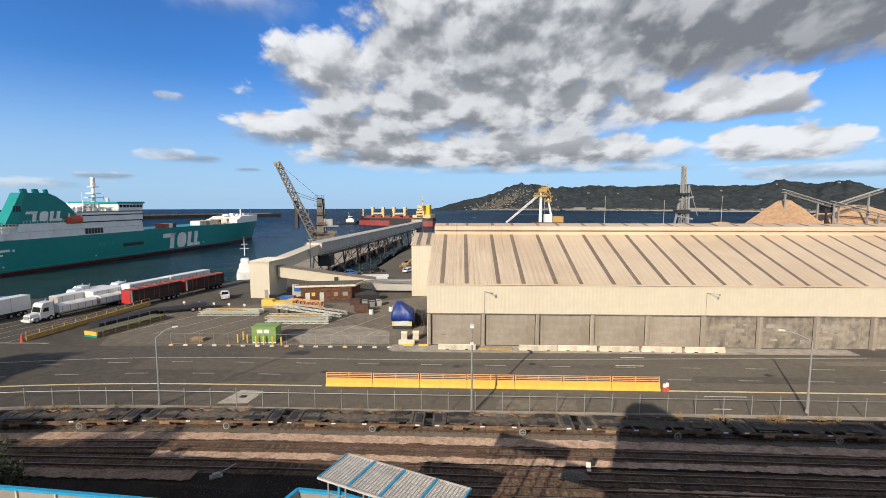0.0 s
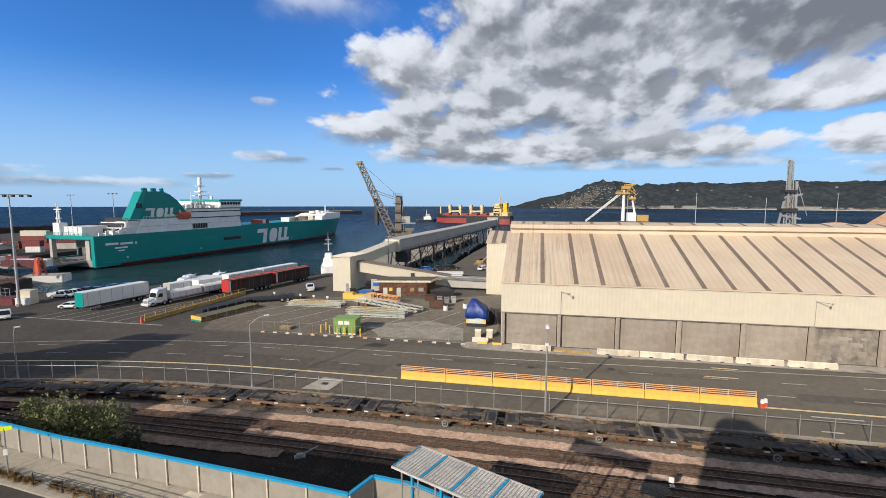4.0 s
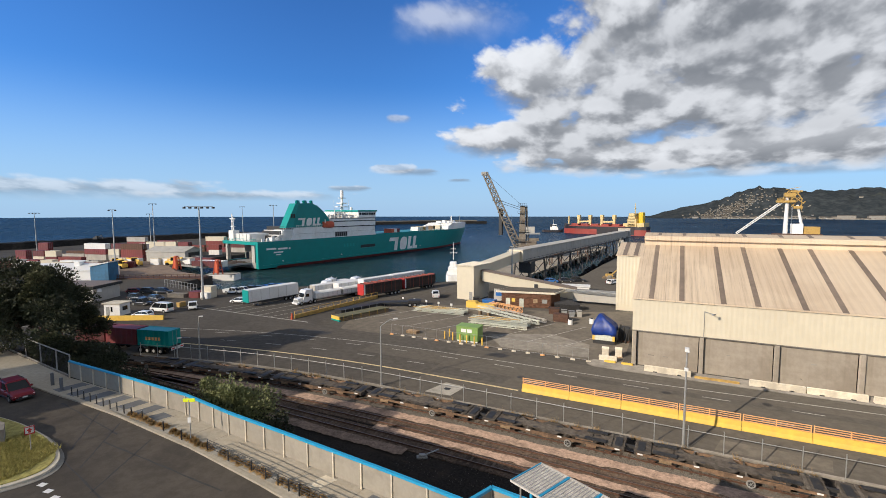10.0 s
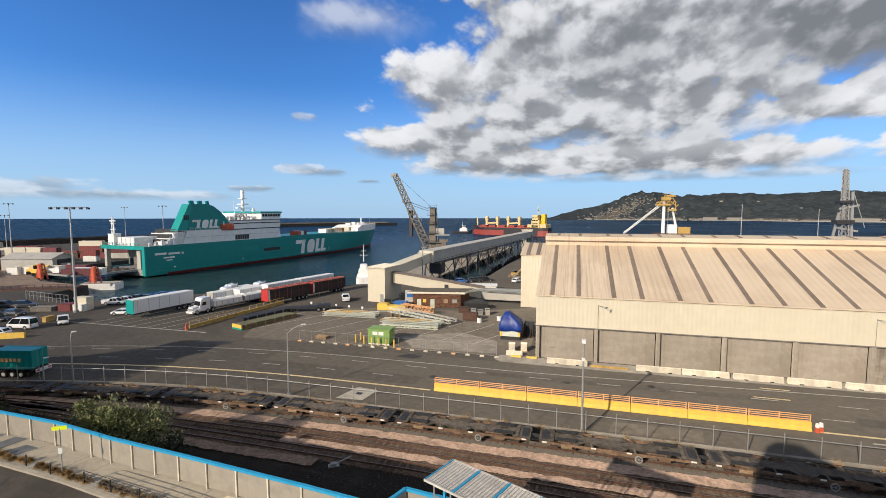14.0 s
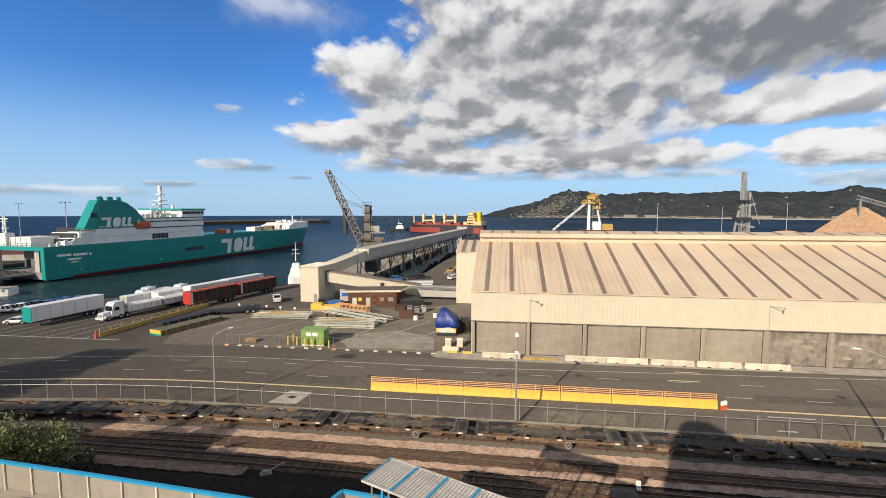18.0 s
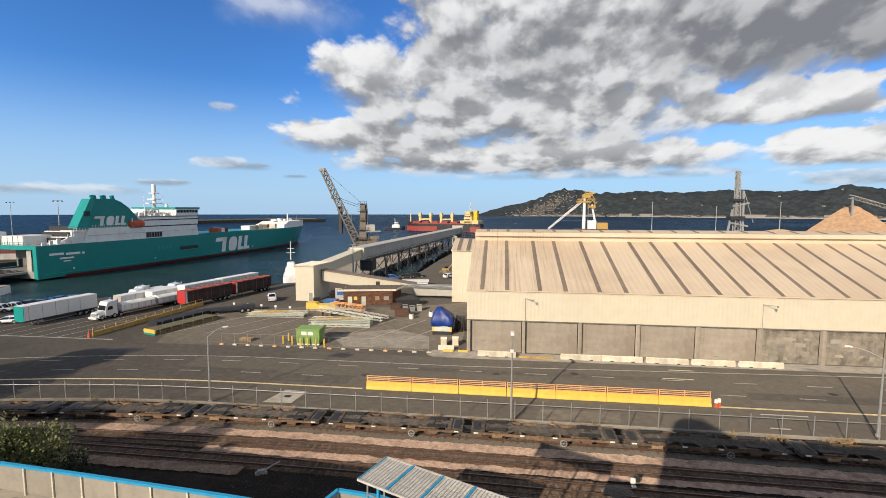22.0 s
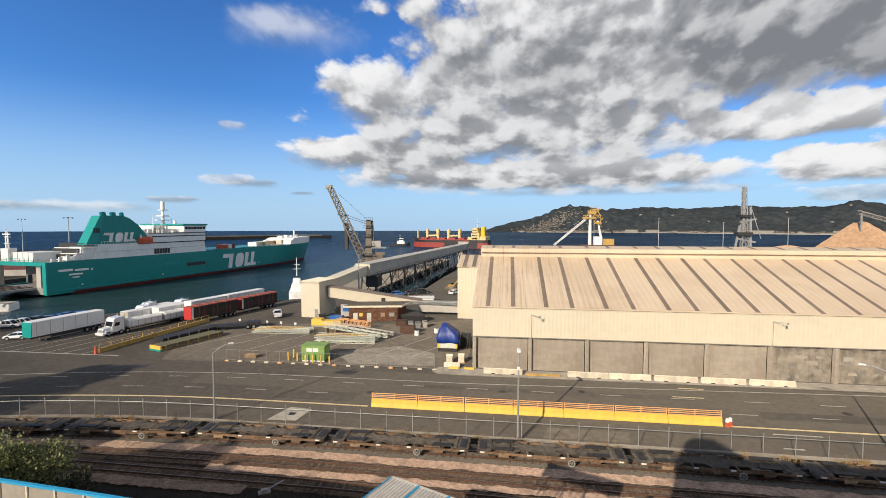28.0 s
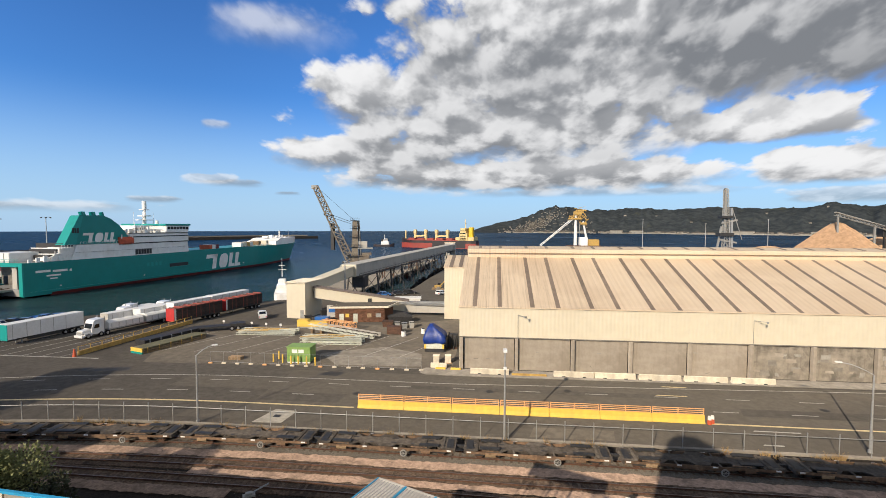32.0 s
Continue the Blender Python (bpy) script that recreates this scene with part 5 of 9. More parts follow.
def build_tracks():
    solid("rail_yard", ribbon(lambda x: rail_y(x) - 6.0, -150, 110, 24, 0.006), COAL, "dark gravel of the rail yard", "ground", "structure")
    left = lambda x: max(0.0, -22 - x) ** 2
    offsets = (lambda x: -0.25, lambda x: -4.45 + 0.001 * left(x), lambda x: -7.45 - 0.02 * min(28.0, max(0.0, x + 15)) + 0.0023 * left(x), lambda x: -10.4 + 0.004 * left(x))
    sl = Mesh().box(-0.11, 0.11, -0.92, 0.92, 0.05, 0.118).data("sleeper", SLEEPER)
    for j, off in enumerate(offsets):
        y_of = lambda x: rail_y(x) + off(x)
        track = thing("railway_track", "rusty narrow-gauge railway track on ballast", "railway track", None, "tracks", "structure")
        part("ballast", curb(y_of, -90 if j < 3 else -8, 60, 3.1 if j == 0 else 2.5, 0.006, 0.1), BALLAST if j == 0 else EARTH, track)
        for s in (-1, 1):
            part("rail", curb(lambda x: y_of(x) + s * 0.56, -90 if j < 3 else -8, 60, 0.11, 0.12, 0.26), RUST, track)
            part("rail_head", curb(lambda x: y_of(x) + s * 0.56, -90 if j < 3 else -8, 60, 0.06, 0.26, 0.272), RAIL_TOP, track)
        for i in range(130 if j < 3 else 60):
            x = (-55 if j < 3 else -6) + i * 0.72
            part("sleeper", sl, None, track).matrix_basis = pose(x, y_of(x), 0, 0, 0, math.degrees(math.atan((y_of(x + 1) - y_of(x - 1)) / 2)))
    rng = random.Random(12)

    def strip(off, x0, x1, w, mt=PINK):
        n = int((x1 - x0) / 0.3)
        me = Mesh()
        vs = []
        for i in range(n + 1):
            x = x0 + (x1 - x0) * i / n
            y = rail_y(x) + off(x)
            e0, e1 = noise.noise((x * 0.9, y, 3.1)) * 0.22, noise.noise((x * 0.8, y, 7.7)) * 0.22
            vs += [(x, y - w / 2 + e0 + rng.uniform(-0.07, 0.07), 0.126), (x, y + w / 2 + e1 + rng.uniform(-0.07, 0.07), 0.126)]
        me.add(vs, [(2 * i, 2 * i + 2, 2 * i + 3, 2 * i + 1) for i in range(n)])
        solid("gravel_path", me, mt, "pinkish gravel walkway between the tracks", "path", "structure")

    strip(lambda x: -2.6 + 0.0005 * left(x), -90, 60, 1.4)
    strip(lambda x: -5.9, -28, 60, 1.0)
    strip(lambda x: -9.15 + 0.0023 * left(x), -42, -22.3, 1.3, PINK_SHADED)
    strip(lambda x: -9.65, 13.5, 25.5, 0.7)
    stones = Mesh()
    for _ in range(4200):
        x = rng.uniform(-52, 44)
        y = rail_y(x) - rng.uniform(0.2, 11.5) if x > -22 else rail_y(x) - rng.uniform(0.2, 8.5)
        r, a = rng.uniform(0.02, 0.055), rng.uniform(0, 6.28)
        ring = [(x + r * math.cos(a + k * 2.09), y + r * math.sin(a + k * 2.09), 0.11) for k in range(3)]
        stones.add(ring + [(x, y, 0.12 + r * 1.1)], [(0, 1, 3), (1, 2, 3), (2, 0, 3)])
    solid("track_stones", stones, BALLAST, "loose grey-brown stones scattered between the tracks", "stones", "stuff")
    heap_ = Mesh().loft([[(9.6 + r * math.cos(q) * 1.3, 36.9 + r * math.sin(q) + rng.uniform(-0.08, 0.08), z) for q in (2 * math.pi * i / 12 for i in range(12))] for r, z in ((1.1, 0.05), (0.75, 0.3), (0.3, 0.5), (0.05, 0.52))])
    solid("gravel_mound", heap_, BALLAST, "low mound of grey gravel beside the tracks", "gravel", "", "", True)
    lever = thing("points_lever", "rusty track points lever with a pale weight", "points lever", pose(-20.4, 35.9, 0, 0, 0, 30))
    part("base", Mesh().box(-0.5, 0.5, -0.25, 0.25, 0, 0.15).box(-0.3, 0.3, -0.2, 0.2, 0.15, 0.35, 0.04), STEEL_GREY, lever)
    part("arm", Mesh().beam((0.2, 0, 0.25), (1.6, 0.5, 0.5), 0.09), STEEL, lever)
    part("rod", Mesh().beam((-0.2, 0, 0.1), (0.4, 2.0, 0.15), 0.07), RUST, lever)
    sg = thing("dwarf_signal", "small white and dark dwarf signal beside the track", "signal", pose(11.1, 37.9, 0) @ Matrix.Scale(0.62, 4))
    part("base", Mesh().box(-0.3, 0.3, -0.3, 0.3, 0, 0.25, 0.04), WHITE, sg)
    part("post", Mesh().tube((0, 0, 0.25), (0, 0, 0.7), 0.07, n=8), STEEL, sg)
    part("face", Mesh().box(-0.45, 0.2, -0.1, 0.05, 0.6, 1.35, 0.05), WHITE, sg)
    part("hood", Mesh().box(0.25, 0.8, 0.1, 0.35, 0.7, 1.5, 0.04), STEEL_DARK, sg)


# ---- near side: footpath, blue fence, road ----
PATH_Z = 4.8


def build_footpath():
    fy = [(-150, 34), (-78, 27.2), (-58.8, 25.6), (-46.7, 25.6), (-38.5, 25.4), (-31.9, 24.65), (-25.3, 24.15), (-15.3, 23.35), (-10.15, 22.8), (-9.35, 24.7), (-6.6, 24.35), (-2.5, 22.75), (2, 21.5), (30, 17.0), (125, 9.0)]
    land = fy + [(125, -200), (-150, -200)]
    solid("terrace", Mesh().prism(land, -0.5, PATH_Z - 0.16), CONCRETE_DARK, "raised concrete terrace with a retaining wall", "terrace", "structure")
    kerb = [(-150, 31), (-75, 23.2), (-63.8, 22.2), (-58.2, 22.6), (-51, 22.7), (-44.1, 22.6), (-33, 21.9), (-24.5, 20.9), (-20.5, 20.3), (-5, 18.4), (125, 6.0)]
    road = kerb + [(125, -0.5), (-4.9, -0.5), (-20, -120), (-150, -120)]
    solid("street", Mesh().prism(road, PATH_Z - 0.16, PATH_Z - 0.13), STREET, "dark asphalt street with sealed cracks", "road", "structure")
    walk_ = fy + kerb[::-1]
    solid("footpath", Mesh().prism(walk_, PATH_Z - 0.16, PATH_Z), PAVING, "pale concrete footpath", "pavement", "structure")
    k = Mesh()
    for a, b in zip(kerb, kerb[1:]):
        k.beam((*a, PATH_Z - 0.07), (*b, PATH_Z - 0.07), 0.3, 0.18)
    solid("kerb", k, PAVING, "pale concrete kerb", "kerb", "structure")
    # blue-topped panel fence
    f = thing("blue_fence", "panelled fence with a bright blue top rail", "fence")
    line = [(-58.8, 25.6), (-46.7, 25.5), (-38.5, 25.3), (-31.9, 24.5), (-25.3, 24.0), (-15.3, 23.15), (-9.95, 22.6), (-9.2, 24.5), (-6.6, 24.2), (-2.5, 22.6)]
    h = 1.85
    for a, b in zip(line, line[1:]):
        A, B = Vector(a), Vector(b)
        part("top_rail", Mesh().beam((*A, PATH_Z + h), (*B, PATH_Z + h), 0.22, 0.16), BLUE, f, "bright blue top rail")
        side = Vector((-(B - A).y, (B - A).x)).normalized()
        n = max(1, round((B - A).length / 2.45))
        for i in range(n):
            p, q = A.lerp(B, i / n), A.lerp(B, (i + 1) / n)
            part("panel", Mesh().beam((*p.lerp(q, 0.02), PATH_Z + h / 2), (*p.lerp(q, 0.98), PATH_Z + h / 2), 0.04, h - 0.2), PANEL, f)
            q2 = p - side * 0.07
            part("post", Mesh().beam((*q2, PATH_Z), (*q2, PATH_Z + h - 0.06), 0.10, 0.10), CONCRETE_PALE, f, "pale fence post")


def build_canopy():
    c = thing("slatted_canopy", "pale slatted canopy roof on bright blue steel posts", "canopy")
    z = 10.2
    a, b, e = Vector((-6.60, 20.1)), Vector((-5.75, 22.2)), Vector((0.5, 19.5))
    u, w = (e - b), (b - a)
    L, W = u.length, w.length
    base = pose(a.x, a.y, z, 0, 0, math.degrees(math.atan2(u.y, u.x)))
    for i in range(4):
        fr = part("roof_panel", Mesh().beam((i * L / 4 + 0.03, 0, 0.01), (i * L / 4 + 0.03, W, 0.01), 0.05, 0.12).beam(((i + 1) * L / 4 - 0.03, 0, 0.01), ((i + 1) * L / 4 - 0.03, W, 0.01), 0.05, 0.12), BLUE, c, "blue roof frame with pale slats")
        fr.matrix_basis = base
        for k in range(22):
            part("slat", Mesh().box(i * L / 4 + 0.06, (i + 1) * L / 4 - 0.06, k * W / 22 + 0.02, (k + 0.66) * W / 22 + 0.02, -0.02, 0.02), CANOPY, fr)
        for k in range(9):
            part("batten", Mesh().box((i + (k + 0.7) / 9.5) * L / 4, (i + (k + 0.7) / 9.5) * L / 4 + 0.035, 0, W, 0.021, 0.036), STEEL, fr)
    for k in (0, 1):
        ed = part("edge_beam", Mesh().beam((0, k * W, 0), (L, k * W, 0), 0.08, 0.1), CANOPY, c)
        ed.matrix_basis = base
    for i in range(4):
        p = part("post", Mesh().beam((L * (i + 0.5) / 4, 0.5, PATH_Z - z), (L * (i + 0.5) / 4, 0.5, -0.05), 0.12, 0.12), BLUE, c, "bright blue steel post")
        p.matrix_basis = base


build_road_marks()
build_barrier()
build_fence()
street_lamp(-33.9, 49.0, 8.8, (1.3, 1.2), "tall galvanised street lamp with a curved arm")
street_lamp(1.3, 48.3, 9.8, None, "tall pale lamp post seen against the road")
street_lamp(38.0, 50.0, 8.9, (-2.4, 1.0), "tall galvanised street lamp with a curved arm")
street_lamp(-68.2, 43.8, 3.4, (0.12, 0.15), "thin galvanised lamp pole beside the tracks")
street_lamp(-64.6, 45.0, 6.9, (0.12, 0.15), "thin galvanised lamp pole beside the tracks")
build_wagons()
build_tracks()
build_footpath()
build_canopy()


# ---- conveyor galleries, cranes, ships ----
def gallery(name, label, a, b, w, h, mat, roof, parent=None, ribs=0):
    """An enclosed conveyor gallery between two points of its floor's middle line."""
    a, b = Vector(a), Vector(b)
    d = (b - a).normalized()
    s = d.cross(Vector((0, 0, 1))).normalized()
    ring = lambda p: [p - s * w / 2, p + s * w / 2, p + s * w / 2 + Vector((0, 0, h)), p - s * w / 2 + Vector((0, 0, h))]
    g = parent or thing(name, label, "conveyor")
    part("casing", Mesh().loft([ring(a), ring(b)]), mat, g)
    up = Vector((0, 0, h))
    part("roof", Mesh().loft([[p + up - s * (w / 2 + 0.25), p + up + s * (w / 2 + 0.25), p + up + s * (w / 2 + 0.25) + Vector((0, 0, 0.22)), p + up - s * (w / 2 + 0.25) + Vector((0, 0, 0.22))] for p in (a - d * 0.2, b + d * 0.2)]), roof, g)
    n = int((b - a).length / 6)
    for i in range(1, n if ribs else 1):
        p = a.lerp(b, i / n)
        part("rib", Mesh().loft([[p + k * d * 0.12 - s * (w / 2 + 0.05), p + k * d * 0.12 + s * (w / 2 + 0.05), p + k * d * 0.12 + s * (w / 2 + 0.05) + up, p + k * d * 0.12 - s * (w / 2 + 0.05) + up] for k in (-1, 1)]), mat, g)
    return g


def build_conveyors():
    t = thing("transfer_tower", "windowless cream conveyor transfer tower", "tower")
    part("wall", Mesh().prism([(-50.3, 107.6), (-45.3, 106.9), (-44.2, 115.0), (-49.2, 115.7)], 0, 8.6), CREAM, t)
    part("roof", Mesh().prism([(-50.6, 107.3), (-45.1, 106.5), (-43.9, 115.3), (-49.4, 116.1)], 8.6, 8.9), CONCRETE_PALE, t)
    part("door", Mesh().box(-46.6, -45.7, 106.95, 107.05, 0, 2.1), STEEL_GREY, t)
    g = gallery("conveyor_gallery", "sloping cream conveyor gallery from the transfer tower", (-44.6, 111.3, 4.7), (-21.5, 115.5, 0.9), 2.8, 2.6, CREAM, ROOF_STRIP)
    part("hatch", Mesh().box(-31.2, -30.3, 112.2, 112.5, 3.5, 4.4), STEEL_DARK, g)
    low = gallery("low_conveyor", "low grey conveyor duct beside the yard", (-22, 115.2, 0.8), (-11.5, 115.6, 0.7), 2.6, 2.3, GREY_SHEET, STEEL_GREY)
    for i in range(4):
        part("pipe", Mesh().tube((-25, 113.4 - 0.3 * i, 3.0 + 0.25 * i), (-11.8, 113.6 - 0.3 * i, 2.7 + 0.25 * i), 0.1, n=6), STEEL, low)
    gallery("conveyor_gallery", "rising cream conveyor gallery to the wharf", (-46.5, 115.5, 5.7), (-44.0, 138.2, 7.4), 3.0, 2.6, CREAM, CREAM)
    long_g = gallery("conveyor_gallery", "long grey elevated conveyor gallery on steel trestles over the wharf", (-44.0, 137.4, 7.0), (-27.4, 293.0, 6.6), 4.4, 3.5, GREY_SHEET, GREY_SHEET, ribs=1)
    part("end_face", Mesh().beam((-46.3, 137.25, 8.7), (-41.7, 137.15, 8.7), 0.1, 3.7), CREAM, long_g, "cream end wall")
    a, b = Vector((-44.0, 137.4, 7.0)), Vector((-27.4, 293.0, 6.6))
    s = Vector((1, -0.107, 0)).normalized()
    part("walkway", Mesh().beam(a + s * 2.9 - Vector((0, 0, 0.3)), b + s * 2.9 - Vector((0, 0, 0.3)), 1.0, 0.25), STEEL_DARK, long_g, "dark open walkway")
    n = 44
    for i in range(n):
        p = a.lerp(b, i / n)
        part("handrail_post", Mesh().beam(p + s * 3.35 - Vector((0, 0, 0.3)), p + s * 3.35 + Vector((0, 0, 0.8)), 0.08), STEEL_DARK, long_g)
    part("handrail", Mesh().beam(a + s * 3.35 + Vector((0, 0, 0.8)), b + s * 3.35 + Vector((0, 0, 0.8)), 0.08), STEEL_DARK, long_g)
    for i in range(11):
        p = a.lerp(b, (i + 0.3) / 11)
        tr = part("trestle", Mesh().beam(p + s * 2 - Vector((0, 0, 0.1)), Vector((p.x + s.x * 3.2, p.y + s.y * 3.2, SEA)), 0.4).beam(p - s * 2 - Vector((0, 0, 0.1)), Vector((p.x - s.x * 3.2, p.y - s.y * 3.2, SEA)), 0.4), STEEL_DARK, long_g)
        q = a.lerp(b, (i + 0.75) / 11)
        part("brace", Mesh().beam((p.x + s.x * 2.6, p.y + s.y * 2.6, 3.0), q + s * 2 - Vector((0, 0, 0.1)), 0.22).beam((p.x + s.x * 3.1, p.y + s.y * 3.1, -1.0), (p.x - s.x * 2.3, p.y - s.y * 2.3, 5.5), 0.2).beam((p.x - s.x * 3.1, p.y - s.y * 3.1, -1.0), (p.x + s.x * 2.3, p.y + s.y * 2.3, 5.5), 0.2), STEEL_DARK, tr)
    part("drive_house", Mesh().box(-43.5, -39.5, 138.5, 143.0, 3.4, 7.0, 0.1), STEEL_DARK, long_g)
    end = thing("shiploader_house", "grey steel house at the far end of the gallery", "building")
    part("wall", Mesh().box(-31, -24.5, 293, 299, -1, 11.2), GREY_SHEET, end)
    part("roof", Mesh().box(-31.2, -24.2, 292.8, 299.2, 11.2, 11.5), ROOF, end)
    # wharf deck beside the basin, on piles
    wharf = thing("wharf", "dark timber and concrete wharf on piles", "wharf", None, "", "structure")
    part("deck", Mesh().prism([(-62, 139), (-47, 138), (-36.5, 300), (-60, 302)], -0.6, -0.05), CONCRETE_DARK, wharf)
    pile = Mesh().tube((0, 0, -4.5), (0, 0, -0.6), 0.45, n=8).data("pile", CONCRETE_DARK)
    for i in range(22):
        for x in (-61.3, -47.8 + 0.064 * 7.3 * i):
            part("pile", pile, None, wharf).location = (x if x < -60 else x, 140.5 + 7.3 * i, 0)
    for i in range(7):
        c = thing("shore_hopper", "rusty steel hopper frame standing on the wharf", "hopper", pose(-47 + 2.1 * i, 175 + 19 * i, -0.05), "hoppers") if i in (1, 3) else None
        if c:
            for dx in (-2, 2):
                for dy in (-2, 2):
                    part("leg", Mesh().beam((dx, dy, 0), (dx, dy, 4.0), 0.35), RUST, c)
            part("bin", Mesh().loft([[(-2.6, -2.6, 4), (2.6, -2.6, 4), (2.6, 2.6, 4), (-2.6, 2.6, 4)], [(-3, -3, 6.2), (3, -3, 6.2), (3, 3, 6.2), (-3, 3, 6.2)]]), RUST, c)
    # shallow pools of harbour between land and wharf are open water; a rocky bank edges the land
    rng = random.Random(8)
    for i in range(34):
        y = 150 + i * 4.2
        x, r = -31.5 + 5 * max(0, (163 - y) / 16) * -1 + max(0, y - 165) * 0.035 + rng.uniform(-1.5, 1.0), rng.uniform(0.7, 1.6)
        ring = [[(x + r * k * math.cos(j * 1.05) * rng.uniform(0.8, 1.2), y + r * k * math.sin(j * 1.05) * rng.uniform(0.8, 1.2), z) for j in range(6)] for k, z in ((1.1, SEA - 0.2), (1.0, -1.6), (0.5, -0.6))]
        solid("boulder", Mesh().loft(ring), ROCK, "dark boulder on the bank of the basin", "rock", "", "boulders")


def lattice(a, b, w0, w1, mat_name, n, r=0.12):
    """A four-chord lattice boom from a to b."""
    a, b = Vector(a), Vector(b)
    d = (b - a).normalized()
    s = d.cross(Vector((0, 0, 1)))
    s = Vector((1, 0, 0)) if s.length < 1e-3 else s.normalized()
    u = s.cross(d)
    me = Mesh()
    pts = []
    for i in range(n + 1):
        t = i / n
        w = w0 + (w1 - w0) * t
        p = a.lerp(b, t)
        pts.append([p + s * w / 2 * i2 + u * w / 2 * j for i2, j in ((-1, -1), (1, -1), (1, 1), (-1, 1))])
    for p, q in zip(pts, pts[1:]):
        for k in range(4):
            me.beam(p[k], q[k], r * 2)
            me.beam(p[k], q[(k + 1) % 4], r * 1.2)
            me.beam(q[k], q[(k + 1) % 4], r * 1.2)
    return me


def build_cranes():
    c = thing("harbour_crane", "grey mobile harbour crane with a raised lattice boom", "crane")
    f, r = Vector((-0.29, 0.957, 0)), Vector((0.957, 0.29, 0))
    o = Vector((-64.2, 210.0, 0))
    at = Matrix.Translation(o) @ Matrix.Rotation(0.3, 4, "Z")
    part("tower", Mesh().loft([[at @ Vector((x * k, y * k, z)) for x, y in ((-1.7, -1.5), (1.3, -1.5), (1.3, 1.5), (-1.7, 1.5))] for k, z in ((1.15, 4), (1.0, 12), (0.72, 24.6))]), CRANE_GREY, c, "rust-streaked grey tower")
    part("rear_leg", Mesh().beam(o + r * 2.6 + Vector((0, 0, 4)), o + r * 1.5 + Vector((0, 0, 24.4)), 1.1), STEEL_DARK, c)
    for z, w in ((8.0, 3.6), (12.4, 3.2), (16.8, 2.7), (21.0, 2.4), (24.6, 2.2)):
        pf = part("service_platform", Mesh().box(-w, w * 0.9, -w * 0.8, w * 0.8, z, z + 0.18, m=at), STEEL_DARK, c)
        for k in range(5):
            part("guard_post", Mesh().box(-w + 0.44 * w * k, -w + 0.44 * w * k + 0.1, -w * 0.8, -w * 0.8 + 0.1, z + 0.18, z + 1.25, m=at), STEEL_DARK, pf)
        part("guard_rail", Mesh().box(-w, w * 0.9, -w * 0.8, -w * 0.8 + 0.1, z + 1.2, z + 1.3, m=at), STEEL_DARK, pf)
    part("ladder", Mesh().beam(o + r * 2.5 - f * 1.6 + Vector((0, 0, 4)), o + r * 1.9 - f * 1.4 + Vector((0, 0, 24)), 0.6, 0.12), STEEL_GREY, c)
    part("machinery_house", Mesh().box(1.6, 6.4, -2.2, 2.4, 4.2, 8.4, 0.2, m=at).box(3.0, 7.4, -1.2, 1.6, 8.4, 9.6, 0.1, m=at), CRANE_GREY, c)
    part("counterweight", Mesh().box(6.0, 8.4, -2.0, 2.0, 4.0, 7.0, 0.2, m=at), STEEL_DARK, c)
    foot, tip = o - r * 1.6 + Vector((0, 0, 4.5)), o - r * 17.6 + Vector((0, 0, 39.8))
    part("boom", lattice(foot, tip, 3.4, 2.2, "", 16, 0.27), CRANE_GREY, c, "long lattice boom")
    part("boom_plate", Mesh().beam(foot, foot.lerp(tip, 0.3), 1.9, 0.5), CRANE_GREY, c)
    for k in (0.16, 0.32, 0.48, 0.64):
        part("boom_landing", Mesh().box(-1.9, 1.9, -1.6, 1.6, -0.1, 0.1, m=Matrix.Translation(foot.lerp(tip, k))).box(-1.9, -1.8, -1.6, 1.6, 0.1, 1.2, m=Matrix.Translation(foot.lerp(tip, k))), STEEL_DARK, c)
    part("hoist_rope", Mesh().beam(tip, o - r * 10.2 + Vector((0, 0, 23.5)), 0.12).beam(tip + Vector((0.6, 0, 0)), o + Vector((0, 0, 24.4)), 0.12), STEEL_DARK, c)
    part("pendant", Mesh().beam(o + Vector((0, 0, 23.4)), foot.lerp(tip, 0.66), 0.18).beam(o + Vector((0.5, 0, 22.4)), foot.lerp(tip, 0.62), 0.18), STEEL_DARK, c)
    part("boom_head", Mesh().box(-1.6, 1.0, -1.2, 1.2, -0.8, 0.9, 0.1, m=Matrix.Translation(tip)), STEEL_GREY, c)
    part("grab", Mesh().box(-0.8, 0.8, -0.8, 0.8, 11, 23.5, 0.1, m=Matrix.Translation(o - r * 10.2)), STEEL_DARK, c, "dark hanging grab")
    part("platform", Mesh().box(1, 8, -2, 2, 11.5, 12.1, m=Matrix.Translation(o) @ Matrix.Rotation(0.3, 4, "Z")), STEEL_GREY, c)
    part("cabin", Mesh().box(1.5, 5.5, -1.6, 1.6, 12.1, 15, 0.15, m=Matrix.Translation(o) @ Matrix.Rotation(0.3, 4, "Z")), GREY_SHEET, c)
    part("chassis", Mesh().box(-6, 6, -5, 5, 0.8, 4, 0.2, m=Matrix.Translation(o)), STEEL_GREY, c)
    for i in range(4):
        part("wheel", Mesh().tube((o.x - 5 + 3.3 * i, o.y - 5.2, 0.55), (o.x - 5 + 3.3 * i, o.y - 4.6, 0.55), 0.6, n=12), RUBBER, c)
    # yellow and white loader behind the shed
    y = thing("ship_loader", "white and yellow slewing ship loader with a long boom", "crane")
    o = Vector((57.0, 320.0, 0))
    part("leg", Mesh().tube(o + Vector((-2.2, 0, 5)), o + Vector((-2.0, 0, 30)), 1.2, 0.8, 10), SHIP_WHITE, y)
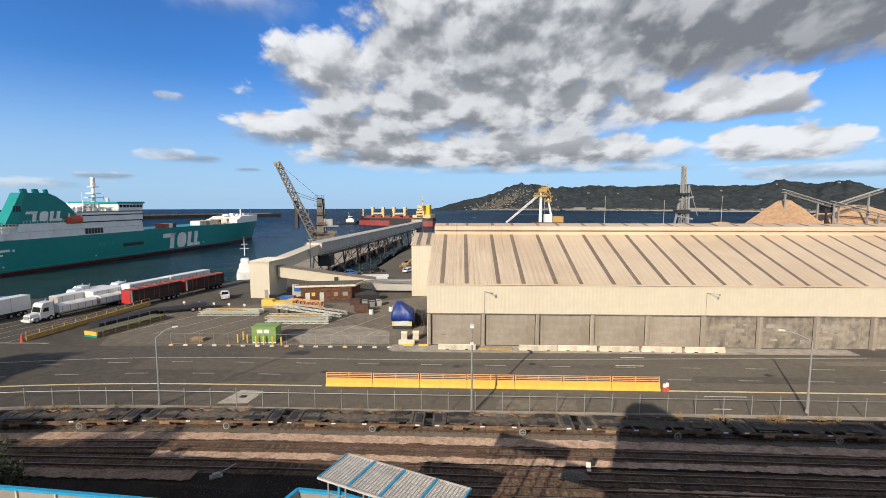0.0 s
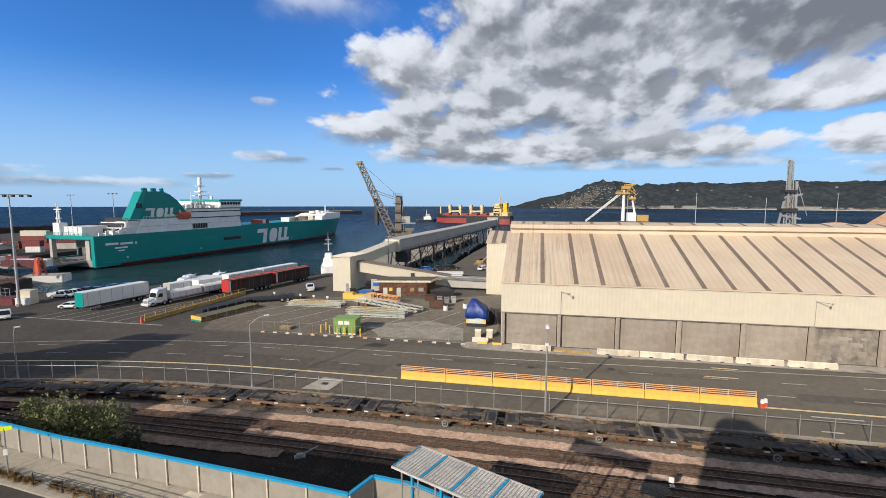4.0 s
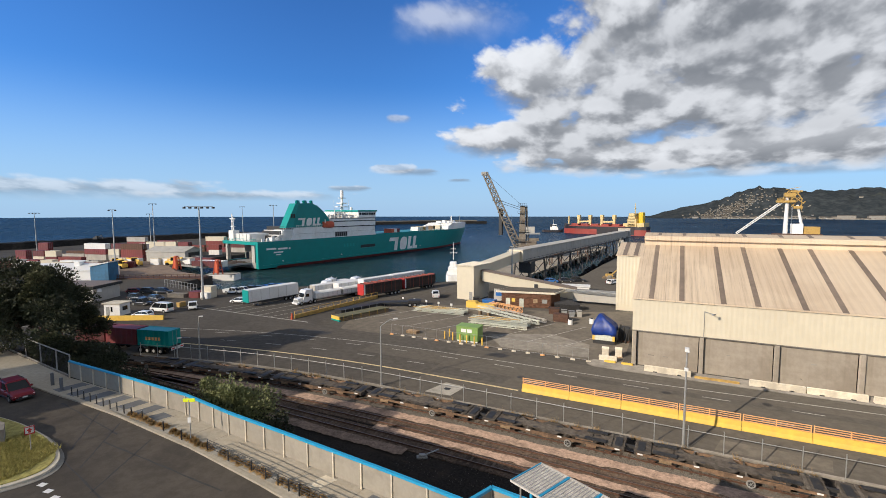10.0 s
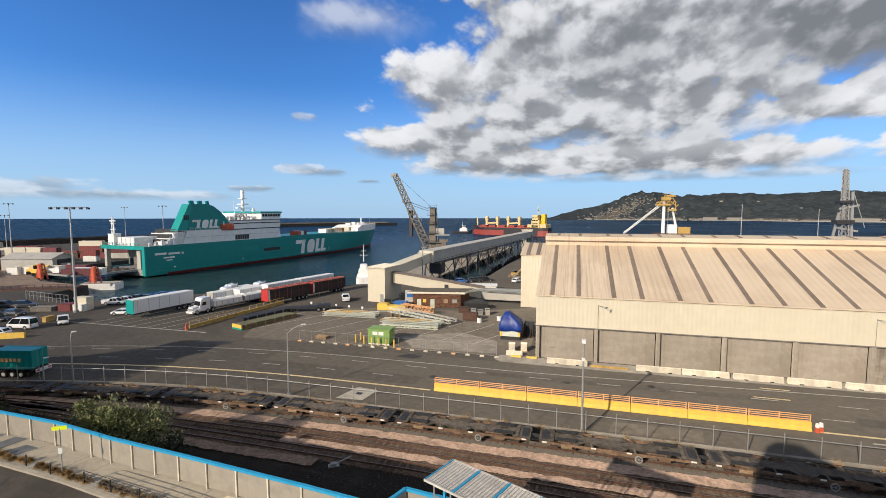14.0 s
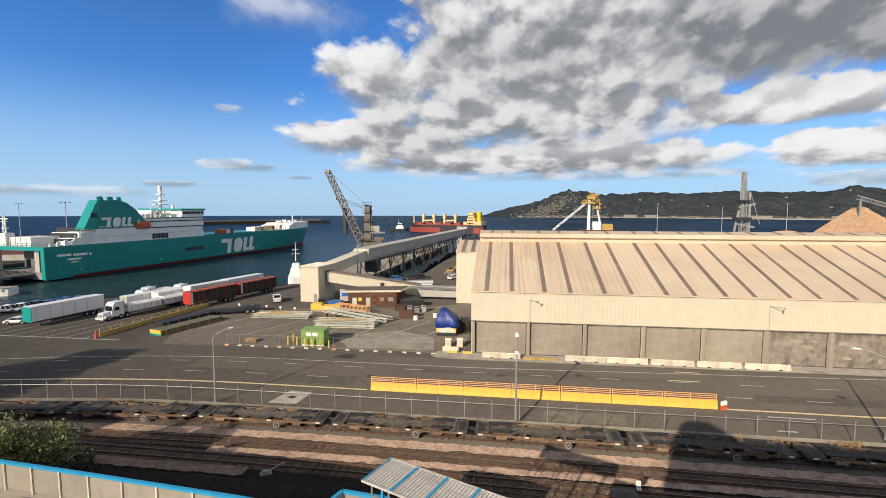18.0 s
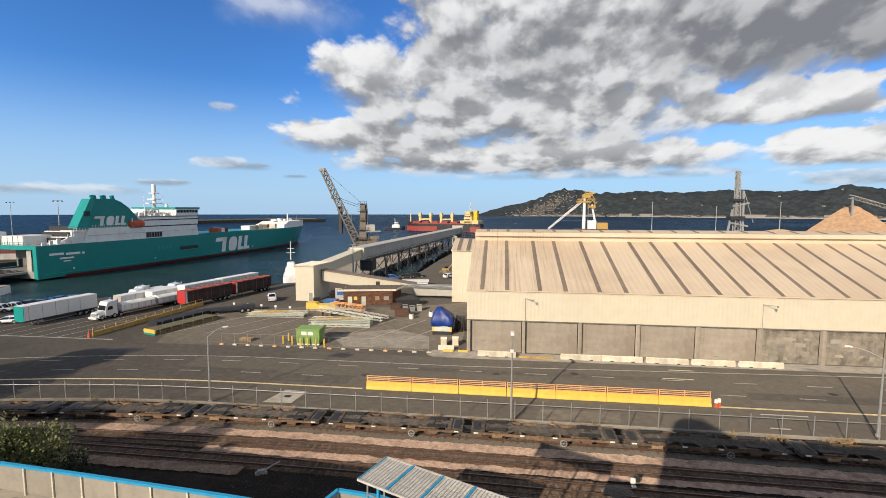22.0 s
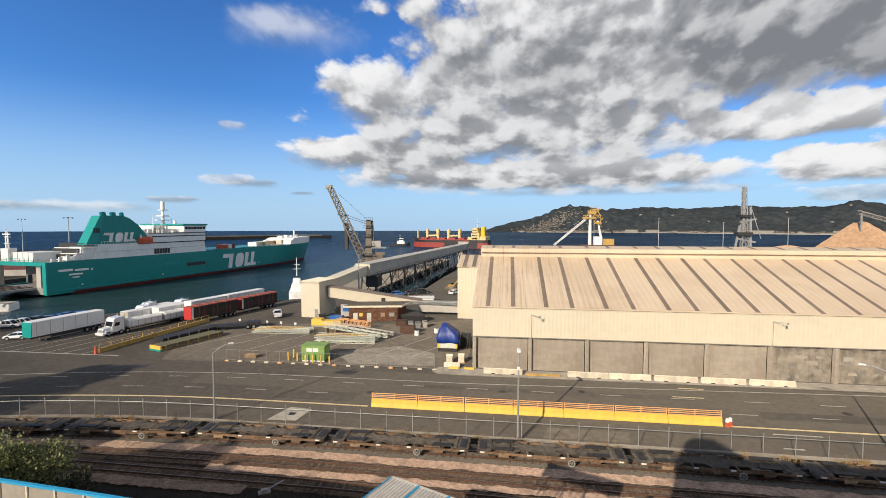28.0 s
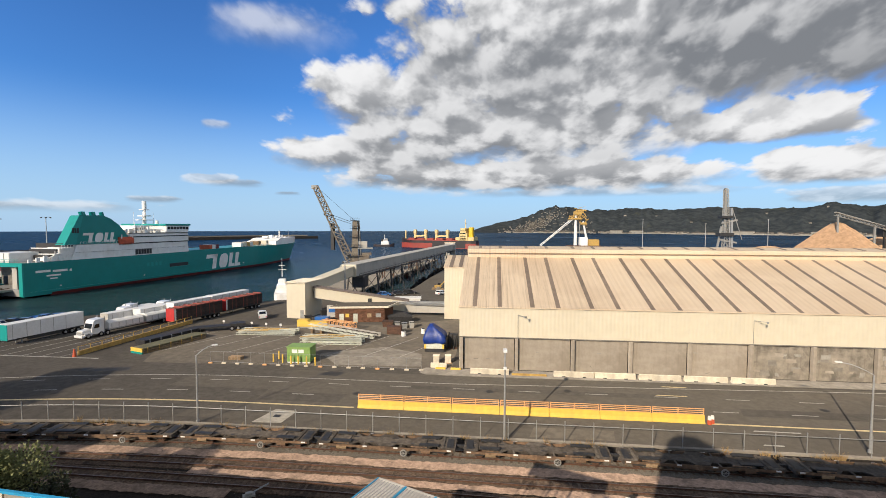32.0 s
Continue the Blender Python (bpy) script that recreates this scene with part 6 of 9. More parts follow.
    part("leg", Mesh().tube(o + Vector((7.5, 3, 5)), o + Vector((2.8, 0, 25)), 0.8, 0.6, 8), SHIP_WHITE, y)
    part("head", Mesh().box(-7, 1.5, -2, 2, 26.4, 27.6, m=Matrix.Translation(o)).box(-3.5, 1.5, -2, 2, 29.6, 31.8, m=Matrix.Translation(o)).box(-1, 4.5, -1.5, 1.5, 32, 33, m=Matrix.Translation(o)).box(1, 5, -1.5, 1.5, 23, 24.4, m=Matrix.Translation(o)), YELLOW_OCHRE, y, "ochre yellow machinery head")
    part("rail", Mesh().beam(o + Vector((-3, 0, 33.6)), o + Vector((4, 0, 35)), 0.25).beam(o + Vector((4.6, 0, 22)), o + Vector((4.6, 0, 28)), 0.35).beam(o + Vector((-6, 0, 27)), o + Vector((2, 0, 31)), 0.4).beam(o + Vector((0, 0, 24)), o + Vector((4, 0, 29)), 0.4), YELLOW_OCHRE, y)
    for k, (x0, z0, x1, z1) in enumerate(((-5, 26.4, -1, 33.5), (-2, 26, 3.5, 33), (1.5, 24, -3, 30), (4.6, 28, 1, 33.4), (-6.5, 28.4, 3, 28.4), (-1, 31, 5, 26), (2.5, 22, 6.5, 27))):
        part("head_frame", Mesh().beam(o + Vector((x0, -1.6 if k % 2 else 1.6, z0)), o + Vector((x1, -1.6 if k % 2 else 1.6, z1)), 0.45), YELLOW_OCHRE, y)
    for k in range(9):
        part("head_rail_post", Mesh().beam(o + Vector((-6.6 + k * 1.2, -2, 27.6)), o + Vector((-6.6 + k * 1.2, -2, 29.0)), 0.14), YELLOW_OCHRE, y)
    part("head_rail", Mesh().beam(o + Vector((-6.6, -2, 29.0)), o + Vector((3.0, -2, 29.0)), 0.16), YELLOW_OCHRE, y)
    part("boom", lattice(o + Vector((-4, 0, 27)), o + Vector((-26, -6, 9.0)), 1.0, 0.8, "", 16, 0.12), SHIP_WHITE, y)
    part("cabin", Mesh().box(0.5, 5.5, -3, 3, 8.5, 14.5, 0.2, m=Matrix.Translation(o)), SHIP_WHITE, y)
    part("base", Mesh().box(-8, 14, -4, 4, 0, 9, 0.2, m=Matrix.Translation(o)), RUST, y)
    part("engine_house", Mesh().box(6, 13, -3, 3, 9, 13.0, 0.2, m=Matrix.Translation(o)), YELLOW_OCHRE, y)
    # tall grey loader tower
    g = thing("loader_tower", "tall grey steel loader tower over the chip yard", "crane")
    o = Vector((141.5, 300.0, 0))
    part("mast", lattice(o + Vector((0, 0, 0)), o + Vector((-1, 0, 44.6)), 3.4, 2.0, "", 14, 0.2), STEEL_GREY, g)
    part("mast_plate", Mesh().box(-1.7, -0.7, -1, 1, 18, 45.2, m=Matrix.Translation(o)), STEEL_GREY, g, "weathered grey steel plating")
    part("side_leg", Mesh().beam(o + Vector((3.4, 0, 0)), o + Vector((2.6, 0, 33.3)), 1.1), STEEL, g)
    part("tie", Mesh().beam(o + Vector((3, 0, 33)), o + Vector((9, 0, 14)), 0.3).beam(o + Vector((-6, 0, 4)), o + Vector((-3, 0, 22)), 1.0).beam(o + Vector((6, 0, 26)), o + Vector((-3, 0, 24)), 1.0).beam(o + Vector((6, 0, 12)), o + Vector((-4, 0, 14)), 1.0), STEEL_GREY, g)
    part("platform", Mesh().box(-5, 3, -3, 3, 16, 18, m=Matrix.Translation(o)), STEEL_DARK, g)
    part("platform", Mesh().box(-4, 2, -3, 3, 27, 28.5, m=Matrix.Translation(o)), STEEL_DARK, g)
    part("feeder", Mesh().beam(o + Vector((4, 0, 8)), o + Vector((48, 4, 3.5)), 2.0), STEEL_GREY, g)


def ship_hull(length, beam, deck, mat_low, mat_up, ship, wl=2.6, n=20):
    rings = []
    for i in range(n + 1):
        t = i / n
        y = -length / 2 + length * t
        w = beam / 2 * (min(1, (t / 0.1) ** 0.6 * 0.35 + 0.65) if t < 0.1 else 1) * (max(0.03, 1 - max(0, (t - 0.78) / 0.22) ** 2))
        d = deck + (2.2 * max(0, (t - 0.85) / 0.15))
        fl = 1 + 0.12 * max(0, (t - 0.8) / 0.2)
        rings.append([(-w, y, -1.5), (w, y, -1.5), (w, y, wl), (w * fl, y, d), (-w * fl, y, d), (-w, y, wl)])
    part("hull_bottom", Mesh().loft([[r[0], r[1], r[2], r[5]] for r in rings]), mat_low, ship)
    part("hull", Mesh().loft([[r[5], r[2], r[3], r[4]] for r in rings]), mat_up, ship)


def build_bulk_carrier():
    """Local y runs to the bow."""
    s = thing("bulk_carrier", "red and black bulk carrier with cream deck cranes and yellow funnel", "ship", pose(0, 0, SEA))
    L = 104.0
    ship_hull(L, 17, 8.2, SHIP_ORANGE, SHIP_BLACK, s, 5.2)
    s.scale = (0.89, 0.89, 1.06)
    part("red_band", Mesh().box(-8.6, 8.6, -30, 40, 7.7, 8.6), SHIP_ORANGE, s)
    part("black_quarter", Mesh().box(-8.62, 8.62, -40, 4, 0.5, 5.3), SHIP_BLACK, s)
    for i in range(5):
        part("hatch_cover", Mesh().box(-6, 6, -22 + i * 13, -13 + i * 13, 8.2, 10.2, 0.3), SHIP_ORANGE, s)
    for i in range(4):
        y = 32 - i * 15.0
        cr = part("deck_crane", Mesh().box(-1.5, 1.5, y - 1.5, y + 1.5, 8, 17.5, 0.3).box(-1.9, 1.9, y - 1.9, y + 1.9, 15, 19, 0.4), SHIP_CREAM, s, "cream deck crane")
        if i % 2:
            part("jib", Mesh().beam((0, y, 12.6), (0, y + 15, 12.0), 1.5, 1.6), SHIP_CREAM, cr)
    part("foremast", Mesh().tube((0, 46, 9), (0, 46, 18), 1.0, 0.8, 8), SHIP_CREAM, s)
    sup = part("superstructure", Mesh().box(-8, 8, -42, -32, 8.2, 15.5, 0.2).box(-8, 8, -41, -27, 8.2, 11.4, 0.2).box(-8.2, 8.2, -40.5, -33, 15.5, 18.3, 0.2).box(-8.6, 8.6, -40, -33.5, 18.3, 20.6, 0.2), SHIP_CREAM, s)
    for k in range(4):
        part("window_band", Mesh().box(-8.25, 8.25, -40, -33, 9.7 + 2.7 * k, 10.4 + 2.7 * k), GLASS, sup)
    part("funnel", Mesh().box(-3, 3, -47, -42, 8, 21.5, 0.5), SHIP_YELLOW, s, "yellow funnel")
    part("mast", Mesh().tube((0, -37, 20), (0, -37, 30), 0.7, 0.3, 8).box(-2, 2, -37.4, -36.6, 25, 25.5), SHIP_CREAM, s)
    part("aft_house", Mesh().box(-7, 7, -50, -42, 8.2, 11.8, 0.2), SHIP_CREAM, s)
    return s


def build_tug():
    s = thing("tug_boat", "small dark tug boat with a white wheelhouse", "boat", pose(0, 0, SEA))
    ship_hull(24, 8, 2.4, SHIP_BLACK, SHIP_BLACK, s, 0.8, 10)
    part("house", Mesh().box(-3, 3, -3, 6, 2.4, 6, 0.3), SHIP_WHITE, s)
    part("wheelhouse", Mesh().box(-2.3, 2.3, -0.5, 4.5, 6, 9, 0.3), SHIP_WHITE, s)
    part("windows", Mesh().box(-2.35, 2.35, -0.4, 4.55, 7.3, 8.3), GLASS, s)
    part("mast", Mesh().tube((0, 0.5, 9), (0, 0.5, 14), 0.3, 0.15, 6), SHIP_WHITE, s)
    for sx in (-1, 1):
        part("funnel", Mesh().box(sx * 1.5 - 0.5, sx * 1.5 + 0.5, -3, -1.5, 6, 9), STEEL_DARK, s)
    return s


def build_pilot_boat():
    s = thing("moored_launch", "white harbour launch moored behind the tower", "boat", pose(-73.5, 154.0, SEA, 0, 0, 24))
    ship_hull(17, 5, 2.6, SHIP_WHITE, SHIP_WHITE, s, 0.8, 10)
    part("cabin", Mesh().box(-1.8, 1.8, -4, 3, 2.6, 5.0, 0.3).box(-1.3, 1.3, -2, 1.5, 5.0, 6.8, 0.3), SHIP_WHITE, s)
    part("windows", Mesh().box(-2.03, 2.03, -3, 2.6, 3.8, 4.6), GLASS, s)
    part("mast", Mesh().tube((0, 0, 7.6), (0, 0, 14.2), 0.16, 0.06, 6).box(-1.4, 1.4, -0.1, 0.1, 10, 10.15).box(-1, 1, -0.1, 0.1, 11.5, 11.65), SHIP_WHITE, s)


build_conveyors()
build_cranes()
carrier = build_bulk_carrier()
tug = build_tug()
build_pilot_boat()


# ---- yard ----
def lorry_wheels(parent, ys, w, r=0.5):
    for y in ys:
        for s in (-1, 1):
            t = part("wheel", Mesh().tube((s * (w / 2 - 0.32), y, r), (s * w / 2, y, r), r, n=12), RUBBER, parent)
            part("rim", Mesh().tube((s * (w / 2 - 0.05), y, r), (s * (w / 2 + 0.02), y, r), r * 0.55, n=10), STEEL, t)


def trailer(x, y, turn, length, h, side, front, label, roof=WHITE, slats=0):
    """A box trailer; its near end stands at the origin and it runs to +y."""
    t = thing("semi_trailer", label, "trailer", pose(x, y, 0, 0, 0, turn), "parked trailers")
    w = 2.5
    z0 = 1.2
    body = part("body", Mesh().box(-w / 2, w / 2, 0.12, length, z0, h, 0.05), side if not slats else STEEL_DARK, t)
    part("end_panel", Mesh().box(-w / 2 - 0.02, w / 2 + 0.02, 0, 0.12, z0 - 0.1, h + 0.03), front, t)
    part("roof_edge", Mesh().box(-w / 2 - 0.03, w / 2 + 0.03, 0.1, length, h, h + 0.08), roof, t)
    part("corner_post", Mesh().box(w / 2 - 0.1, w / 2 + 0.03, 0.1, 0.55, z0, h), WHITE, t)
    part("chassis", Mesh().box(-0.5, 0.5, 0.2, length - 0.2, 0.75, 1.2), STEEL_DARK, t)
    part("side_rail", Mesh().box(-w / 2, w / 2, 0.2, length, 1.02, 1.2), STEEL_DARK, t)
    for i in range(slats):
        z = z0 + 0.25 + i * (h - z0 - 0.35) / slats
        part("slat", Mesh().box(w / 2 - 0.02, w / 2 + 0.05, 0.7, length, z, z + (h - z0) / slats * 0.62), CRATE, body)
    for i in range(int(length / 1.25) if slats else 0):
        y = 0.75 + i * 1.25
        part("crate_post", Mesh().box(w / 2 + 0.02, w / 2 + 0.09, y, y + 0.09, z0, h + 0.05), RED_DUSTY if i % 3 else STEEL_DARK, body)
        part("roof_bar", Mesh().box(-w / 2, w / 2, y, y + 0.22, h + 0.08, h + 0.2 + 0.08 * (i % 2)), RED_DUSTY if i % 2 else RUST, body)
    if not slats:
        part("side_skirt", Mesh().box(w / 2 - 0.06, w / 2, 3.4, length - 4.6, 0.55, 1.02), STEEL_DARK, t)
    for i in range(int(length / 2.4) if not slats else 0):
        part("strap", Mesh().box(w / 2 - 0.01, w / 2 + 0.025, 0.9 + i * 2.4, 0.98 + i * 2.4, z0, h), GREY_SHEET, body)
    lorry_wheels(t, (length - 1.2, length - 2.5, length - 3.8), w)
    for s in (-1, 1):
        part("landing_leg", Mesh().box(s * 0.825 - 0.075, s * 0.825 + 0.075, 2.6, 2.75, 0.02, 1.0), STEEL_GREY, t)
    return t


def prime_mover(x, y, turn, label, length=16.0, load=WHITE, tank=True):
    """A white bonneted truck that faces -y, with its load behind it."""
    t = thing("truck", label, "truck", pose(x, y, 0, 0, 0, turn), "parked trucks")
    part("bonnet", Mesh().prism([(0, 0.7), (0.04, 1.5), (0.2, 1.62), (1.7, 1.82), (1.7, 0.7)], -0.85, 0.85, axis="x"), CAR_WHITE, t)
    part("grille", Mesh().box(-0.6, 0.6, -0.04, 0.05, 0.8, 1.4), STEEL, t)
    part("bumper", Mesh().box(-1.2, 1.2, -0.3, 0.1, 0.35, 0.8, 0.05), CAR_WHITE, t)
    cab = part("cab", Mesh().prism([(1.6, 0.7), (1.6, 1.85), (1.9, 2.85), (1.95, 3.15), (2.3, 3.55), (4.0, 3.65), (4.0, 0.7)], -1.2, 1.2, axis="x"), CAR_WHITE, t)
    part("windscreen", Mesh().prism([(1.56, 1.88), (1.85, 2.8), (1.92, 2.8), (1.63, 1.88)], -1.05, 1.05, axis="x"), GLASS, cab)
    for s in (-1, 1):
        part("side_window", Mesh().prism([(2.0, 1.9), (2.3, 2.65), (3.1, 2.65), (3.1, 1.9)], s * 1.2 - 0.02, s * 1.2 + 0.02, axis="x"), GLASS, cab)
        part("mudguard", Mesh().prism([(0.1, 0.5), (0.3, 1.15), (1.3, 1.15), (1.6, 0.5)], s * 1.0 - 0.25, s * 1.0 + 0.25, axis="x"), CAR_WHITE, t)
        part("exhaust", Mesh().tube((s * 1.1, 4.15, 0.9), (s * 1.1, 4.15, 4.0), 0.09, n=8), STEEL, t)
        part("headlamp", Mesh().box(s * 0.85 - 0.15, s * 0.85 + 0.15, -0.03, 0.06, 1.0, 1.25), STEEL, t)
    part("chassis", Mesh().box(-0.45, 0.45, 0.6, length, 0.6, 1.0), STEEL_DARK, t)
    y0 = 5.0
    if tank:
        # two tipper bodies under slack tarpaulins
        half = (y0 + length) / 2
        for a0, b0 in ((y0, half - 0.5), (half + 0.4, length - 0.2)):
            rows = []
            for k in range(7):
                q = a0 + (b0 - a0) * k / 6
                sag = 0.12 * (k % 2)
                rows.append([(-1.22, q, 1.15), (-1.22, q, 2.35), (-0.7, q, 2.75 - sag), (0.1, q, 2.9 - sag), (0.8, q, 2.7 - sag), (1.22, q, 2.35), (1.22, q, 1.15)])
            part("load", Mesh().loft(rows), load, t, "pale tarpaulined tipper body")
        for i in range(int((length - y0) / 1.5)):
            part("bow", Mesh().box(-1.24, 1.24, y0 + 0.5 + i * 1.5, y0 + 0.62 + i * 1.5, 1.15, 2.3), STEEL, t)
    else:
        part("load", Mesh().box(-1.25, 1.25, y0, length, 1.15, 2.75, 0.06), load, t)
    part("side_rail", Mesh().box(-1.25, 1.25, y0, length, 0.95, 1.2), STEEL, t)
    lorry_wheels(t, (0.9, 3.4, 4.7, length - 1.0, length - 2.3, length - 3.6), 2.5)
    return t


def build_trucks():
    a = -14.0
    trailer(-91.3, 76.0, -9, 14.2, 4.0, WHITE, TEAL_LIGHT, "long white curtain-sided trailer with a teal end")
    prime_mover(-81.7, 82.4, a, "white bonneted truck with a tarpaulined tipper body", 21.0, WHITE)
    r = trailer(-72.0, 95.4, a - 1, 13.4, 3.9, MAROON, RED, "red trailer stacked with slatted brown crates", RED_DUSTY, 7)
    trailer(-68.3, 109.4, a - 1, 12.6, 3.8, MAROON, RED, "red trailer stacked with slatted brown crates", RED_DUSTY, 7)
    prime_mover(-86.5, 95.5, a, "white truck with a long pale box body", 17.0, GREY_SHEET, False)
    prime_mover(-83.5, 104.5, a, "white truck with a long pale box body", 17.0, WHITE, False)
    trailer(-76.5, 101.5, a, 16.0, 4.1, WHITE, WHITE, "white tarpaulined trailer parked among the trucks")
    trailer(-73.6, 112.0, a, 13.0, 4.2, WHITE, WHITE, "white tarpaulined trailer parked among the trucks")
    prime_mover(-88.5, 99.5, a, "white truck parked by the quay", 9.0, WHITE, False)
    trailer(-84.6, 91.5, a, 14.0, 3.3, WHITE, GREY_SHEET, "white tarpaulined trailer parked among the trucks")
    trailer(-80.6, 96.0, a, 15.0, 3.5, WHITE, WHITE, "white tarpaulined trailer parked among the trucks")
    # yellow rail screen and flat racks on the ground
    f = thing("yellow_guard_rail", "low ochre yellow guard rail on a concrete base", "guard rail")
    p0, p1 = Vector((-71.9, 72.2)), Vector((-69.3, 99.0))
    part("base", Mesh().beam((*p0, 0.42), (*p1, 0.42), 0.35, 0.8), YELLOW_OCHRE, f)
    for i in range(13):
        p = p0.lerp(p1, i / 12)
        part("post", Mesh().beam((*p, 0.6), (*p, 1.6), 0.1), YELLOW_OCHRE, f)
    part("top_rail", Mesh().beam((*p0, 1.58), (*p1, 1.58), 0.09), YELLOW_OCHRE, f)
    cone = thing("marker_post", "orange marker post at the end of the guard rail", "post", pose(-72.0, 71.5, 0))
    part("body", Mesh().tube((0, 0, 0.0), (0, 0, 1.3), 0.3, 0.12, 10), ORANGE_RED, cone)
    for i, (x, y, n_, w, m1, m2) in enumerate(((-62.8, 74.6, 3, 3.0, GREEN, TIMBER), (-66.5, 80.0, 3, 2.6, STEEL_DARK, STEEL_DARK))):
        k = thing("flat_rack", ("stack of green and yellow steel flat racks" if i == 0 else "stack of dark steel flat racks"), "flat rack", pose(x, y, 0, 0, 0, -17))
        for q in range(n_):
            part("deck", Mesh().box(-w / 2, w / 2, 0, 13.0, 0.05 + q * 0.34, 0.28 + q * 0.34), m2 if q < n_ - 1 else (DECK_OLIVE if i == 0 else STEEL_DARK), k)
            part("end_beam", Mesh().box(-w / 2 - 0.02, w / 2 + 0.02, -0.15, 0.1, 0.02 + q * 0.34, 0.32 + q * 0.34), (TEAL_LIGHT if q < 1 else YELLOW) if i == 0 else m1, k)
            for z in range(6):
                part("side_stake", Mesh().box(w / 2 - 0.04, w / 2 + 0.06, 0.8 + z * 2.2, 1.0 + z * 2.2, 0.02 + q * 0.34, 0.33 + q * 0.34), YELLOW_OCHRE if i == 0 else STEEL_GREY, k)
    d = thing("low_loader", "dark low steel skeleton trailer", "trailer", pose(-62.0, 91.0, 0, 0, 0, -60))
    part("frame", Mesh().box(-1.2, 1.2, 0, 9, 0.85, 1.15).box(-1.2, 1.2, 6, 9, 1.15, 1.5), STEEL_DARK, d)
    lorry_wheels(d, (6.3, 7.5), 2.5)
    part("leg", Mesh().box(-1, -0.8, 1, 1.2, 0, 0.9).box(0.8, 1, 1, 1.2, 0, 0.9), STEEL_DARK, d)


def steel_stack(x, y, turn, length, rows, layers, label, cap):
    s = thing("truss_stack", label, "steel stack", pose(x, y, 0, 0, 0, turn), "truss stacks")
    for q in range(layers):
        for k in range(rows):
            yy, z = k * 1.25 + 0.2 * (q % 2), 0.1 + q * 0.46
            part("truss", lattice((0.4 * (q % 2), yy, z + 0.2), (length - 0.5 * (k % 2), yy, z + 0.2), 0.34, 0.34, "", int(length / 1.5), 0.028), GREEN_PALE, s)
    for k in range(3):
        part("cap_bar", Mesh().beam((length * 0.1 * k, rows * 0.4 * k + 0.2, 0.15 + layers * 0.42), (length * (0.55 + 0.15 * k), rows * 0.3 * k + 0.1, 0.15 + layers * 0.42), 0.13), cap, s)
    for q in range(3):
        part("bearer", Mesh().box(length * (0.1 + 0.4 * q), length * (0.1 + 0.4 * q) + 0.2, -0.3, rows * 0.85, 0, 0.1), TIMBER, s)


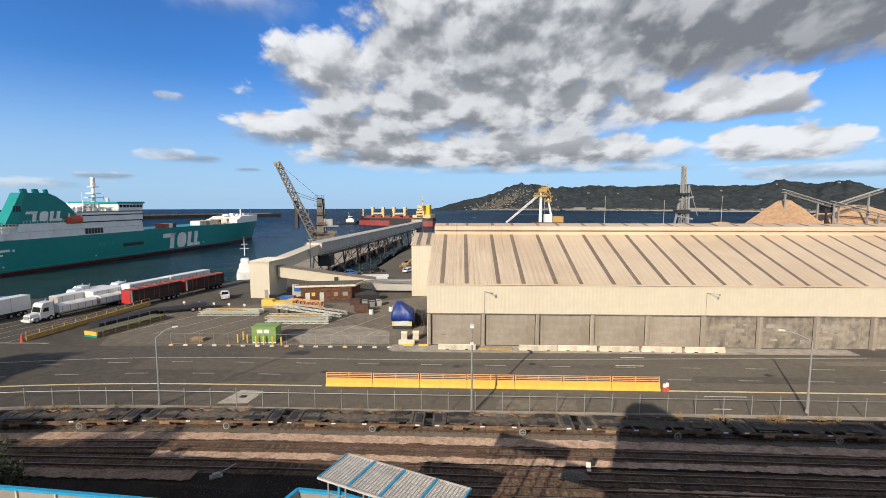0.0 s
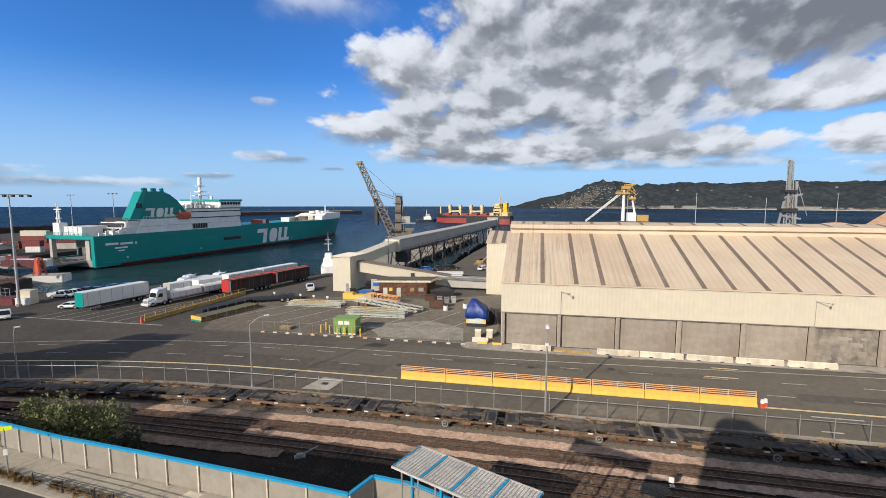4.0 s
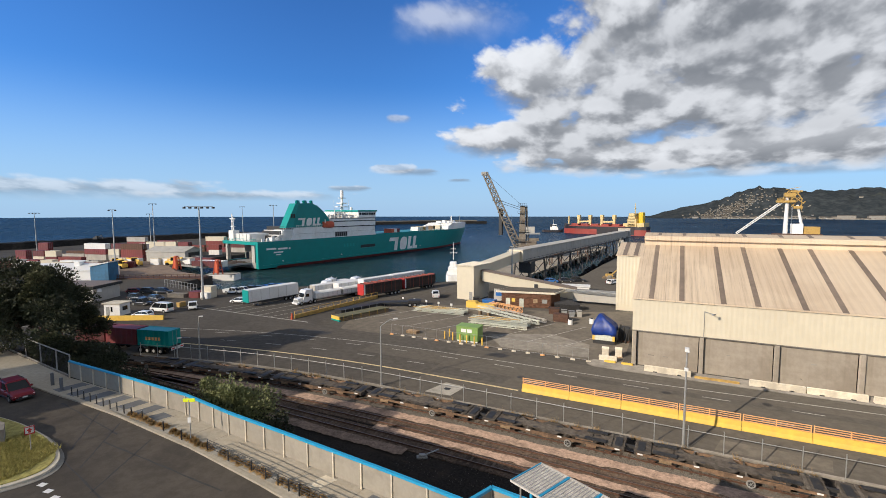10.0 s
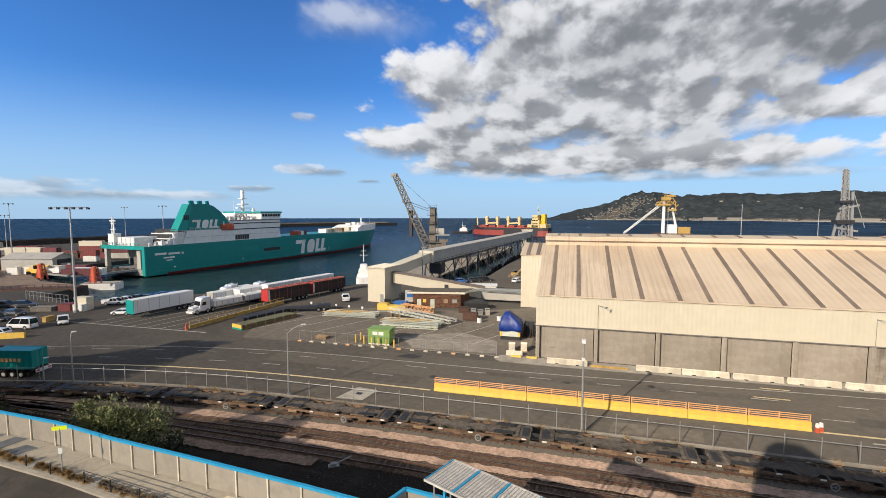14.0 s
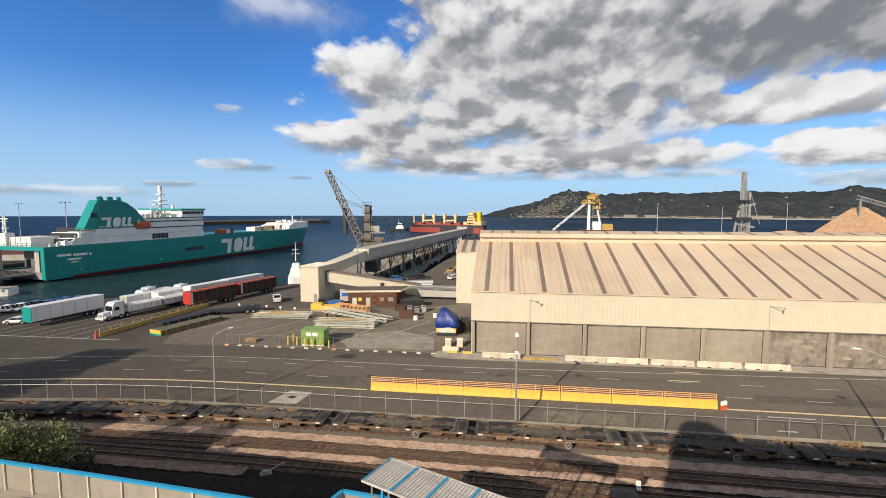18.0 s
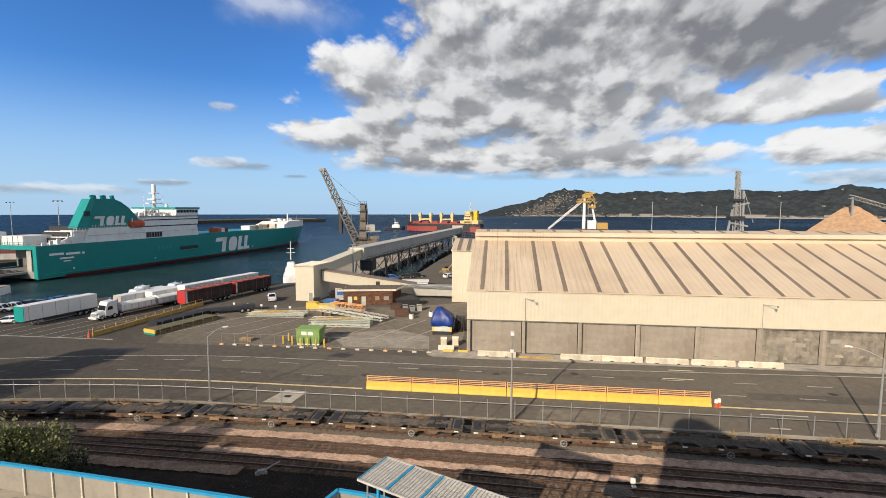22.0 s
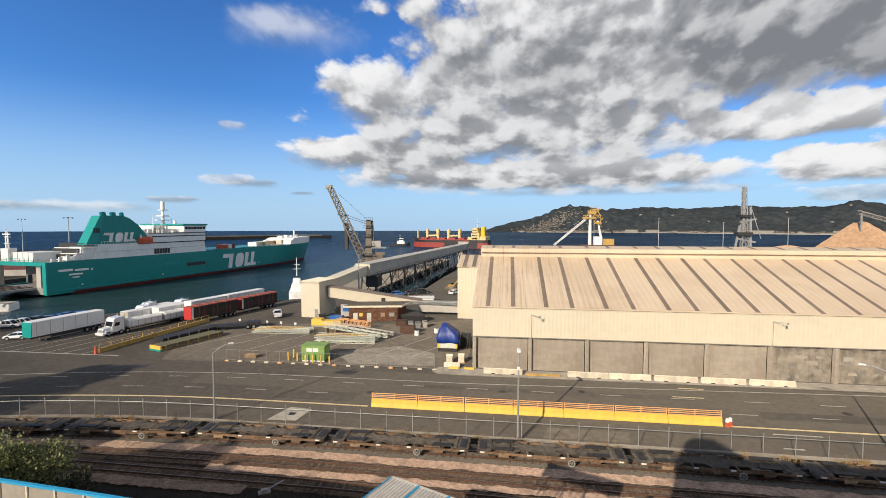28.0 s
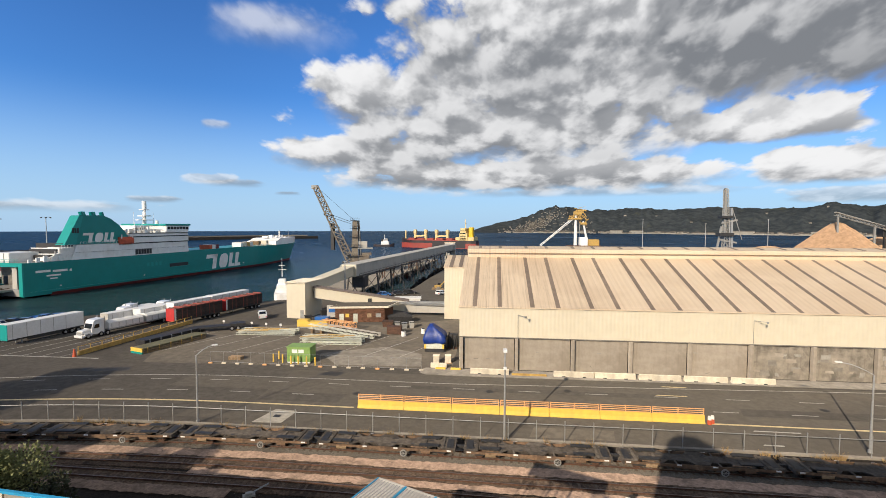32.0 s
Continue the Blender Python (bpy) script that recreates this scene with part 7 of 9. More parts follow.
def build_yard():
    b = thing("brick_amenities", "low brown brick amenities block with a wide flat roof", "building")
    base = [(-36.8, 103.4), (-25.2, 105.6), (-24.2, 110.8), (-35.8, 108.6)]
    part("inner_wall", Mesh().prism([(-36.6, 103.55), (-25.35, 105.7), (-24.4, 110.6), (-35.7, 108.5)], 0, 3.4), BRICK, b)
    u = (Vector(base[1]) - Vector(base[0])).normalized()
    bk = Mesh().box(0.006, 0.594, -0.05, 0.1, 0.005, 0.275).data("brick", BRICK)
    for r in range(11):
        for i in range(19):
            p = Vector(base[0]) + u * (0.1 + i * 0.6 + (0.3 if r % 2 else 0))
            if (p - Vector(base[0])).length < 11.1:
                ob = part("brick", bk, None, b)
                ob.matrix_basis = pose(p.x, p.y, 0.1 + r * 0.28, 0, 0, math.degrees(math.atan2(u.y, u.x)))
    c = Vector((-30.5, 107.1))
    part("roof", Mesh().prism([tuple(c + (Vector(q) - c) * 1.16) for q in base], 3.4, 3.85), CONCRETE_PALE, b, "flat roof with a pale fascia")
    part("roof_top", Mesh().prism([tuple(c + (Vector(q) - c) * 1.13) for q in base], 3.85, 3.9), ROOF_DARK, b)
    n_ = Vector((u.y, -u.x))
    for d, w, h, z, mat, nm in ((1.2, 1.0, 2.1, 0, GREEN_PALE, "door"), (2.6, 0.8, 0.8, 1.3, YELLOW, "notice_board"), (4.4, 1.0, 2.1, 0, GREEN_PALE, "door"), (7.6, 1.0, 0.9, 1.2, TIMBER, "notice_board"), (9.6, 1.2, 0.9, 1.2, STEEL_GREY, "window")):
        p = Vector(base[0]) + u * d + n_ * 0.1
        part(nm, Mesh().beam((*p, z + h / 2), (*(p + u * w), z + h / 2), 0.08, h), mat, b)
    # dark rubbish pile and skip by the conveyor
    k = thing("skip", "dark scrap skip beside the brick block", "skip", pose(-21.8, 106.0, 0, 0, 0, 12))
    part("body", Mesh().loft([[(-2.2, -1, 0), (2.2, -1, 0), (2.2, 1, 0), (-2.2, 1, 0)], [(-2.9, -1.2, 1.5), (2.9, -1.2, 1.5), (2.9, 1.2, 1.5), (-2.9, 1.2, 1.5)]]), STEEL_DARK, k)
    part("scrap", Mesh().loft([[(-2.7, -1.1, 1.5), (2.7, -1.1, 1.5), (2.7, 1.1, 1.5), (-2.7, 1.1, 1.5)], [(-1.2, -0.4, 2.2), (0.8, -0.4, 2.5), (0.9, 0.4, 2.4), (-1.0, 0.4, 2.1)]]), STEEL_DARK, k)
    # green bin box with yellow bollards
    g = thing("green_bin", "green steel bin box with pale notices", "bin box", pose(-33.9, 72.2, 0, 0, 0, 2))
    part("body", Mesh().box(0, 4.0, 0, 2.6, 0.25, 2.6, 0.06), GREEN, g)
    part("base_rail", Mesh().box(0.1, 3.9, 0.05, 0.3, 0, 0.25), WHITE, g)
    part("lid", Mesh().box(-0.08, 4.08, -0.06, 2.66, 2.6, 2.72), GREEN, g)
    for i in range(2):
        part("notice", Mesh().box(0.9 + 1.1 * i, 1.8 + 1.1 * i, -0.03, 0.0, 1.7, 2.3), WHITE, g)
    for i in range(7):
        part("rib", Mesh().box(0.3 + i * 0.55, 0.36 + i * 0.55, -0.04, 0.0, 0.3, 1.6), GREEN, g)
    bol = thing("bollard", "yellow steel bollard beside the bin", "bollard", pose(-36.4, 72.6, 0), "yellow bollards")
    part("post", Mesh().tube((0, 0, 0), (0, 0, 1.35), 0.13, n=10), YELLOW, bol)
    part("cap", Mesh().tube((0, 0, 1.35), (0, 0, 1.42), 0.13, 0.06, 10), YELLOW, bol)
    for x, y in ((-36.2, 74.2), (-34.7, 72.4), (-32.9, 71.6), (-31.7, 71.7), (-30.2, 71.5), (-28.7, 71.4)):
        copy_thing(bol, pose(x, y, 0))
    steel_stack(-53.0, 89.6, 3, 12.4, 3, 2, "stack of pale green steel trusses on bearers", YELLOW_OCHRE)
    steel_stack(-36.8, 84.0, 2, 12.0, 3, 3, "stack of pale green steel trusses on bearers", YELLOW_OCHRE)
    for i in range(2):
        bm_ = thing("conveyor_boom", "long pale green lattice boom lying across the stacks", "steel boom", None, "booms")
        part("boom", lattice((-38 + 1.5 * i, 91.5 + 1.2 * i, 1.9), (-23.5 + 0.8 * i, 88.5 + 2.0 * i, 0.7), 0.8, 0.6, "", 10, 0.045), GREEN_PALE if i % 2 == 0 else GREY_SHEET, bm_)
        part("support", Mesh().box(-37.5 + 1.5 * i, -37 + 1.5 * i, 91 + 1.2 * i, 92 + 1.2 * i, 0, 1.35), TIMBER, bm_)
    yb = thing("yellow_hopper", "yellow steel hopper section on the ground", "hopper", pose(-42.8, 96.4, 0, 0, 0, 4))
    part("body", Mesh().prism([(0, 0.5), (0, 1.9), (2.2, 1.9), (2.6, 1.5), (6.6, 1.5), (6.6, 0.5)], 0, 2.0, axis="y"), YELLOW, yb)
    part("frame", Mesh().beam((0, 0.3, 0.25), (6.6, 0.3, 0.25), 0.3).beam((0, 1.7, 0.25), (6.6, 1.7, 0.25), 0.3).box(0.2, 0.5, 0, 2, 0, 0.5).box(6.1, 6.4, 0, 2, 0, 0.5), STEEL_GREY, yb)
    bc = thing("blue_crate", "blue steel crate on short feet", "crate", pose(-40.3, 100.2, 0))
    part("body", Mesh().box(0, 3.0, 0, 2, 0.1, 1.9, 0.05), CAR_BLUE, bc)
    part("foot", Mesh().box(0.2, 0.5, 0, 2, 0, 0.1).box(2.5, 2.8, 0, 2, 0, 0.1), STEEL_DARK, bc)
    og = thing("lattice_conveyor", "orange lattice conveyor frame lying on timbers", "conveyor")
    part("lattice", lattice((-37.5, 98.5, 1.2), (-29.5, 96.0, 1.2), 1.3, 1.1, "", 8, 0.06), ORANGE, og)
    part("support", Mesh().box(-36, -35.4, 97, 99, 0, 0.5).box(-31, -30.4, 95.5, 97.2, 0, 0.5), TIMBER, og)
    wc = thing("work_cabin", "small grey cabin with a bright blue screen board", "cabin", pose(-40.0, 107.2, 0))
    part("frame", Mesh().box(0, 3.2, 0, 0.2, 0, 3.4), GREY_SHEET, wc)
    part("board", Mesh().box(0.5, 2.7, -0.06, 0.0, 1.7, 3.1), CAR_BLUE, wc)
    # blue tarpaulin over a machine
    t = thing("covered_machine", "machine covered by a crumpled blue tarpaulin", "machine", pose(-12.3, 81.2, 0))
    rng = random.Random(4)
    part("cabinet", Mesh().box(0.3, 3.4, 0, 3.4, 0.7, 2.2, 0.05), GREEN_PALE, t)
    for y in (0.2, 2.8):
        part("skid", Mesh().box(0.1, 3.6, y, y + 0.4, 0, 0.7), STEEL_DARK, t)
    for x in (0.05, 3.3):
        part("corner_post", Mesh().box(x, x + 0.35, -0.05, 0.2, 0.7, 2.3), YELLOW, t)
    folds = [rng.uniform(-0.17, 0.17) for _ in range(28)]
    rings = []
    # hangs in folds from a short ridge near one end and is pulled in below
    for k, (z, x0, x1, y0, y1) in enumerate(((1.75, 0.0, 3.7, -0.25, 3.6), (2.3, -0.15, 3.85, -0.35, 3.7), (3.1, 0.0, 3.6, -0.2, 3.5), (3.7, 0.25, 3.0, 0.1, 3.2), (4.3, 0.55, 2.1, 0.5, 2.8), (4.85, 0.85, 1.5, 0.9, 2.3))):
        ring = []
        for i in range(28):
            e, f = i // 7, i % 7 / 7
            cx, cy = ((x0 + (x1 - x0) * f, y0), (x1, y0 + (y1 - y0) * f), (x1 - (x1 - x0) * f, y1), (x0, y1 - (y1 - y0) * f))[e]
            fold = folds[i] * (1.25 - 0.16 * k) + rng.uniform(-0.03, 0.03)
            nx, ny = ((0, -1), (1, 0), (0, 1), (-1, 0))[e]
            ring.append((cx + nx * fold, cy + ny * fold, z + (rng.uniform(-0.25, 0.12) if k in (0, 1) else rng.uniform(-0.08, 0.08))))
        rings.append(ring)
    part("tarpaulin", Mesh().loft(rings), TARP, t, "crumpled blue tarpaulin", True)
    dm = thing("dark_plant", "dark steel plant frame beside the shed", "machine", pose(-8.4, 83.5, 0))
    for i in range(3):
        part("upright", Mesh().beam((0.6 * i, 0, 0), (0.6 * i + 0.4, 0.6, 3.1 - 0.4 * i), 0.18), STEEL_DARK, dm)
    part("body", Mesh().box(0, 1.8, 0.5, 3, 0.3, 2.4, 0.1), STEEL_DARK, dm)
    part("skid", Mesh().box(0, 1.8, 0.5, 3, 0, 0.3), RUST, dm)
    for x, y in ((-9.8, 74.3), (-7.9, 74.8)):
        w = thing("bulk_box", "white plastic bulk box on a pallet", "box", pose(x, y, 0, 0, 0, 4), "white boxes")
        part("pallet", Mesh().box(0, 1.15, 0, 1.1, 0, 0.15), TIMBER, w)
        part("body", Mesh().box(0.06, 1.05, 0.06, 1.0, 0.15, 1.3, 0.05), CONCRETE_PALE, w)
        part("lid", Mesh().box(0.03, 1.08, 0.03, 1.03, 1.3, 1.38), CONCRETE_PALE, w)
    for i, (x, mat) in enumerate(((-9.9, CONCRETE_PALE), (-6.6, YELLOW), (-9.0, YELLOW))):
        q = thing("kerb_block", "low pale concrete kerb block" if i == 0 else "low yellow painted kerb block", "kerb block", pose(x, 72.3 - 0.8 * (i > 0), 0), "kerb blocks")
        part("block", Mesh().box(0, 2.6 if i == 0 else 1.6, 0, 0.4, 0, 0.8 if i == 0 else 0.35, 0.06), mat, q)
    pts = [(-11.3, 69.9), (-10.3, 69.0), (-5, 68.8), (60, 69.6), (60, 72.2), (-10.5, 72.2), (-11.3, 71.2)]
    solid("shed_apron", Mesh().prism(pts, 0.012, 0.10), CONCRETE_DARK, "concrete apron and kerb along the shed", "pavement", "structure")
    for i, x in enumerate((-3.4, 9.2, 15.2, 21.6, 28.0, 34.5)):
        if x < 60:
            q = thing("concrete_barrier", "pale weathered concrete barrier block lying along the shed", "barrier", pose(x, 70.3 - 0.03 * i, 0.10, 0, 0, -1 + 0.5 * (i % 3)), "concrete barriers")
            part("block", Mesh().prism([(-0.35, 0), (-0.3, 0.25), (-0.18, 0.75), (0.18, 0.75), (0.3, 0.25), (0.35, 0)], 0, 5.85, axis="x"), CONCRETE_PALE, q)
            for xs_ in (1.2, 4.2):
                part("lifting_slot", Mesh().box(xs_, xs_ + 0.5, -0.37, -0.3, 0, 0.12), STEEL_DARK, q)
    q = thing("kerb_log", "low yellowish kerb beam along the shed", "kerb block", pose(2.9, 70.0, 0.10))
    part("block", Mesh().box(0, 5.2, -0.15, 0.15, 0, 0.28, 0.05), YELLOW_OCHRE, q)
    solid("concrete_pad", Mesh().prism([(-30.5, 78.5), (-25.5, 72.2), (-11.5, 72.8), (-12.5, 80), (-20, 84)], 0.006, 0.014), CONCRETE_DARK, "worn brownish concrete pad", "slab", "structure")
    solid("asphalt_patch", Mesh().prism([(-26.8, 67.2), (-23.6, 66.6), (-22.6, 68.4), (-25.2, 69.0)], 0.006, 0.016), ASPHALT_NEW, "dark fresh asphalt patch", "patch", "structure")
    solid("asphalt_patch", Mesh().prism([(-64, 64.5), (-57, 65.6), (-57.5, 67.2), (-65, 66.0)], 0.006, 0.016), ASPHALT_NEW, "dark fresh asphalt patch", "patch", "structure")
    # bay lines in the yard
    for i in range(9):
        x = -66 + i * 6.2
        solid("bay_line", Mesh().beam((x, 77, 0.014), (x + 7.5, 92, 0.014), 0.14, 0.012), LINE_WHITE, "faded white bay line", "road line", "structure", "bay lines")
    for i in range(7):
        x = -96 + i * 3.6
        solid("bay_line", Mesh().beam((x, 71.0, 0.014), (x + 4.0, 88, 0.014), 0.14, 0.012), LINE_WHITE, "faded white bay line", "road line", "structure", "bay lines")
    solid("stop_line", Mesh().beam((-104, 70.5, 0.016), (-67, 71.0, 0.016), 0.3, 0.012), LINE_WHITE, "faded white line across the yard entrance", "road line", "structure")
    # temporary fence on white concrete feet
    tf = thing("temporary_fence", "thin steel mesh temporary fence on white concrete feet", "fence")
    xs = [-46.4 + 2.35 * i for i in range(16)]
    for i, x in enumerate(xs):
        part("foot", Mesh().box(x - 0.35, x + 0.35, 70.55, 70.85, 0, 0.2, 0.05), CONCRETE_PALE if i % 4 else ORANGE, tf)
        part("post", Mesh().tube((x, 70.7, 0.1), (x, 70.7, 2.0), 0.025, n=5), STEEL, tf)
        if i < 15:
            for z in (0.3, 1.98):
                part("rail", Mesh().tube((x, 70.7, z), (x + 2.35, 70.7, z), 0.018, n=4), STEEL, tf)
    for x, y, mat in ((-43.5, 73.4, TIMBER), (-18.3, 92.7, WHITE), (-14.6, 95.4, WHITE)):
        p = thing("drum", "white plastic drum on the asphalt" if mat is WHITE else "timber pallet stack on asphalt", "drum" if mat is WHITE else "pallet", pose(x, y, 0))
        if mat is WHITE:
            part("body", Mesh().tube((0, 0, 0), (0, 0, 1.0), 0.5, 0.46, 12), WHITE, p)
            part("cap", Mesh().tube((0, 0, 1.0), (0, 0, 1.06), 0.35, 0.3, 12), STEEL_DARK, p)
        else:
            for k in range(3):
                part("board", Mesh().box(-1.1, 1.1, -0.6 + 0.45 * k, -0.25 + 0.45 * k, 0, 0.5), TIMBER, p)
    cr = thing("rusty_crate", "rusty brown steel crate on skids", "crate", pose(-22.0, 93.5, 0))
    part("body", Mesh().box(0, 3.0, 0, 1.5, 0.1, 1.7, 0.04), RUST, cr)
    part("skid", Mesh().box(0.2, 0.4, 0, 1.5, 0, 0.1).box(2.6, 2.8, 0, 1.5, 0, 0.1), TIMBER, cr)
    for i in range(5):
        f = thing("flood_post", "short post with a white marker light", "post", pose(-60.5 + 3.6 * i, 97.5 - 0.5 * i, 0), "marker posts")
        part("post", Mesh().tube((0, 0, 0), (0, 0, 1.0), 0.06, n=6), STEEL, f)
        part("cap", Mesh().box(-0.25, 0.25, -0.1, 0.1, 0.8, 1.25, 0.04), WHITE, f)


def build_basin_edge():
    h = thing("low_store", "low white store with a flat pale roof by the basin", "building", pose(-28.0, 129.7, 0, 0, 0, 10))
    part("wall", Mesh().box(0, 7.2, 0, 3.5, 0, 1.5), WHITE, h)
    part("roof", Mesh().box(-0.3, 7.5, -0.3, 3.8, 1.5, 1.7), WHITE, h)
    e = thing("excavator", "yellow excavator on a rubble heap by the basin", "excavator", pose(-19.5, 162.0, 0, 0, 0, 25) @ Matrix.Scale(0.7, 4))
    for s in (-1, 1):
        part("track", Mesh().box(-1.7, 1.7, s * 0.95 - 0.3, s * 0.95 + 0.3, 0, 0.8, 0.15), RUBBER, e)
    part("body", Mesh().box(-1.6, 1.4, -1.2, 1.2, 0.9, 2.1, 0.15), YELLOW_OCHRE, e)
    part("cab", Mesh().box(0.1, 1.4, 0.1, 1.2, 2.1, 3.0, 0.1), GLASS, e)
    part("boom", Mesh().beam((1.2, -0.3, 1.8), (3.4, -0.3, 4.0), 0.4), YELLOW_OCHRE, e)
    part("arm", Mesh().beam((3.4, -0.3, 4.0), (5.0, -0.3, 2.0), 0.32), YELLOW_OCHRE, e)
    part("bucket", Mesh().prism([(4.6, 2.0), (5.3, 2.0), (5.1, 1.2), (4.5, 1.4)], -0.8, 0.2, axis="y"), STEEL_DARK, e)
    rng = random.Random(66)
    for i in range(26):
        x, y, r = -16.5 + rng.uniform(-4.5, 4.5), 163 + rng.uniform(-3, 4), rng.uniform(0.4, 1.2)
        ring = [[(x + r * k * math.cos(j * 1.05) * rng.uniform(0.8, 1.2), y + r * k * math.sin(j * 1.05) * rng.uniform(0.8, 1.2), z) for j in range(6)] for k, z in ((1.1, 0), (0.9, r * 0.6), (0.4, r))]
        solid("rubble_block", Mesh().loft(ring), TIMBER if i % 3 == 0 else CONCRETE_DARK, "broken brown rubble block", "rubble", "", "rubble")
    # yard clutter along the brick block: drums, a pallet of scrap and pipe racks
    for i, (x, y, w, h2, mt) in enumerate(((-24.6, 100.2, 2.4, 1.4, RUST), (-21.6, 99.4, 1.2, 1.3, STEEL_GREY), (-19.9, 99.2, 1.2, 1.2, STEEL), (-18.2, 99.6, 1.0, 1.4, GREY_SHEET), (-43.8, 103.0, 1.6, 1.5, STEEL_DARK), (-38.6, 101.4, 3.0, 1.2, RUST), (-42.2, 109.5, 2.4, 1.6, STEEL_DARK))):
        q = thing("scrap_bin", "small worn steel scrap bin", "bin", pose(x, y, 0, 0, 0, 8 + 5 * i), "scrap bins")
        part("body", Mesh().loft([[(0.1, 0.1, 0), (w - 0.1, 0.1, 0), (w - 0.1, 1.1, 0), (0.1, 1.1, 0)], [(0, 0, h2), (w, 0, h2), (w, 1.2, h2), (0, 1.2, h2)]]), mt, q)
        part("rim", Mesh().box(-0.05, w + 0.05, -0.05, 0.05, h2 - 0.1, h2 + 0.03).box(-0.05, w + 0.05, 1.15, 1.25, h2 - 0.1, h2 + 0.03), STEEL_DARK, q)


build_trucks()
build_yard()
build_basin_edge()


# ---- cars ----
def car(label, paint, m, kind="hatch", group="parked cars", lit=False):
    """A car that faces +x; length, height and the cabin's line follow its kind."""
    L, W, H, cabin = {"hatch": (4.4, 1.8, 1.48, (-1.9, -1.45, 0.45, 1.35)), "suv": (4.75, 1.86, 1.66, (-2.28, -1.75, 0.22, 1.12)),
                      "ute": (5.2, 1.86, 1.75, (-0.75, -0.6, 0.75, 1.5)), "van": (5.4, 1.95, 2.25, (-2.6, -2.5, 1.1, 2.1))}[kind]
    c = thing("car", label, "car", m, group)
    h, wb = L / 2, L * 0.29
    belt = 0.98 if kind != "van" else 1.15
    def ring(x, w, z0, z1):
        side = [(w - 0.14, z0), (w - 0.03, z0 + 0.07), (w, z0 + 0.22), (w, (z0 + z1) / 2), (w - 0.02, z1 - 0.2), (w - 0.08, z1 - 0.07), (w - 0.22, z1)]
        return [(x, -a, b) for a, b in side[::-1]] + [(x, a, b) for a, b in side]

    hood = belt - (0.0 if kind == "van" else 0.06)
    body = Mesh().loft([ring(-h, W / 2 - 0.12, 0.38, belt - 0.12), ring(-h + 0.12, W / 2 - 0.02, 0.28, belt), ring(-0.9, W / 2, 0.24, belt), ring(0.9, W / 2, 0.24, belt),
                        ring(h - 0.9, W / 2 - 0.01, 0.25, hood - 0.03), ring(h - 0.35, W / 2 - 0.04, 0.26, hood - 0.08), ring(h - 0.12, W / 2 - 0.10, 0.3, hood - 0.15), ring(h, W / 2 - 0.20, 0.38, hood - 0.27)])
    part("body", body, paint, c, "", True)
    part("sill_trim", Mesh().box(-h + 0.3, h - 0.4, -W / 2 - 0.012, W / 2 + 0.012, 0.24, 0.4, 0.03), STEEL_DARK, c, "black lower trim")
    part("front_bumper", Mesh().box(h - 0.25, h + 0.03, -W / 2 + 0.22, W / 2 - 0.22, 0.3, 0.46, 0.04), STEEL_DARK, c)
    x0, x1, x2, x3 = cabin
    tw = W / 2 - 0.16
    g = Mesh().loft([[(x0, -W / 2 + 0.05, belt - 0.02), (x0, W / 2 - 0.05, belt - 0.02), (x3, W / 2 - 0.06, belt - 0.04), (x3, -W / 2 + 0.06, belt - 0.04)],
                     [(x1, -tw, H - 0.08), (x1, tw, H - 0.08), (x2, tw, H - 0.08), (x2, -tw, H - 0.08)]])
    part("window_glass", g, GLASS, c)
    part("roof", Mesh().loft([[(x1 - 0.06, -tw - 0.03, H - 0.1), (x1 - 0.06, tw + 0.03, H - 0.1), (x2 + 0.06, tw + 0.03, H - 0.1), (x2 + 0.06, -tw - 0.03, H - 0.1)],
                              [(x1 + 0.12, -tw + 0.1, H), (x1 + 0.12, tw - 0.1, H), (x2 - 0.1, tw - 0.1, H), (x2 - 0.1, -tw + 0.1, H)]]), paint, c)
    for s in (-1, 1):
        part("pillar", Mesh().beam((x3, s * (W / 2 - 0.06), belt), (x2, s * tw, H - 0.06), 0.09, 0.07), paint, c)
        part("pillar", Mesh().beam((x0, s * (W / 2 - 0.05), belt), (x1, s * tw, H - 0.06), 0.16, 0.08), paint, c)
        xm = (x0 + x3) / 2 - 0.1
        pl = Mesh().beam((xm, s * (W / 2 - 0.04), belt), ((x1 + x2) / 2 - 0.1, s * (tw + 0.01), H - 0.06), 0.1, 0.06)
        part("pillar", pl, paint, c)
        part("mirror", Mesh().box(x3 - 0.35, x3 - 0.15, s * (W / 2 + 0.08) - 0.08, s * (W / 2 + 0.08) + 0.08, belt, belt + 0.16, 0.03), paint, c)
        part("headlamp", Mesh().box(h - 0.22, h - 0.02, s * (W / 2 - 0.36) - 0.15, s * (W / 2 - 0.36) + 0.15, hood - 0.40, hood - 0.30), LAMP if lit else STEEL, c)
        part("tail_lamp", Mesh().box(-h - 0.01, -h + 0.15, s * (W / 2 - 0.2) - 0.1, s * (W / 2 - 0.2) + 0.1, belt - 0.4, belt - 0.15), SIGN_RED, c)
        for x in (-wb, wb):
            t = part("wheel", Mesh().tube((x, s * (W / 2 - 0.2), 0.34), (x, s * (W / 2 + 0.01), 0.34), 0.34, n=18), RUBBER, c)
            part("rim", Mesh().tube((x, s * (W / 2 - 0.02), 0.34), (x, s * (W / 2 + 0.02), 0.34), 0.22, n=12), STEEL_GREY, t)
            part("arch", Mesh().tube((x, s * (W / 2 - 0.3), 0.38), (x, s * (W / 2 + 0.004), 0.38), 0.42, n=18), STEEL_DARK, c)
    part("grille", Mesh().box(h - 0.1, h + 0.01, -0.45, 0.45, 0.42, hood - 0.38), STEEL_DARK, c)
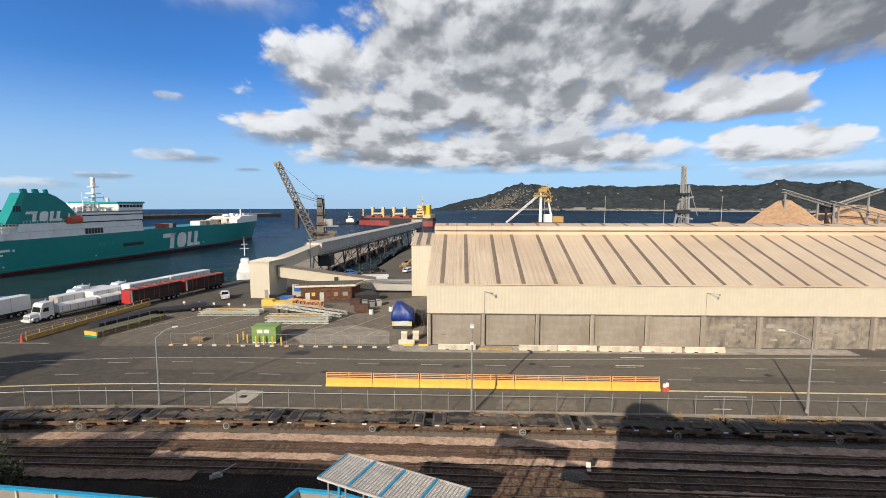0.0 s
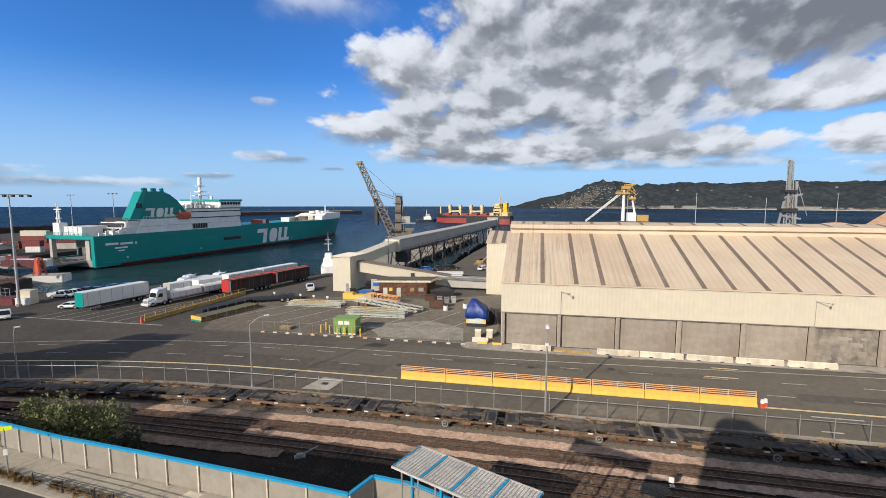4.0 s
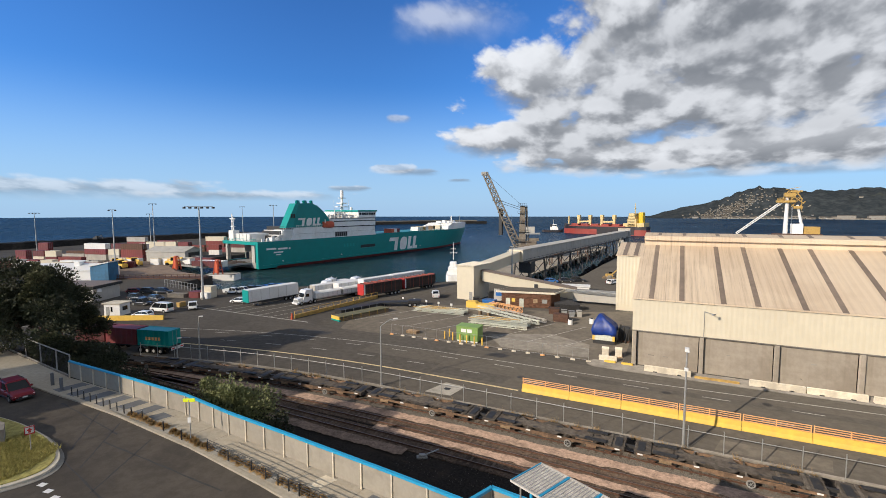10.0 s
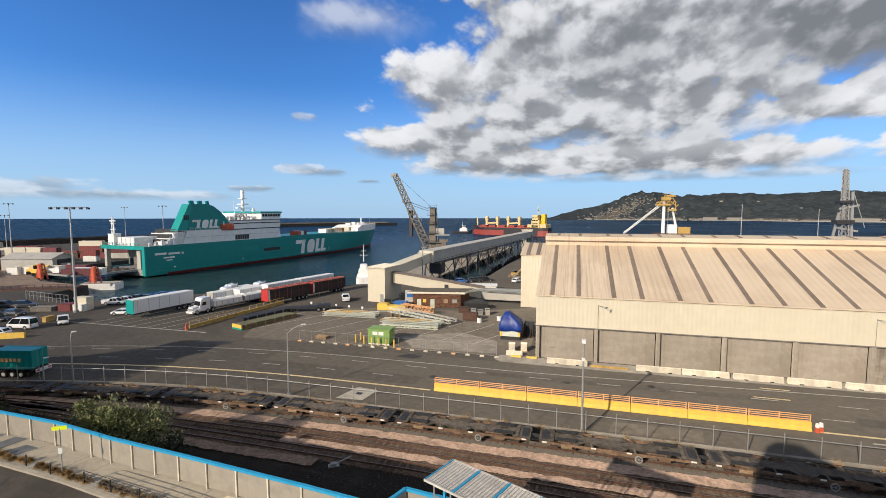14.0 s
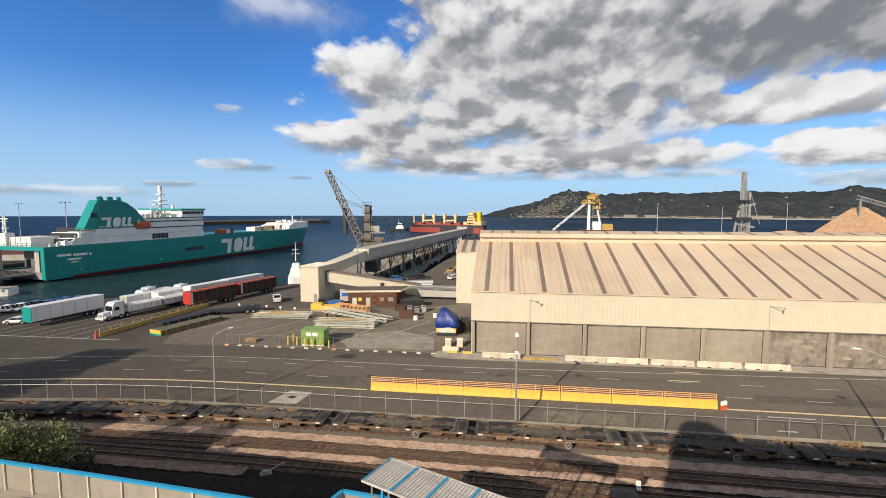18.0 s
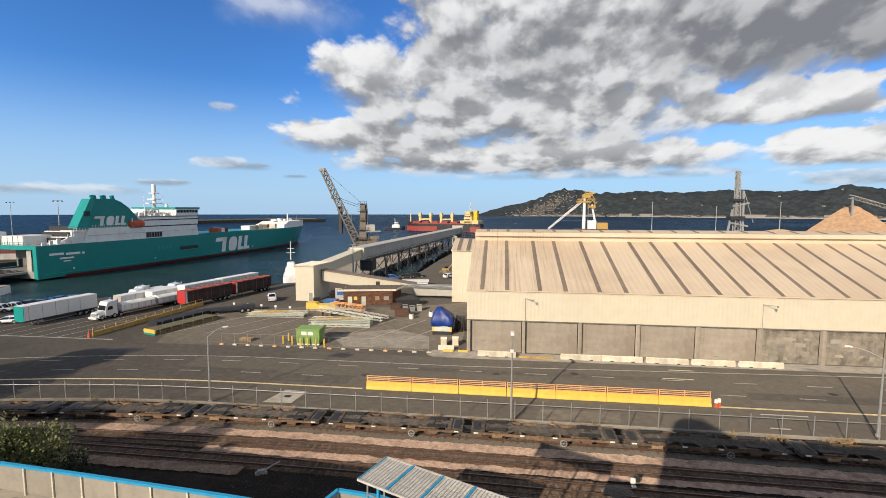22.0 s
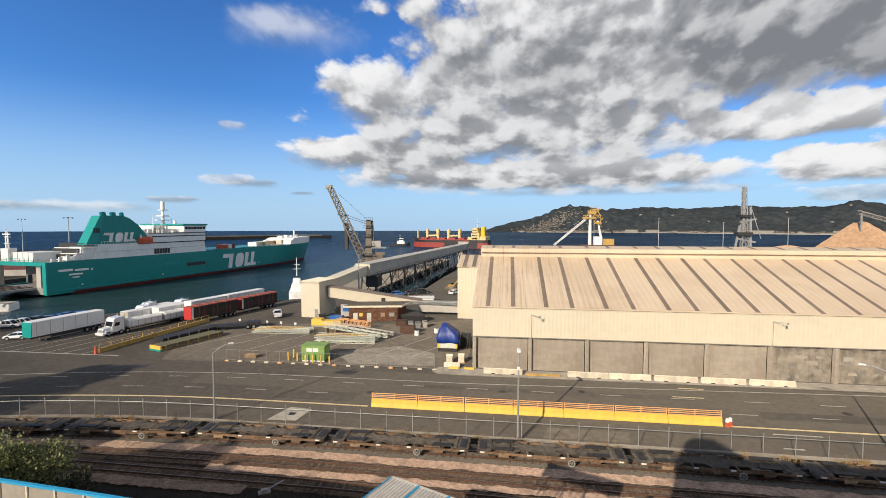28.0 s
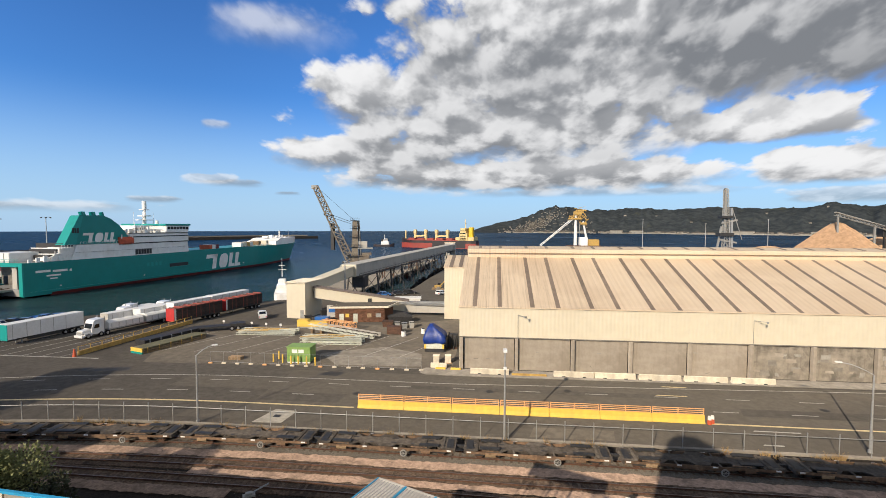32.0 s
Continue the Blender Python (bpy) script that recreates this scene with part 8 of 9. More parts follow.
    part("plate", Mesh().box(h + 0.0, h + 0.03, -0.2, 0.2, 0.42, 0.54), WHITE, c)
    if kind == "ute":
        part("tray", Mesh().box(-h, -0.85, -W / 2, W / 2, 0.7, 1.05).box(-h, -h + 0.08, -W / 2, W / 2, 1.05, 1.3).box(-h, -0.85, -W / 2, -W / 2 + 0.07, 1.05, 1.3).box(-h, -0.85, W / 2 - 0.07, W / 2, 1.05, 1.3), paint, c)
    if kind == "suv":
        for s in (-1, 1):
            part("roof_rail", Mesh().beam((x1 + 0.2, s * (tw - 0.06), H + 0.04), (x2 - 0.2, s * (tw - 0.06), H + 0.04), 0.05), STEEL_DARK, c)
    return c


def build_cars():
    spots = (("white utility parked beside the transfer tower", CAR_WHITE, (-56.3, 107.0, 120), "ute"),
             ("white utility waiting at the yard entrance", CAR_WHITE, (-101.0, 69.2, -35), "ute"),
             ("white minibus by the gatehouse", CAR_WHITE, (-104.2, 63.8, 190), "van"),
             ("white car by the yellow barrier", CAR_WHITE, (-102.5, 58.6, 200), "hatch"),
             ("white and blue van near the trailers", CAR_WHITE, (-96.6, 78.6, 200), "hatch"),
             ("white utility parked on the quay", CAR_WHITE, (-109.3, 87.0, 20), "ute"),
             ("white utility parked on the quay", CAR_WHITE, (-108.3, 89.2, 20), "ute"),
             ("dark utility parked on the quay", CAR_DARK, (-107.6, 91.7, 20), "ute"),
             ("dark car parked on the quay", CAR_DARK, (-106.2, 94.0, 20), "hatch"),
             ("blue utility parked on the quay", CAR_BLUE, (-105.2, 96.9, 20), "ute"),
             ("blue car parked on the quay", CAR_BLUE, (-103.8, 99.8, 20), "hatch"),
             ("dark car parked behind the office", CAR_DARK, (-124.5, 70.0, 15), "suv"),
             ("dark car parked behind the office", CAR_DARK, (-119.0, 71.5, 15), "hatch"),
             ("dark car parked behind the office", CAR_DARK, (-116.5, 66.5, 15), "ute"),
             ("dark maroon car parked behind the office", MAROON, (-134.8, 75.5, 30), "hatch"),
             ("dark car parked behind the office", CAR_DARK, (-131.0, 77.2, 30), "suv"),
             ("dark car parked behind the office", CAR_DARK, (-127.0, 78.6, 30), "suv"),
             ("blue car parked by the conveyor", CAR_BLUE, (-34.6, 144.0, 10), "hatch"),
             ("dark car parked by the conveyor", CAR_DARK, (-30.6, 147.0, 20), "hatch"),
             ("dark car parked by the conveyor", CAR_DARK, (-27.4, 149.5, 20), "suv"),
             ("white car parked by the shed", CAR_WHITE, (-17.0, 149.5, 60), "hatch"))
    for label, paint, (x, y, a), kind in spots:
        car(label, paint, pose(x, y, 0.008, 0, 0, a), kind)
    return car("red estate car with roof rails and lit headlamps", CAR_RED, pose(-138, 25, PATH_Z - 0.13), "suv", "", True)


# ---- containers, masts and the west quay ----
def container(x, y, turn, length, mat, label, z=0.0, n=0):
    c = thing("shipping_container", label, "container", pose(x, y, z, 0, 0, turn), "shipping containers")
    w, h = 2.44, 2.6
    k = int(length / 0.55)
    me = Mesh()
    for s in (-1, 1):
        vs = []
        for i in range(2 * k + 1):
            xx = 0.12 + (length - 0.24) * i / (2 * k)
            yy = s * (w / 2 - (0.05 if (i // 2) % 2 else 0.0))
            vs += [(xx, yy, 0.15), (xx, yy, h - 0.12)]
        me.add(vs, [(2 * i, 2 * i + 2, 2 * i + 3, 2 * i + 1) for i in range(2 * k)])
    me.box(0.1, length - 0.1, -w / 2 + 0.06, w / 2 - 0.06, 0.12, h - 0.04)
    part("shell", me, mat, c)
    fr = Mesh()
    for xx in (0, length - 0.14):
        for yy in (-w / 2, w / 2 - 0.14):
            fr.box(xx, xx + 0.14, yy, yy + 0.14, 0, h)
    for yy in (-w / 2 + 0.001, w / 2 - 0.121):
        fr.box(0.14, length - 0.14, yy, yy + 0.12, 0.01, 0.16).box(0.14, length - 0.14, yy, yy + 0.12, h - 0.12, h - 0.005)
    part("frame", fr, mat, c)
    part("door", Mesh().box(length - 0.04, length + 0.01, -w / 2 + 0.15, -0.02, 0.15, h - 0.15).box(length - 0.04, length + 0.01, 0.02, w / 2 - 0.15, 0.15, h - 0.15), mat, c)
    part("locking_bar", Mesh().tube((length + 0.03, -0.4, 0.2), (length + 0.03, -0.4, h - 0.2), 0.025, n=5).tube((length + 0.03, 0.4, 0.2), (length + 0.03, 0.4, h - 0.2), 0.025, n=5), STEEL, c)
    return c


def light_mast(x, y, h, heads, label="tall galvanised floodlight mast"):
    m = thing("light_mast", label, "light mast", pose(x, y, 0), "light masts")
    part("pole", Mesh().tube((0, 0, 0), (0, 0, h), 0.3, 0.14, 8), STEEL, m)
    part("base", Mesh().tube((0, 0, 0), (0, 0, 0.5), 0.55, 0.5, 8), CONCRETE, m)
    a = math.atan2(-x, y)
    r = Vector((math.cos(a), math.sin(a), 0))
    w = heads * 0.55
    part("crossbar", Mesh().beam(r * -w + Vector((0, 0, h)), r * w + Vector((0, 0, h)), 0.14), STEEL, m)
    for i in range(heads):
        q = r * (-w + 2 * w * i / max(1, heads - 1)) + Vector((0, 0, h))
        part("floodlight", Mesh().box(-0.32, 0.32, -0.25, 0.25, -0.5, -0.05, 0.05, m=Matrix.Translation(q)), STEEL_DARK, m)


def build_west():
    # road train with containers waiting on the port road
    tr = thing("container_trailer", "dark skeletal trailer under three containers", "trailer", pose(-90.9, 41.4, 0, 0, 0, 13.0))
    part("frame", Mesh().box(0, 20.0, -0.5, 0.5, 0.85, 1.15).box(0, 20.0, -1.2, 1.2, 1.15, 1.27), STEEL_DARK, tr)
    for x in (14.0, 15.3, 16.6, 17.9, 6.5, 7.8, 9.1):
        for s in (-1, 1):
            w = part("wheel", Mesh().tube((x, s * 0.9, 0.5), (x, s * 1.24, 0.5), 0.5, n=12), RUBBER, tr)
            part("rim", Mesh().tube((x, s * 1.2, 0.5), (x, s * 1.26, 0.5), 0.27, n=10), STEEL, w)
    part("rear_board", Mesh().box(20.0, 20.1, -1.2, 1.2, 0.8, 1.25), WHITE, tr)
    part("tail_lamp", Mesh().box(20.1, 20.14, -1.1, -0.6, 0.95, 1.15).box(20.1, 20.14, 0.6, 1.1, 0.95, 1.15), SIGN_RED, tr)
    part("mudflap", Mesh().box(19.0, 19.06, -1.2, -0.7, 0.2, 0.85).box(19.0, 19.06, 0.7, 1.2, 0.2, 0.85), RUBBER, tr)
    base = pose(-90.9, 41.4, 0, 0, 0, 13.0)
    for i, (mat, lab) in enumerate(((MAROON, "maroon steel shipping container on a trailer"), (MAROON, "maroon steel shipping container with a small yellow mark"), (TEAL, "teal steel shipping container with orange lettering shapes"))):
        p = base @ Vector((0.6 + 6.45 * i, 0, 1.27))
        c = container(p.x, p.y, 13.0, 6.1, mat, lab, 1.27)
        if i == 2:
            for k in range(5):
                part("mark", Mesh().box(1.6 + k * 0.62, 2.0 + k * 0.62, -1.26, -1.235, 1.0, 1.5), ORANGE, c)
        if i == 1:
            part("mark", Mesh().tube((0.9, -1.26, 1.9), (0.9, -1.235, 1.9), 0.4, n=12), YELLOW_OCHRE, c)
    tk = thing("truck", "dark prime mover at the head of the container trailer", "truck", pose(-98.4, 39.6, 0, 0, 0, 13))
    part("cab", Mesh().prism([(0, 0.6), (0, 2.0), (0.4, 3.2), (2.4, 3.4), (2.4, 0.6)], -1.2, 1.2, axis="y"), MAROON, tk)
    part("chassis", Mesh().box(1, 7.2, -0.45, 0.45, 0.6, 1.0), STEEL_DARK, tk)
    for x in (0.9, 4.6, 5.9):
        for s in (-1, 1):
            part("wheel", Mesh().tube((x, s * 0.9, 0.5), (x, s * 1.24, 0.5), 0.5, n=12), RUBBER, tk)
    # gatehouse, office and the blue-walled shed
    b = thing("gatehouse", "small white gatehouse with a flat roof", "hut", pose(-111.8, 55.8, 0, 0, 0, 22))
    part("wall", Mesh().box(0, 3.7, 0, 3.0, 0, 2.6), WHITE, b)
    part("roof", Mesh().box(-0.3, 4.0, -0.3, 3.3, 2.6, 2.8), CONCRETE_PALE, b)
    part("door", Mesh().box(0.5, 1.3, -0.05, 0.0, 0, 2.0), STEEL_GREY, b)
    part("window", Mesh().box(1.6, 2.0, -0.05, 0.0, 0.9, 2.0), GLASS, b)
    part("side_window", Mesh().box(3.7, 3.75, 0.8, 2.2, 1.1, 2.0), GLASS, b)
    o = thing("port_office", "long pale grey office with a dark flat roof edge", "building", pose(-152.5, 53.2, 0, 0, 0, 24))
    part("wall", Mesh().box(0, 24, 0, 9, 0, 3.6), GREY_SHEET, o)
    part("fascia", Mesh().box(-0.5, 24.5, -0.5, 9.5, 3.4, 4.1), STEEL_DARK, o, "dark roof fascia")
    part("roof", Mesh().box(-0.4, 24.4, -0.4, 9.4, 4.1, 4.15), ROOF_STRIP, o)
    for i in range(4):
        part("window", Mesh().box(4 + 5 * i, 6 + 5 * i, -0.05, 0.0, 1.4, 2.3), GLASS, o)
    part("camera_dome", Mesh().tube((24.9, 1, 2.6), (24.9, 1, 3.3), 0.5, 0.4, 12), WHITE, o)
    s = thing("blue_shed", "low shed with white roofs and a bright blue front", "building", pose(-172.2, 82.6, 0, 0, 0, 24))
    part("front_wall", Mesh().prism([(0, 0), (6.2, 0), (6.2, 6.0), (0, 4.6)], 0, 0.3, axis="y"), BLUE_WALL, s, "bright blue front wall")
    part("wall", Mesh().prism([(0, 0), (6.2, 0), (6.2, 6.0), (0, 4.6)], 0.32, 4.5, axis="y"), BLUE_WALL, s)
    part("roof", Mesh().prism([(-0.3, 4.6), (6.5, 6.1), (6.5, 6.4), (-0.3, 4.9)], -0.3, 4.8, axis="y"), WHITE, s)
    part("side_bay", Mesh().box(-24, -0.02, 0.6, 13, 0, 3.4), WHITE, s)
    part("side_roof", Mesh().prism([(0.2, 3.3), (6.8, 4.8), (13.4, 3.3), (13.4, 3.6), (6.8, 5.1), (0.2, 3.6)], -24.4, -0.31, axis="x"), WHITE, s)
    part("roof_vent", Mesh().box(-9, -7, 4, 6, 4.0, 5.8), WHITE, s)
    s2 = thing("white_store", "flat white store behind the shed", "building", pose(-201.0, 80.0, 0, 0, 0, 22))
    part("wall", Mesh().box(0, 22, 0, 9, 0, 3.4), WHITE, s2)
    part("roof", Mesh().box(-0.4, 22.4, -0.4, 9.4, 3.4, 3.7), WHITE, s2)
    yb = thing("yellow_barrier", "long low yellow concrete barrier in front of the gatehouse", "barrier")
    for i in range(3):
        p, q = Vector((-108.0, 52.6)).lerp(Vector((-96.2, 59.3)), i / 3), Vector((-108.0, 52.6)).lerp(Vector((-96.2, 59.3)), (i + 0.985) / 3)
        part("block", Mesh().beam((*p, 0.5), (*q, 0.5), 0.5, 1.0), YELLOW, yb)
    rng = random.Random(21)
    # container yard
    mats = [(MAROON, "maroon"), (MAROON, "dark red"), (RUST, "rusty"), (WHITE, "white"), (MAROON, "maroon"), (MAROON, "maroon"), (HULL_RED, "dark red"), (GREY_SHEET, "grey"), (MAROON, "maroon"), (CREAM, "cream")]
    rows = [(-262, 84, 7), (-258, 92, 8), (-270, 101, 9), (-276, 112, 9), (-282, 126, 10), (-286, 142, 10), (-286, 158, 11), (-280, 172, 10), (-250, 122, 5)]
    for x0, y0, n in rows:
        x = x0
        while x < x0 + n * 7.0:
            long_ = rng.random() < 0.5
            L = 12.2 if long_ else 6.1
            if rng.random() > 0.14:
                turn = 14 + rng.uniform(-3, 3)
                for lv in range(rng.choice((1, 1, 2, 2, 2, 3)) if y0 > 95 else rng.choice((1, 1, 2))):
                    mat, nm = rng.choice(mats)
                    container(x, y0 + (x - x0) * 0.27, turn, L, mat, nm + (" long" if long_ else "") + " shipping container stacked in the yard", 2.6 * lv)
            x += L + rng.choice((0.5, 0.8, 3.5))
    for x, y, l, mat, nm in ((-176, 122, 12.2, MAROON, "maroon"), (-176, 125, 12.2, WHITE, "white"), (-190, 130, 12.2, MAROON, "maroon"), (-204, 134, 12.2, GREY_SHEET, "grey")):
        container(x, y, 12, l, mat, nm + " shipping container by the berth")
    wh = thing("transit_shed", "pale grey gabled transit shed in the container yard", "building", pose(-214, 125.5, 0, 0, 0, 16))
    part("wall", Mesh().prism([(0, 0), (11, 0), (11, 4.6), (5.5, 6.4), (0, 4.6)], 0, 20, axis="x"), GREY_SHEET, wh)
    part("roof", Mesh().prism([(-0.4, 4.55), (5.5, 6.5), (11.4, 4.55), (11.4, 4.8), (5.5, 6.75), (-0.4, 4.8)], -0.3, 20.3, axis="x"), GREY_SHEET, wh)
    part("dark_door", Mesh().box(20.0, 20.06, 2, 9, 0, 4.2), STEEL_DARK, wh)
    for x, y, w in ((-197, 117, 4), (-193, 119.5, 5), (-186, 123, 4.5)):
        q = thing("white_hut", "small white site hut", "hut", pose(x, y, 0, 0, 0, 15), "site huts")
        part("wall", Mesh().box(0, w, 0, 3, 0, 2.9), WHITE, q)
        part("roof", Mesh().box(-0.1, w + 0.1, -0.1, 3.1, 2.9, 3.1), CONCRETE_PALE, q)
    for x, y, a in ((-206, 108, 10), (-200, 112.5, 190), (-188, 121, 20), (-196, 105, 0)):
        q = thing("yard_loader", "yellow wheeled container loader", "loader", pose(x, y, 0, 0, 0, a), "yard loaders")
        part("body", Mesh().box(-3, 2.6, -1.2, 1.2, 0.8, 2.2, 0.15), YELLOW, q)
        part("cab", Mesh().box(-0.6, 1.0, -0.8, 0.8, 2.2, 3.6, 0.1), GLASS, q)
        part("roof", Mesh().box(-0.7, 1.1, -0.9, 0.9, 3.6, 3.75), YELLOW, q)
        part("boom", Mesh().beam((-2.4, 0, 2.6), (4.4, 0, 3.4), 0.5), YELLOW, q)
        for wx in (-1.9, 1.8):
            for sy in (-1.2, 1.2):
                part("wheel", Mesh().tube((wx, sy - 0.25, 0.75), (wx, sy + 0.25, 0.75), 0.75, n=14), RUBBER, q)
    # orange trestles and the linkspan in front of the stern ramp
    for x, y in ((-174.0, 113.4), (-147.9, 111.8)):
        q = thing("orange_trestle", "bright orange steel trestle of the ramp", "trestle", pose(x, y, 0) @ Matrix.Scale(0.9, 4), "orange trestles")
        for sx in (-1, 1):
            for sy in (-1, 1):
                part("leg", Mesh().beam((sx * 1.25, sy * 1.2, 0), (sx * 0.55, sy * 0.6, 5.6), 0.42), ORANGE_RED, q)
        for z in (1.6, 3.4, 5.6):
            k = 1.25 - 0.12 * z
            part("tie", Mesh().box(-k, k, -k, k, z, z + 0.45), ORANGE_RED, q)
        part("panel", Mesh().prism([(-0.9, 0.6), (0.9, 0.6), (0.45, 5.4), (-0.45, 5.4)], -1.0, -0.85, axis="y"), ORANGE_RED, q)
    po = thing("mooring_pontoon", "white floating pontoon by the linkspan", "pontoon", pose(-152.0, 117.0, SEA, 0, 0, 28))
    part("hull", Mesh().box(-5.5, 5.5, -2.6, 2.6, -0.4, 2.2, 0.2), WHITE, po)
    part("deck", Mesh().box(-5.4, 5.4, -2.5, 2.5, 2.2, 2.35), CONCRETE, po)
    ls = thing("linkspan", "dark steel linkspan bridge with rusty railings", "ramp", pose(-158, 96, 0, 0, 0, 28))
    part("deck", Mesh().box(-14, 16, -2.5, 2.5, -0.5, 0.4), RUST, ls)
    for i in range(16):
        part("railing_post", Mesh().box(-14 + 2 * i, -13.85 + 2 * i, -2.6, -2.45, 0.4, 1.6), RUST, ls)
    part("railing", Mesh().box(-14, 16, -2.6, -2.5, 1.5, 1.6).box(-14, 16, -2.6, -2.5, 0.9, 1.0), RUST, ls)
    ap = solid("berth_apron", Mesh().prism([(-225, 100), (-168, 92), (-146, 100), (-150, 107), (-168, 109), (-204, 127), (-225, 122)], 0, 0.3), APRON, "brownish concrete berth apron beside the ramp", "pavement", "structure")
    fl = thing("quay_fence", "thin steel fence along the quay", "fence")
    for i in range(12):
        p = Vector((-139, 89.5)).lerp(Vector((-112, 92.0)), i / 11)
        q = Vector((-139, 86.5)).lerp(Vector((-121, 84.4)), i / 11)
        part("post", Mesh().tube((*q, 0), (*q, 2.2), 0.06, n=6), STEEL, fl)
    part("rail", Mesh().beam((-139, 86.5, 2.15), (-121, 84.4, 2.15), 0.07).beam((-139, 86.5, 1.1), (-121, 84.4, 1.1), 0.05), STEEL, fl)
    for (x, y, mat, w, h) in ((-111.6, 79.0, CREAM, 3.0, 3.0), (-114.5, 77.4, MAROON, 3, 1.6), (-111.0, 78.2, WHITE, 2.6, 1.5), (-120.5, 75.5, CONCRETE_DARK, 5, 0.9), (-106.2, 68.6, YELLOW_OCHRE, 0.9, 1.0)):
        q = thing("site_box", "small painted site box beside the mast", "box", pose(x, y, 0, 0, 0, 15), "site boxes")
        part("body", Mesh().box(0, w, 0, 2.2, 0, h, 0.06), mat, q)
        part("lid", Mesh().box(-0.05, w + 0.05, -0.05, 2.25, h, h + 0.08), mat, q)
    light_mast(-109.1, 77.7, 24.0, 6)
    light_mast(-202.3, 106.2, 23.5, 2)
    light_mast(-262, 158.5, 27.0, 3)
    light_mast(-330, 132, 22.0, 4)
    light_mast(-318, 190, 21.0, 3)
    light_mast(-205, 192, 26.0, 3)
    light_mast(-300, 250, 26.0, 3)
    light_mast(-42.9, 130.0, 12.2, 1)
    for i in range(9):
        light_mast(-330 + 12 * i, 560 + 26 * i, 14.0, 1) if i in (3, 7) else None
    # bulldozer on the sea wall
    q = thing("excavator", "dark excavator working on the sea wall", "excavator", pose(-352, 174, 3.4, 0, 0, 20) @ Matrix.Scale(0.42, 4))
    part("body", Mesh().box(-4, 4, -3, 3, 1, 4.2, 0.3).box(-1, 3, -2, 2, 4.2, 6.8, 0.2), STEEL_DARK, q)
    part("track", Mesh().box(-5, 5, -3.4, -2, 0, 1.4, 0.4).box(-5, 5, 2, 3.4, 0, 1.4, 0.4), RUBBER, q)
    part("arm", Mesh().beam((3, 0, 3), (9, 0, 8), 1.0).beam((9, 0, 8), (12, 0, 2), 0.8), STEEL_DARK, q)
    # low parapet wall along the breakwater
    w = Mesh()
    pts = [(-380, 350), (-484, 678), (-411, 776), (-335, 805)]
    for a, b2 in zip(pts, pts[1:]):
        w.beam((*a, 2.2), (*b2, 2.2), 2.0, 2.4)
    solid("breakwater_parapet", w, CONCRETE_DARK, "concrete parapet along the breakwater", "sea wall", "structure")


def build_east():
    """The chip yard behind the shed."""
    rng = random.Random(6)

    def heap(name, cx, cy, rx, ry, h, label):
        n, rows = 56, []
        prof = [(1.0, 0.0), (0.9, 0.1), (0.74, 0.27), (0.58, 0.45), (0.42, 0.63), (0.26, 0.82), (0.13, 0.95), (0.04, 1.0)]
        for r, z in prof:
            rows.append([(cx + rx * r * math.cos(t) * (1 + 0.08 * noise.noise((math.cos(t) * 2, math.sin(t) * 2, z * 3 + cx))), cy + ry * r * math.sin(t), h * z * (1 + 0.06 * noise.noise((math.cos(t) * 3, math.sin(t) * 3, z * 5)))) for t in (2 * math.pi * i / n for i in range(n))])
        solid(name, Mesh().loft(rows), CHIP, label, "chip mound", "", "", True)

    heap("wood_chip_mound", 204, 300, 30, 34, 24.0, "tall heap of pale orange wood chips")
    heap("wood_chip_mound", 262, 318, 66, 40, 20.5, "long heap of pale orange wood chips")
    heap("wood_chip_mound", 172, 312, 40, 34, 9.5, "low heap of pale orange wood chips")
    solid("chip_ground", Mesh().prism([(140, 270), (420, 270), (340, 375), (150, 335)], 0, 0.3), CHIP, "ground covered with wood chips", "ground", "structure")
    for a, b in (((197, 292, 29.5), (228, 294, 20.5)), ((226, 292, 22.5), (266, 292, 12)), ((231, 294, 21), (257, 294, 30))):
        g = thing("stacking_conveyor", "sloping open steel conveyor over the chip heap", "conveyor", None, "stacking conveyors")
        A, B = Vector(a), Vector(b)
        part("truss", lattice(A, B, 1.8, 1.8, "", 14, 0.11), STEEL_GREY, g)
        part("belt_cover", Mesh().beam(A + Vector((0, 0, 0.9)), B + Vector((0, 0, 0.9)), 2.0, 0.4), GREY_SHEET, g)
        for t in (0.05, 0.72):
            p = A.lerp(B, t)
            part("leg", Mesh().beam(p, (p.x, p.y, 0), 0.8), STEEL_GREY, g)
    h = thing("chip_drive_house", "dark steel drive house between conveyors", "building", pose(226, 296, 0))
    part("wall", Mesh().box(0, 6, 0, 5, 16, 22, 0.2), STEEL_DARK, h)
    part("leg", Mesh().box(0.5, 1.3, 0, 1, 0, 16).box(4.7, 5.5, 0, 1, 0, 16), STEEL_DARK, h)
    for x, y, l in ((300, 395, 60), (390, 440, 90)):
        q = thing("low_store", "long low pale store by the water", "building", pose(x, y, 0))
        part("wall", Mesh().box(0, l, 0, 14, 0, 5), WHITE, q)
        part("roof", Mesh().prism([(-0.5, 5), (7, 7.5), (14.5, 5)], -0.5, l + 0.5, axis="x"), ROOF, q)
    for i in range(5):
        light_mast(62 + 46 * i, 345 + 6 * i, 27.0 if i % 2 else 24.0, 1)


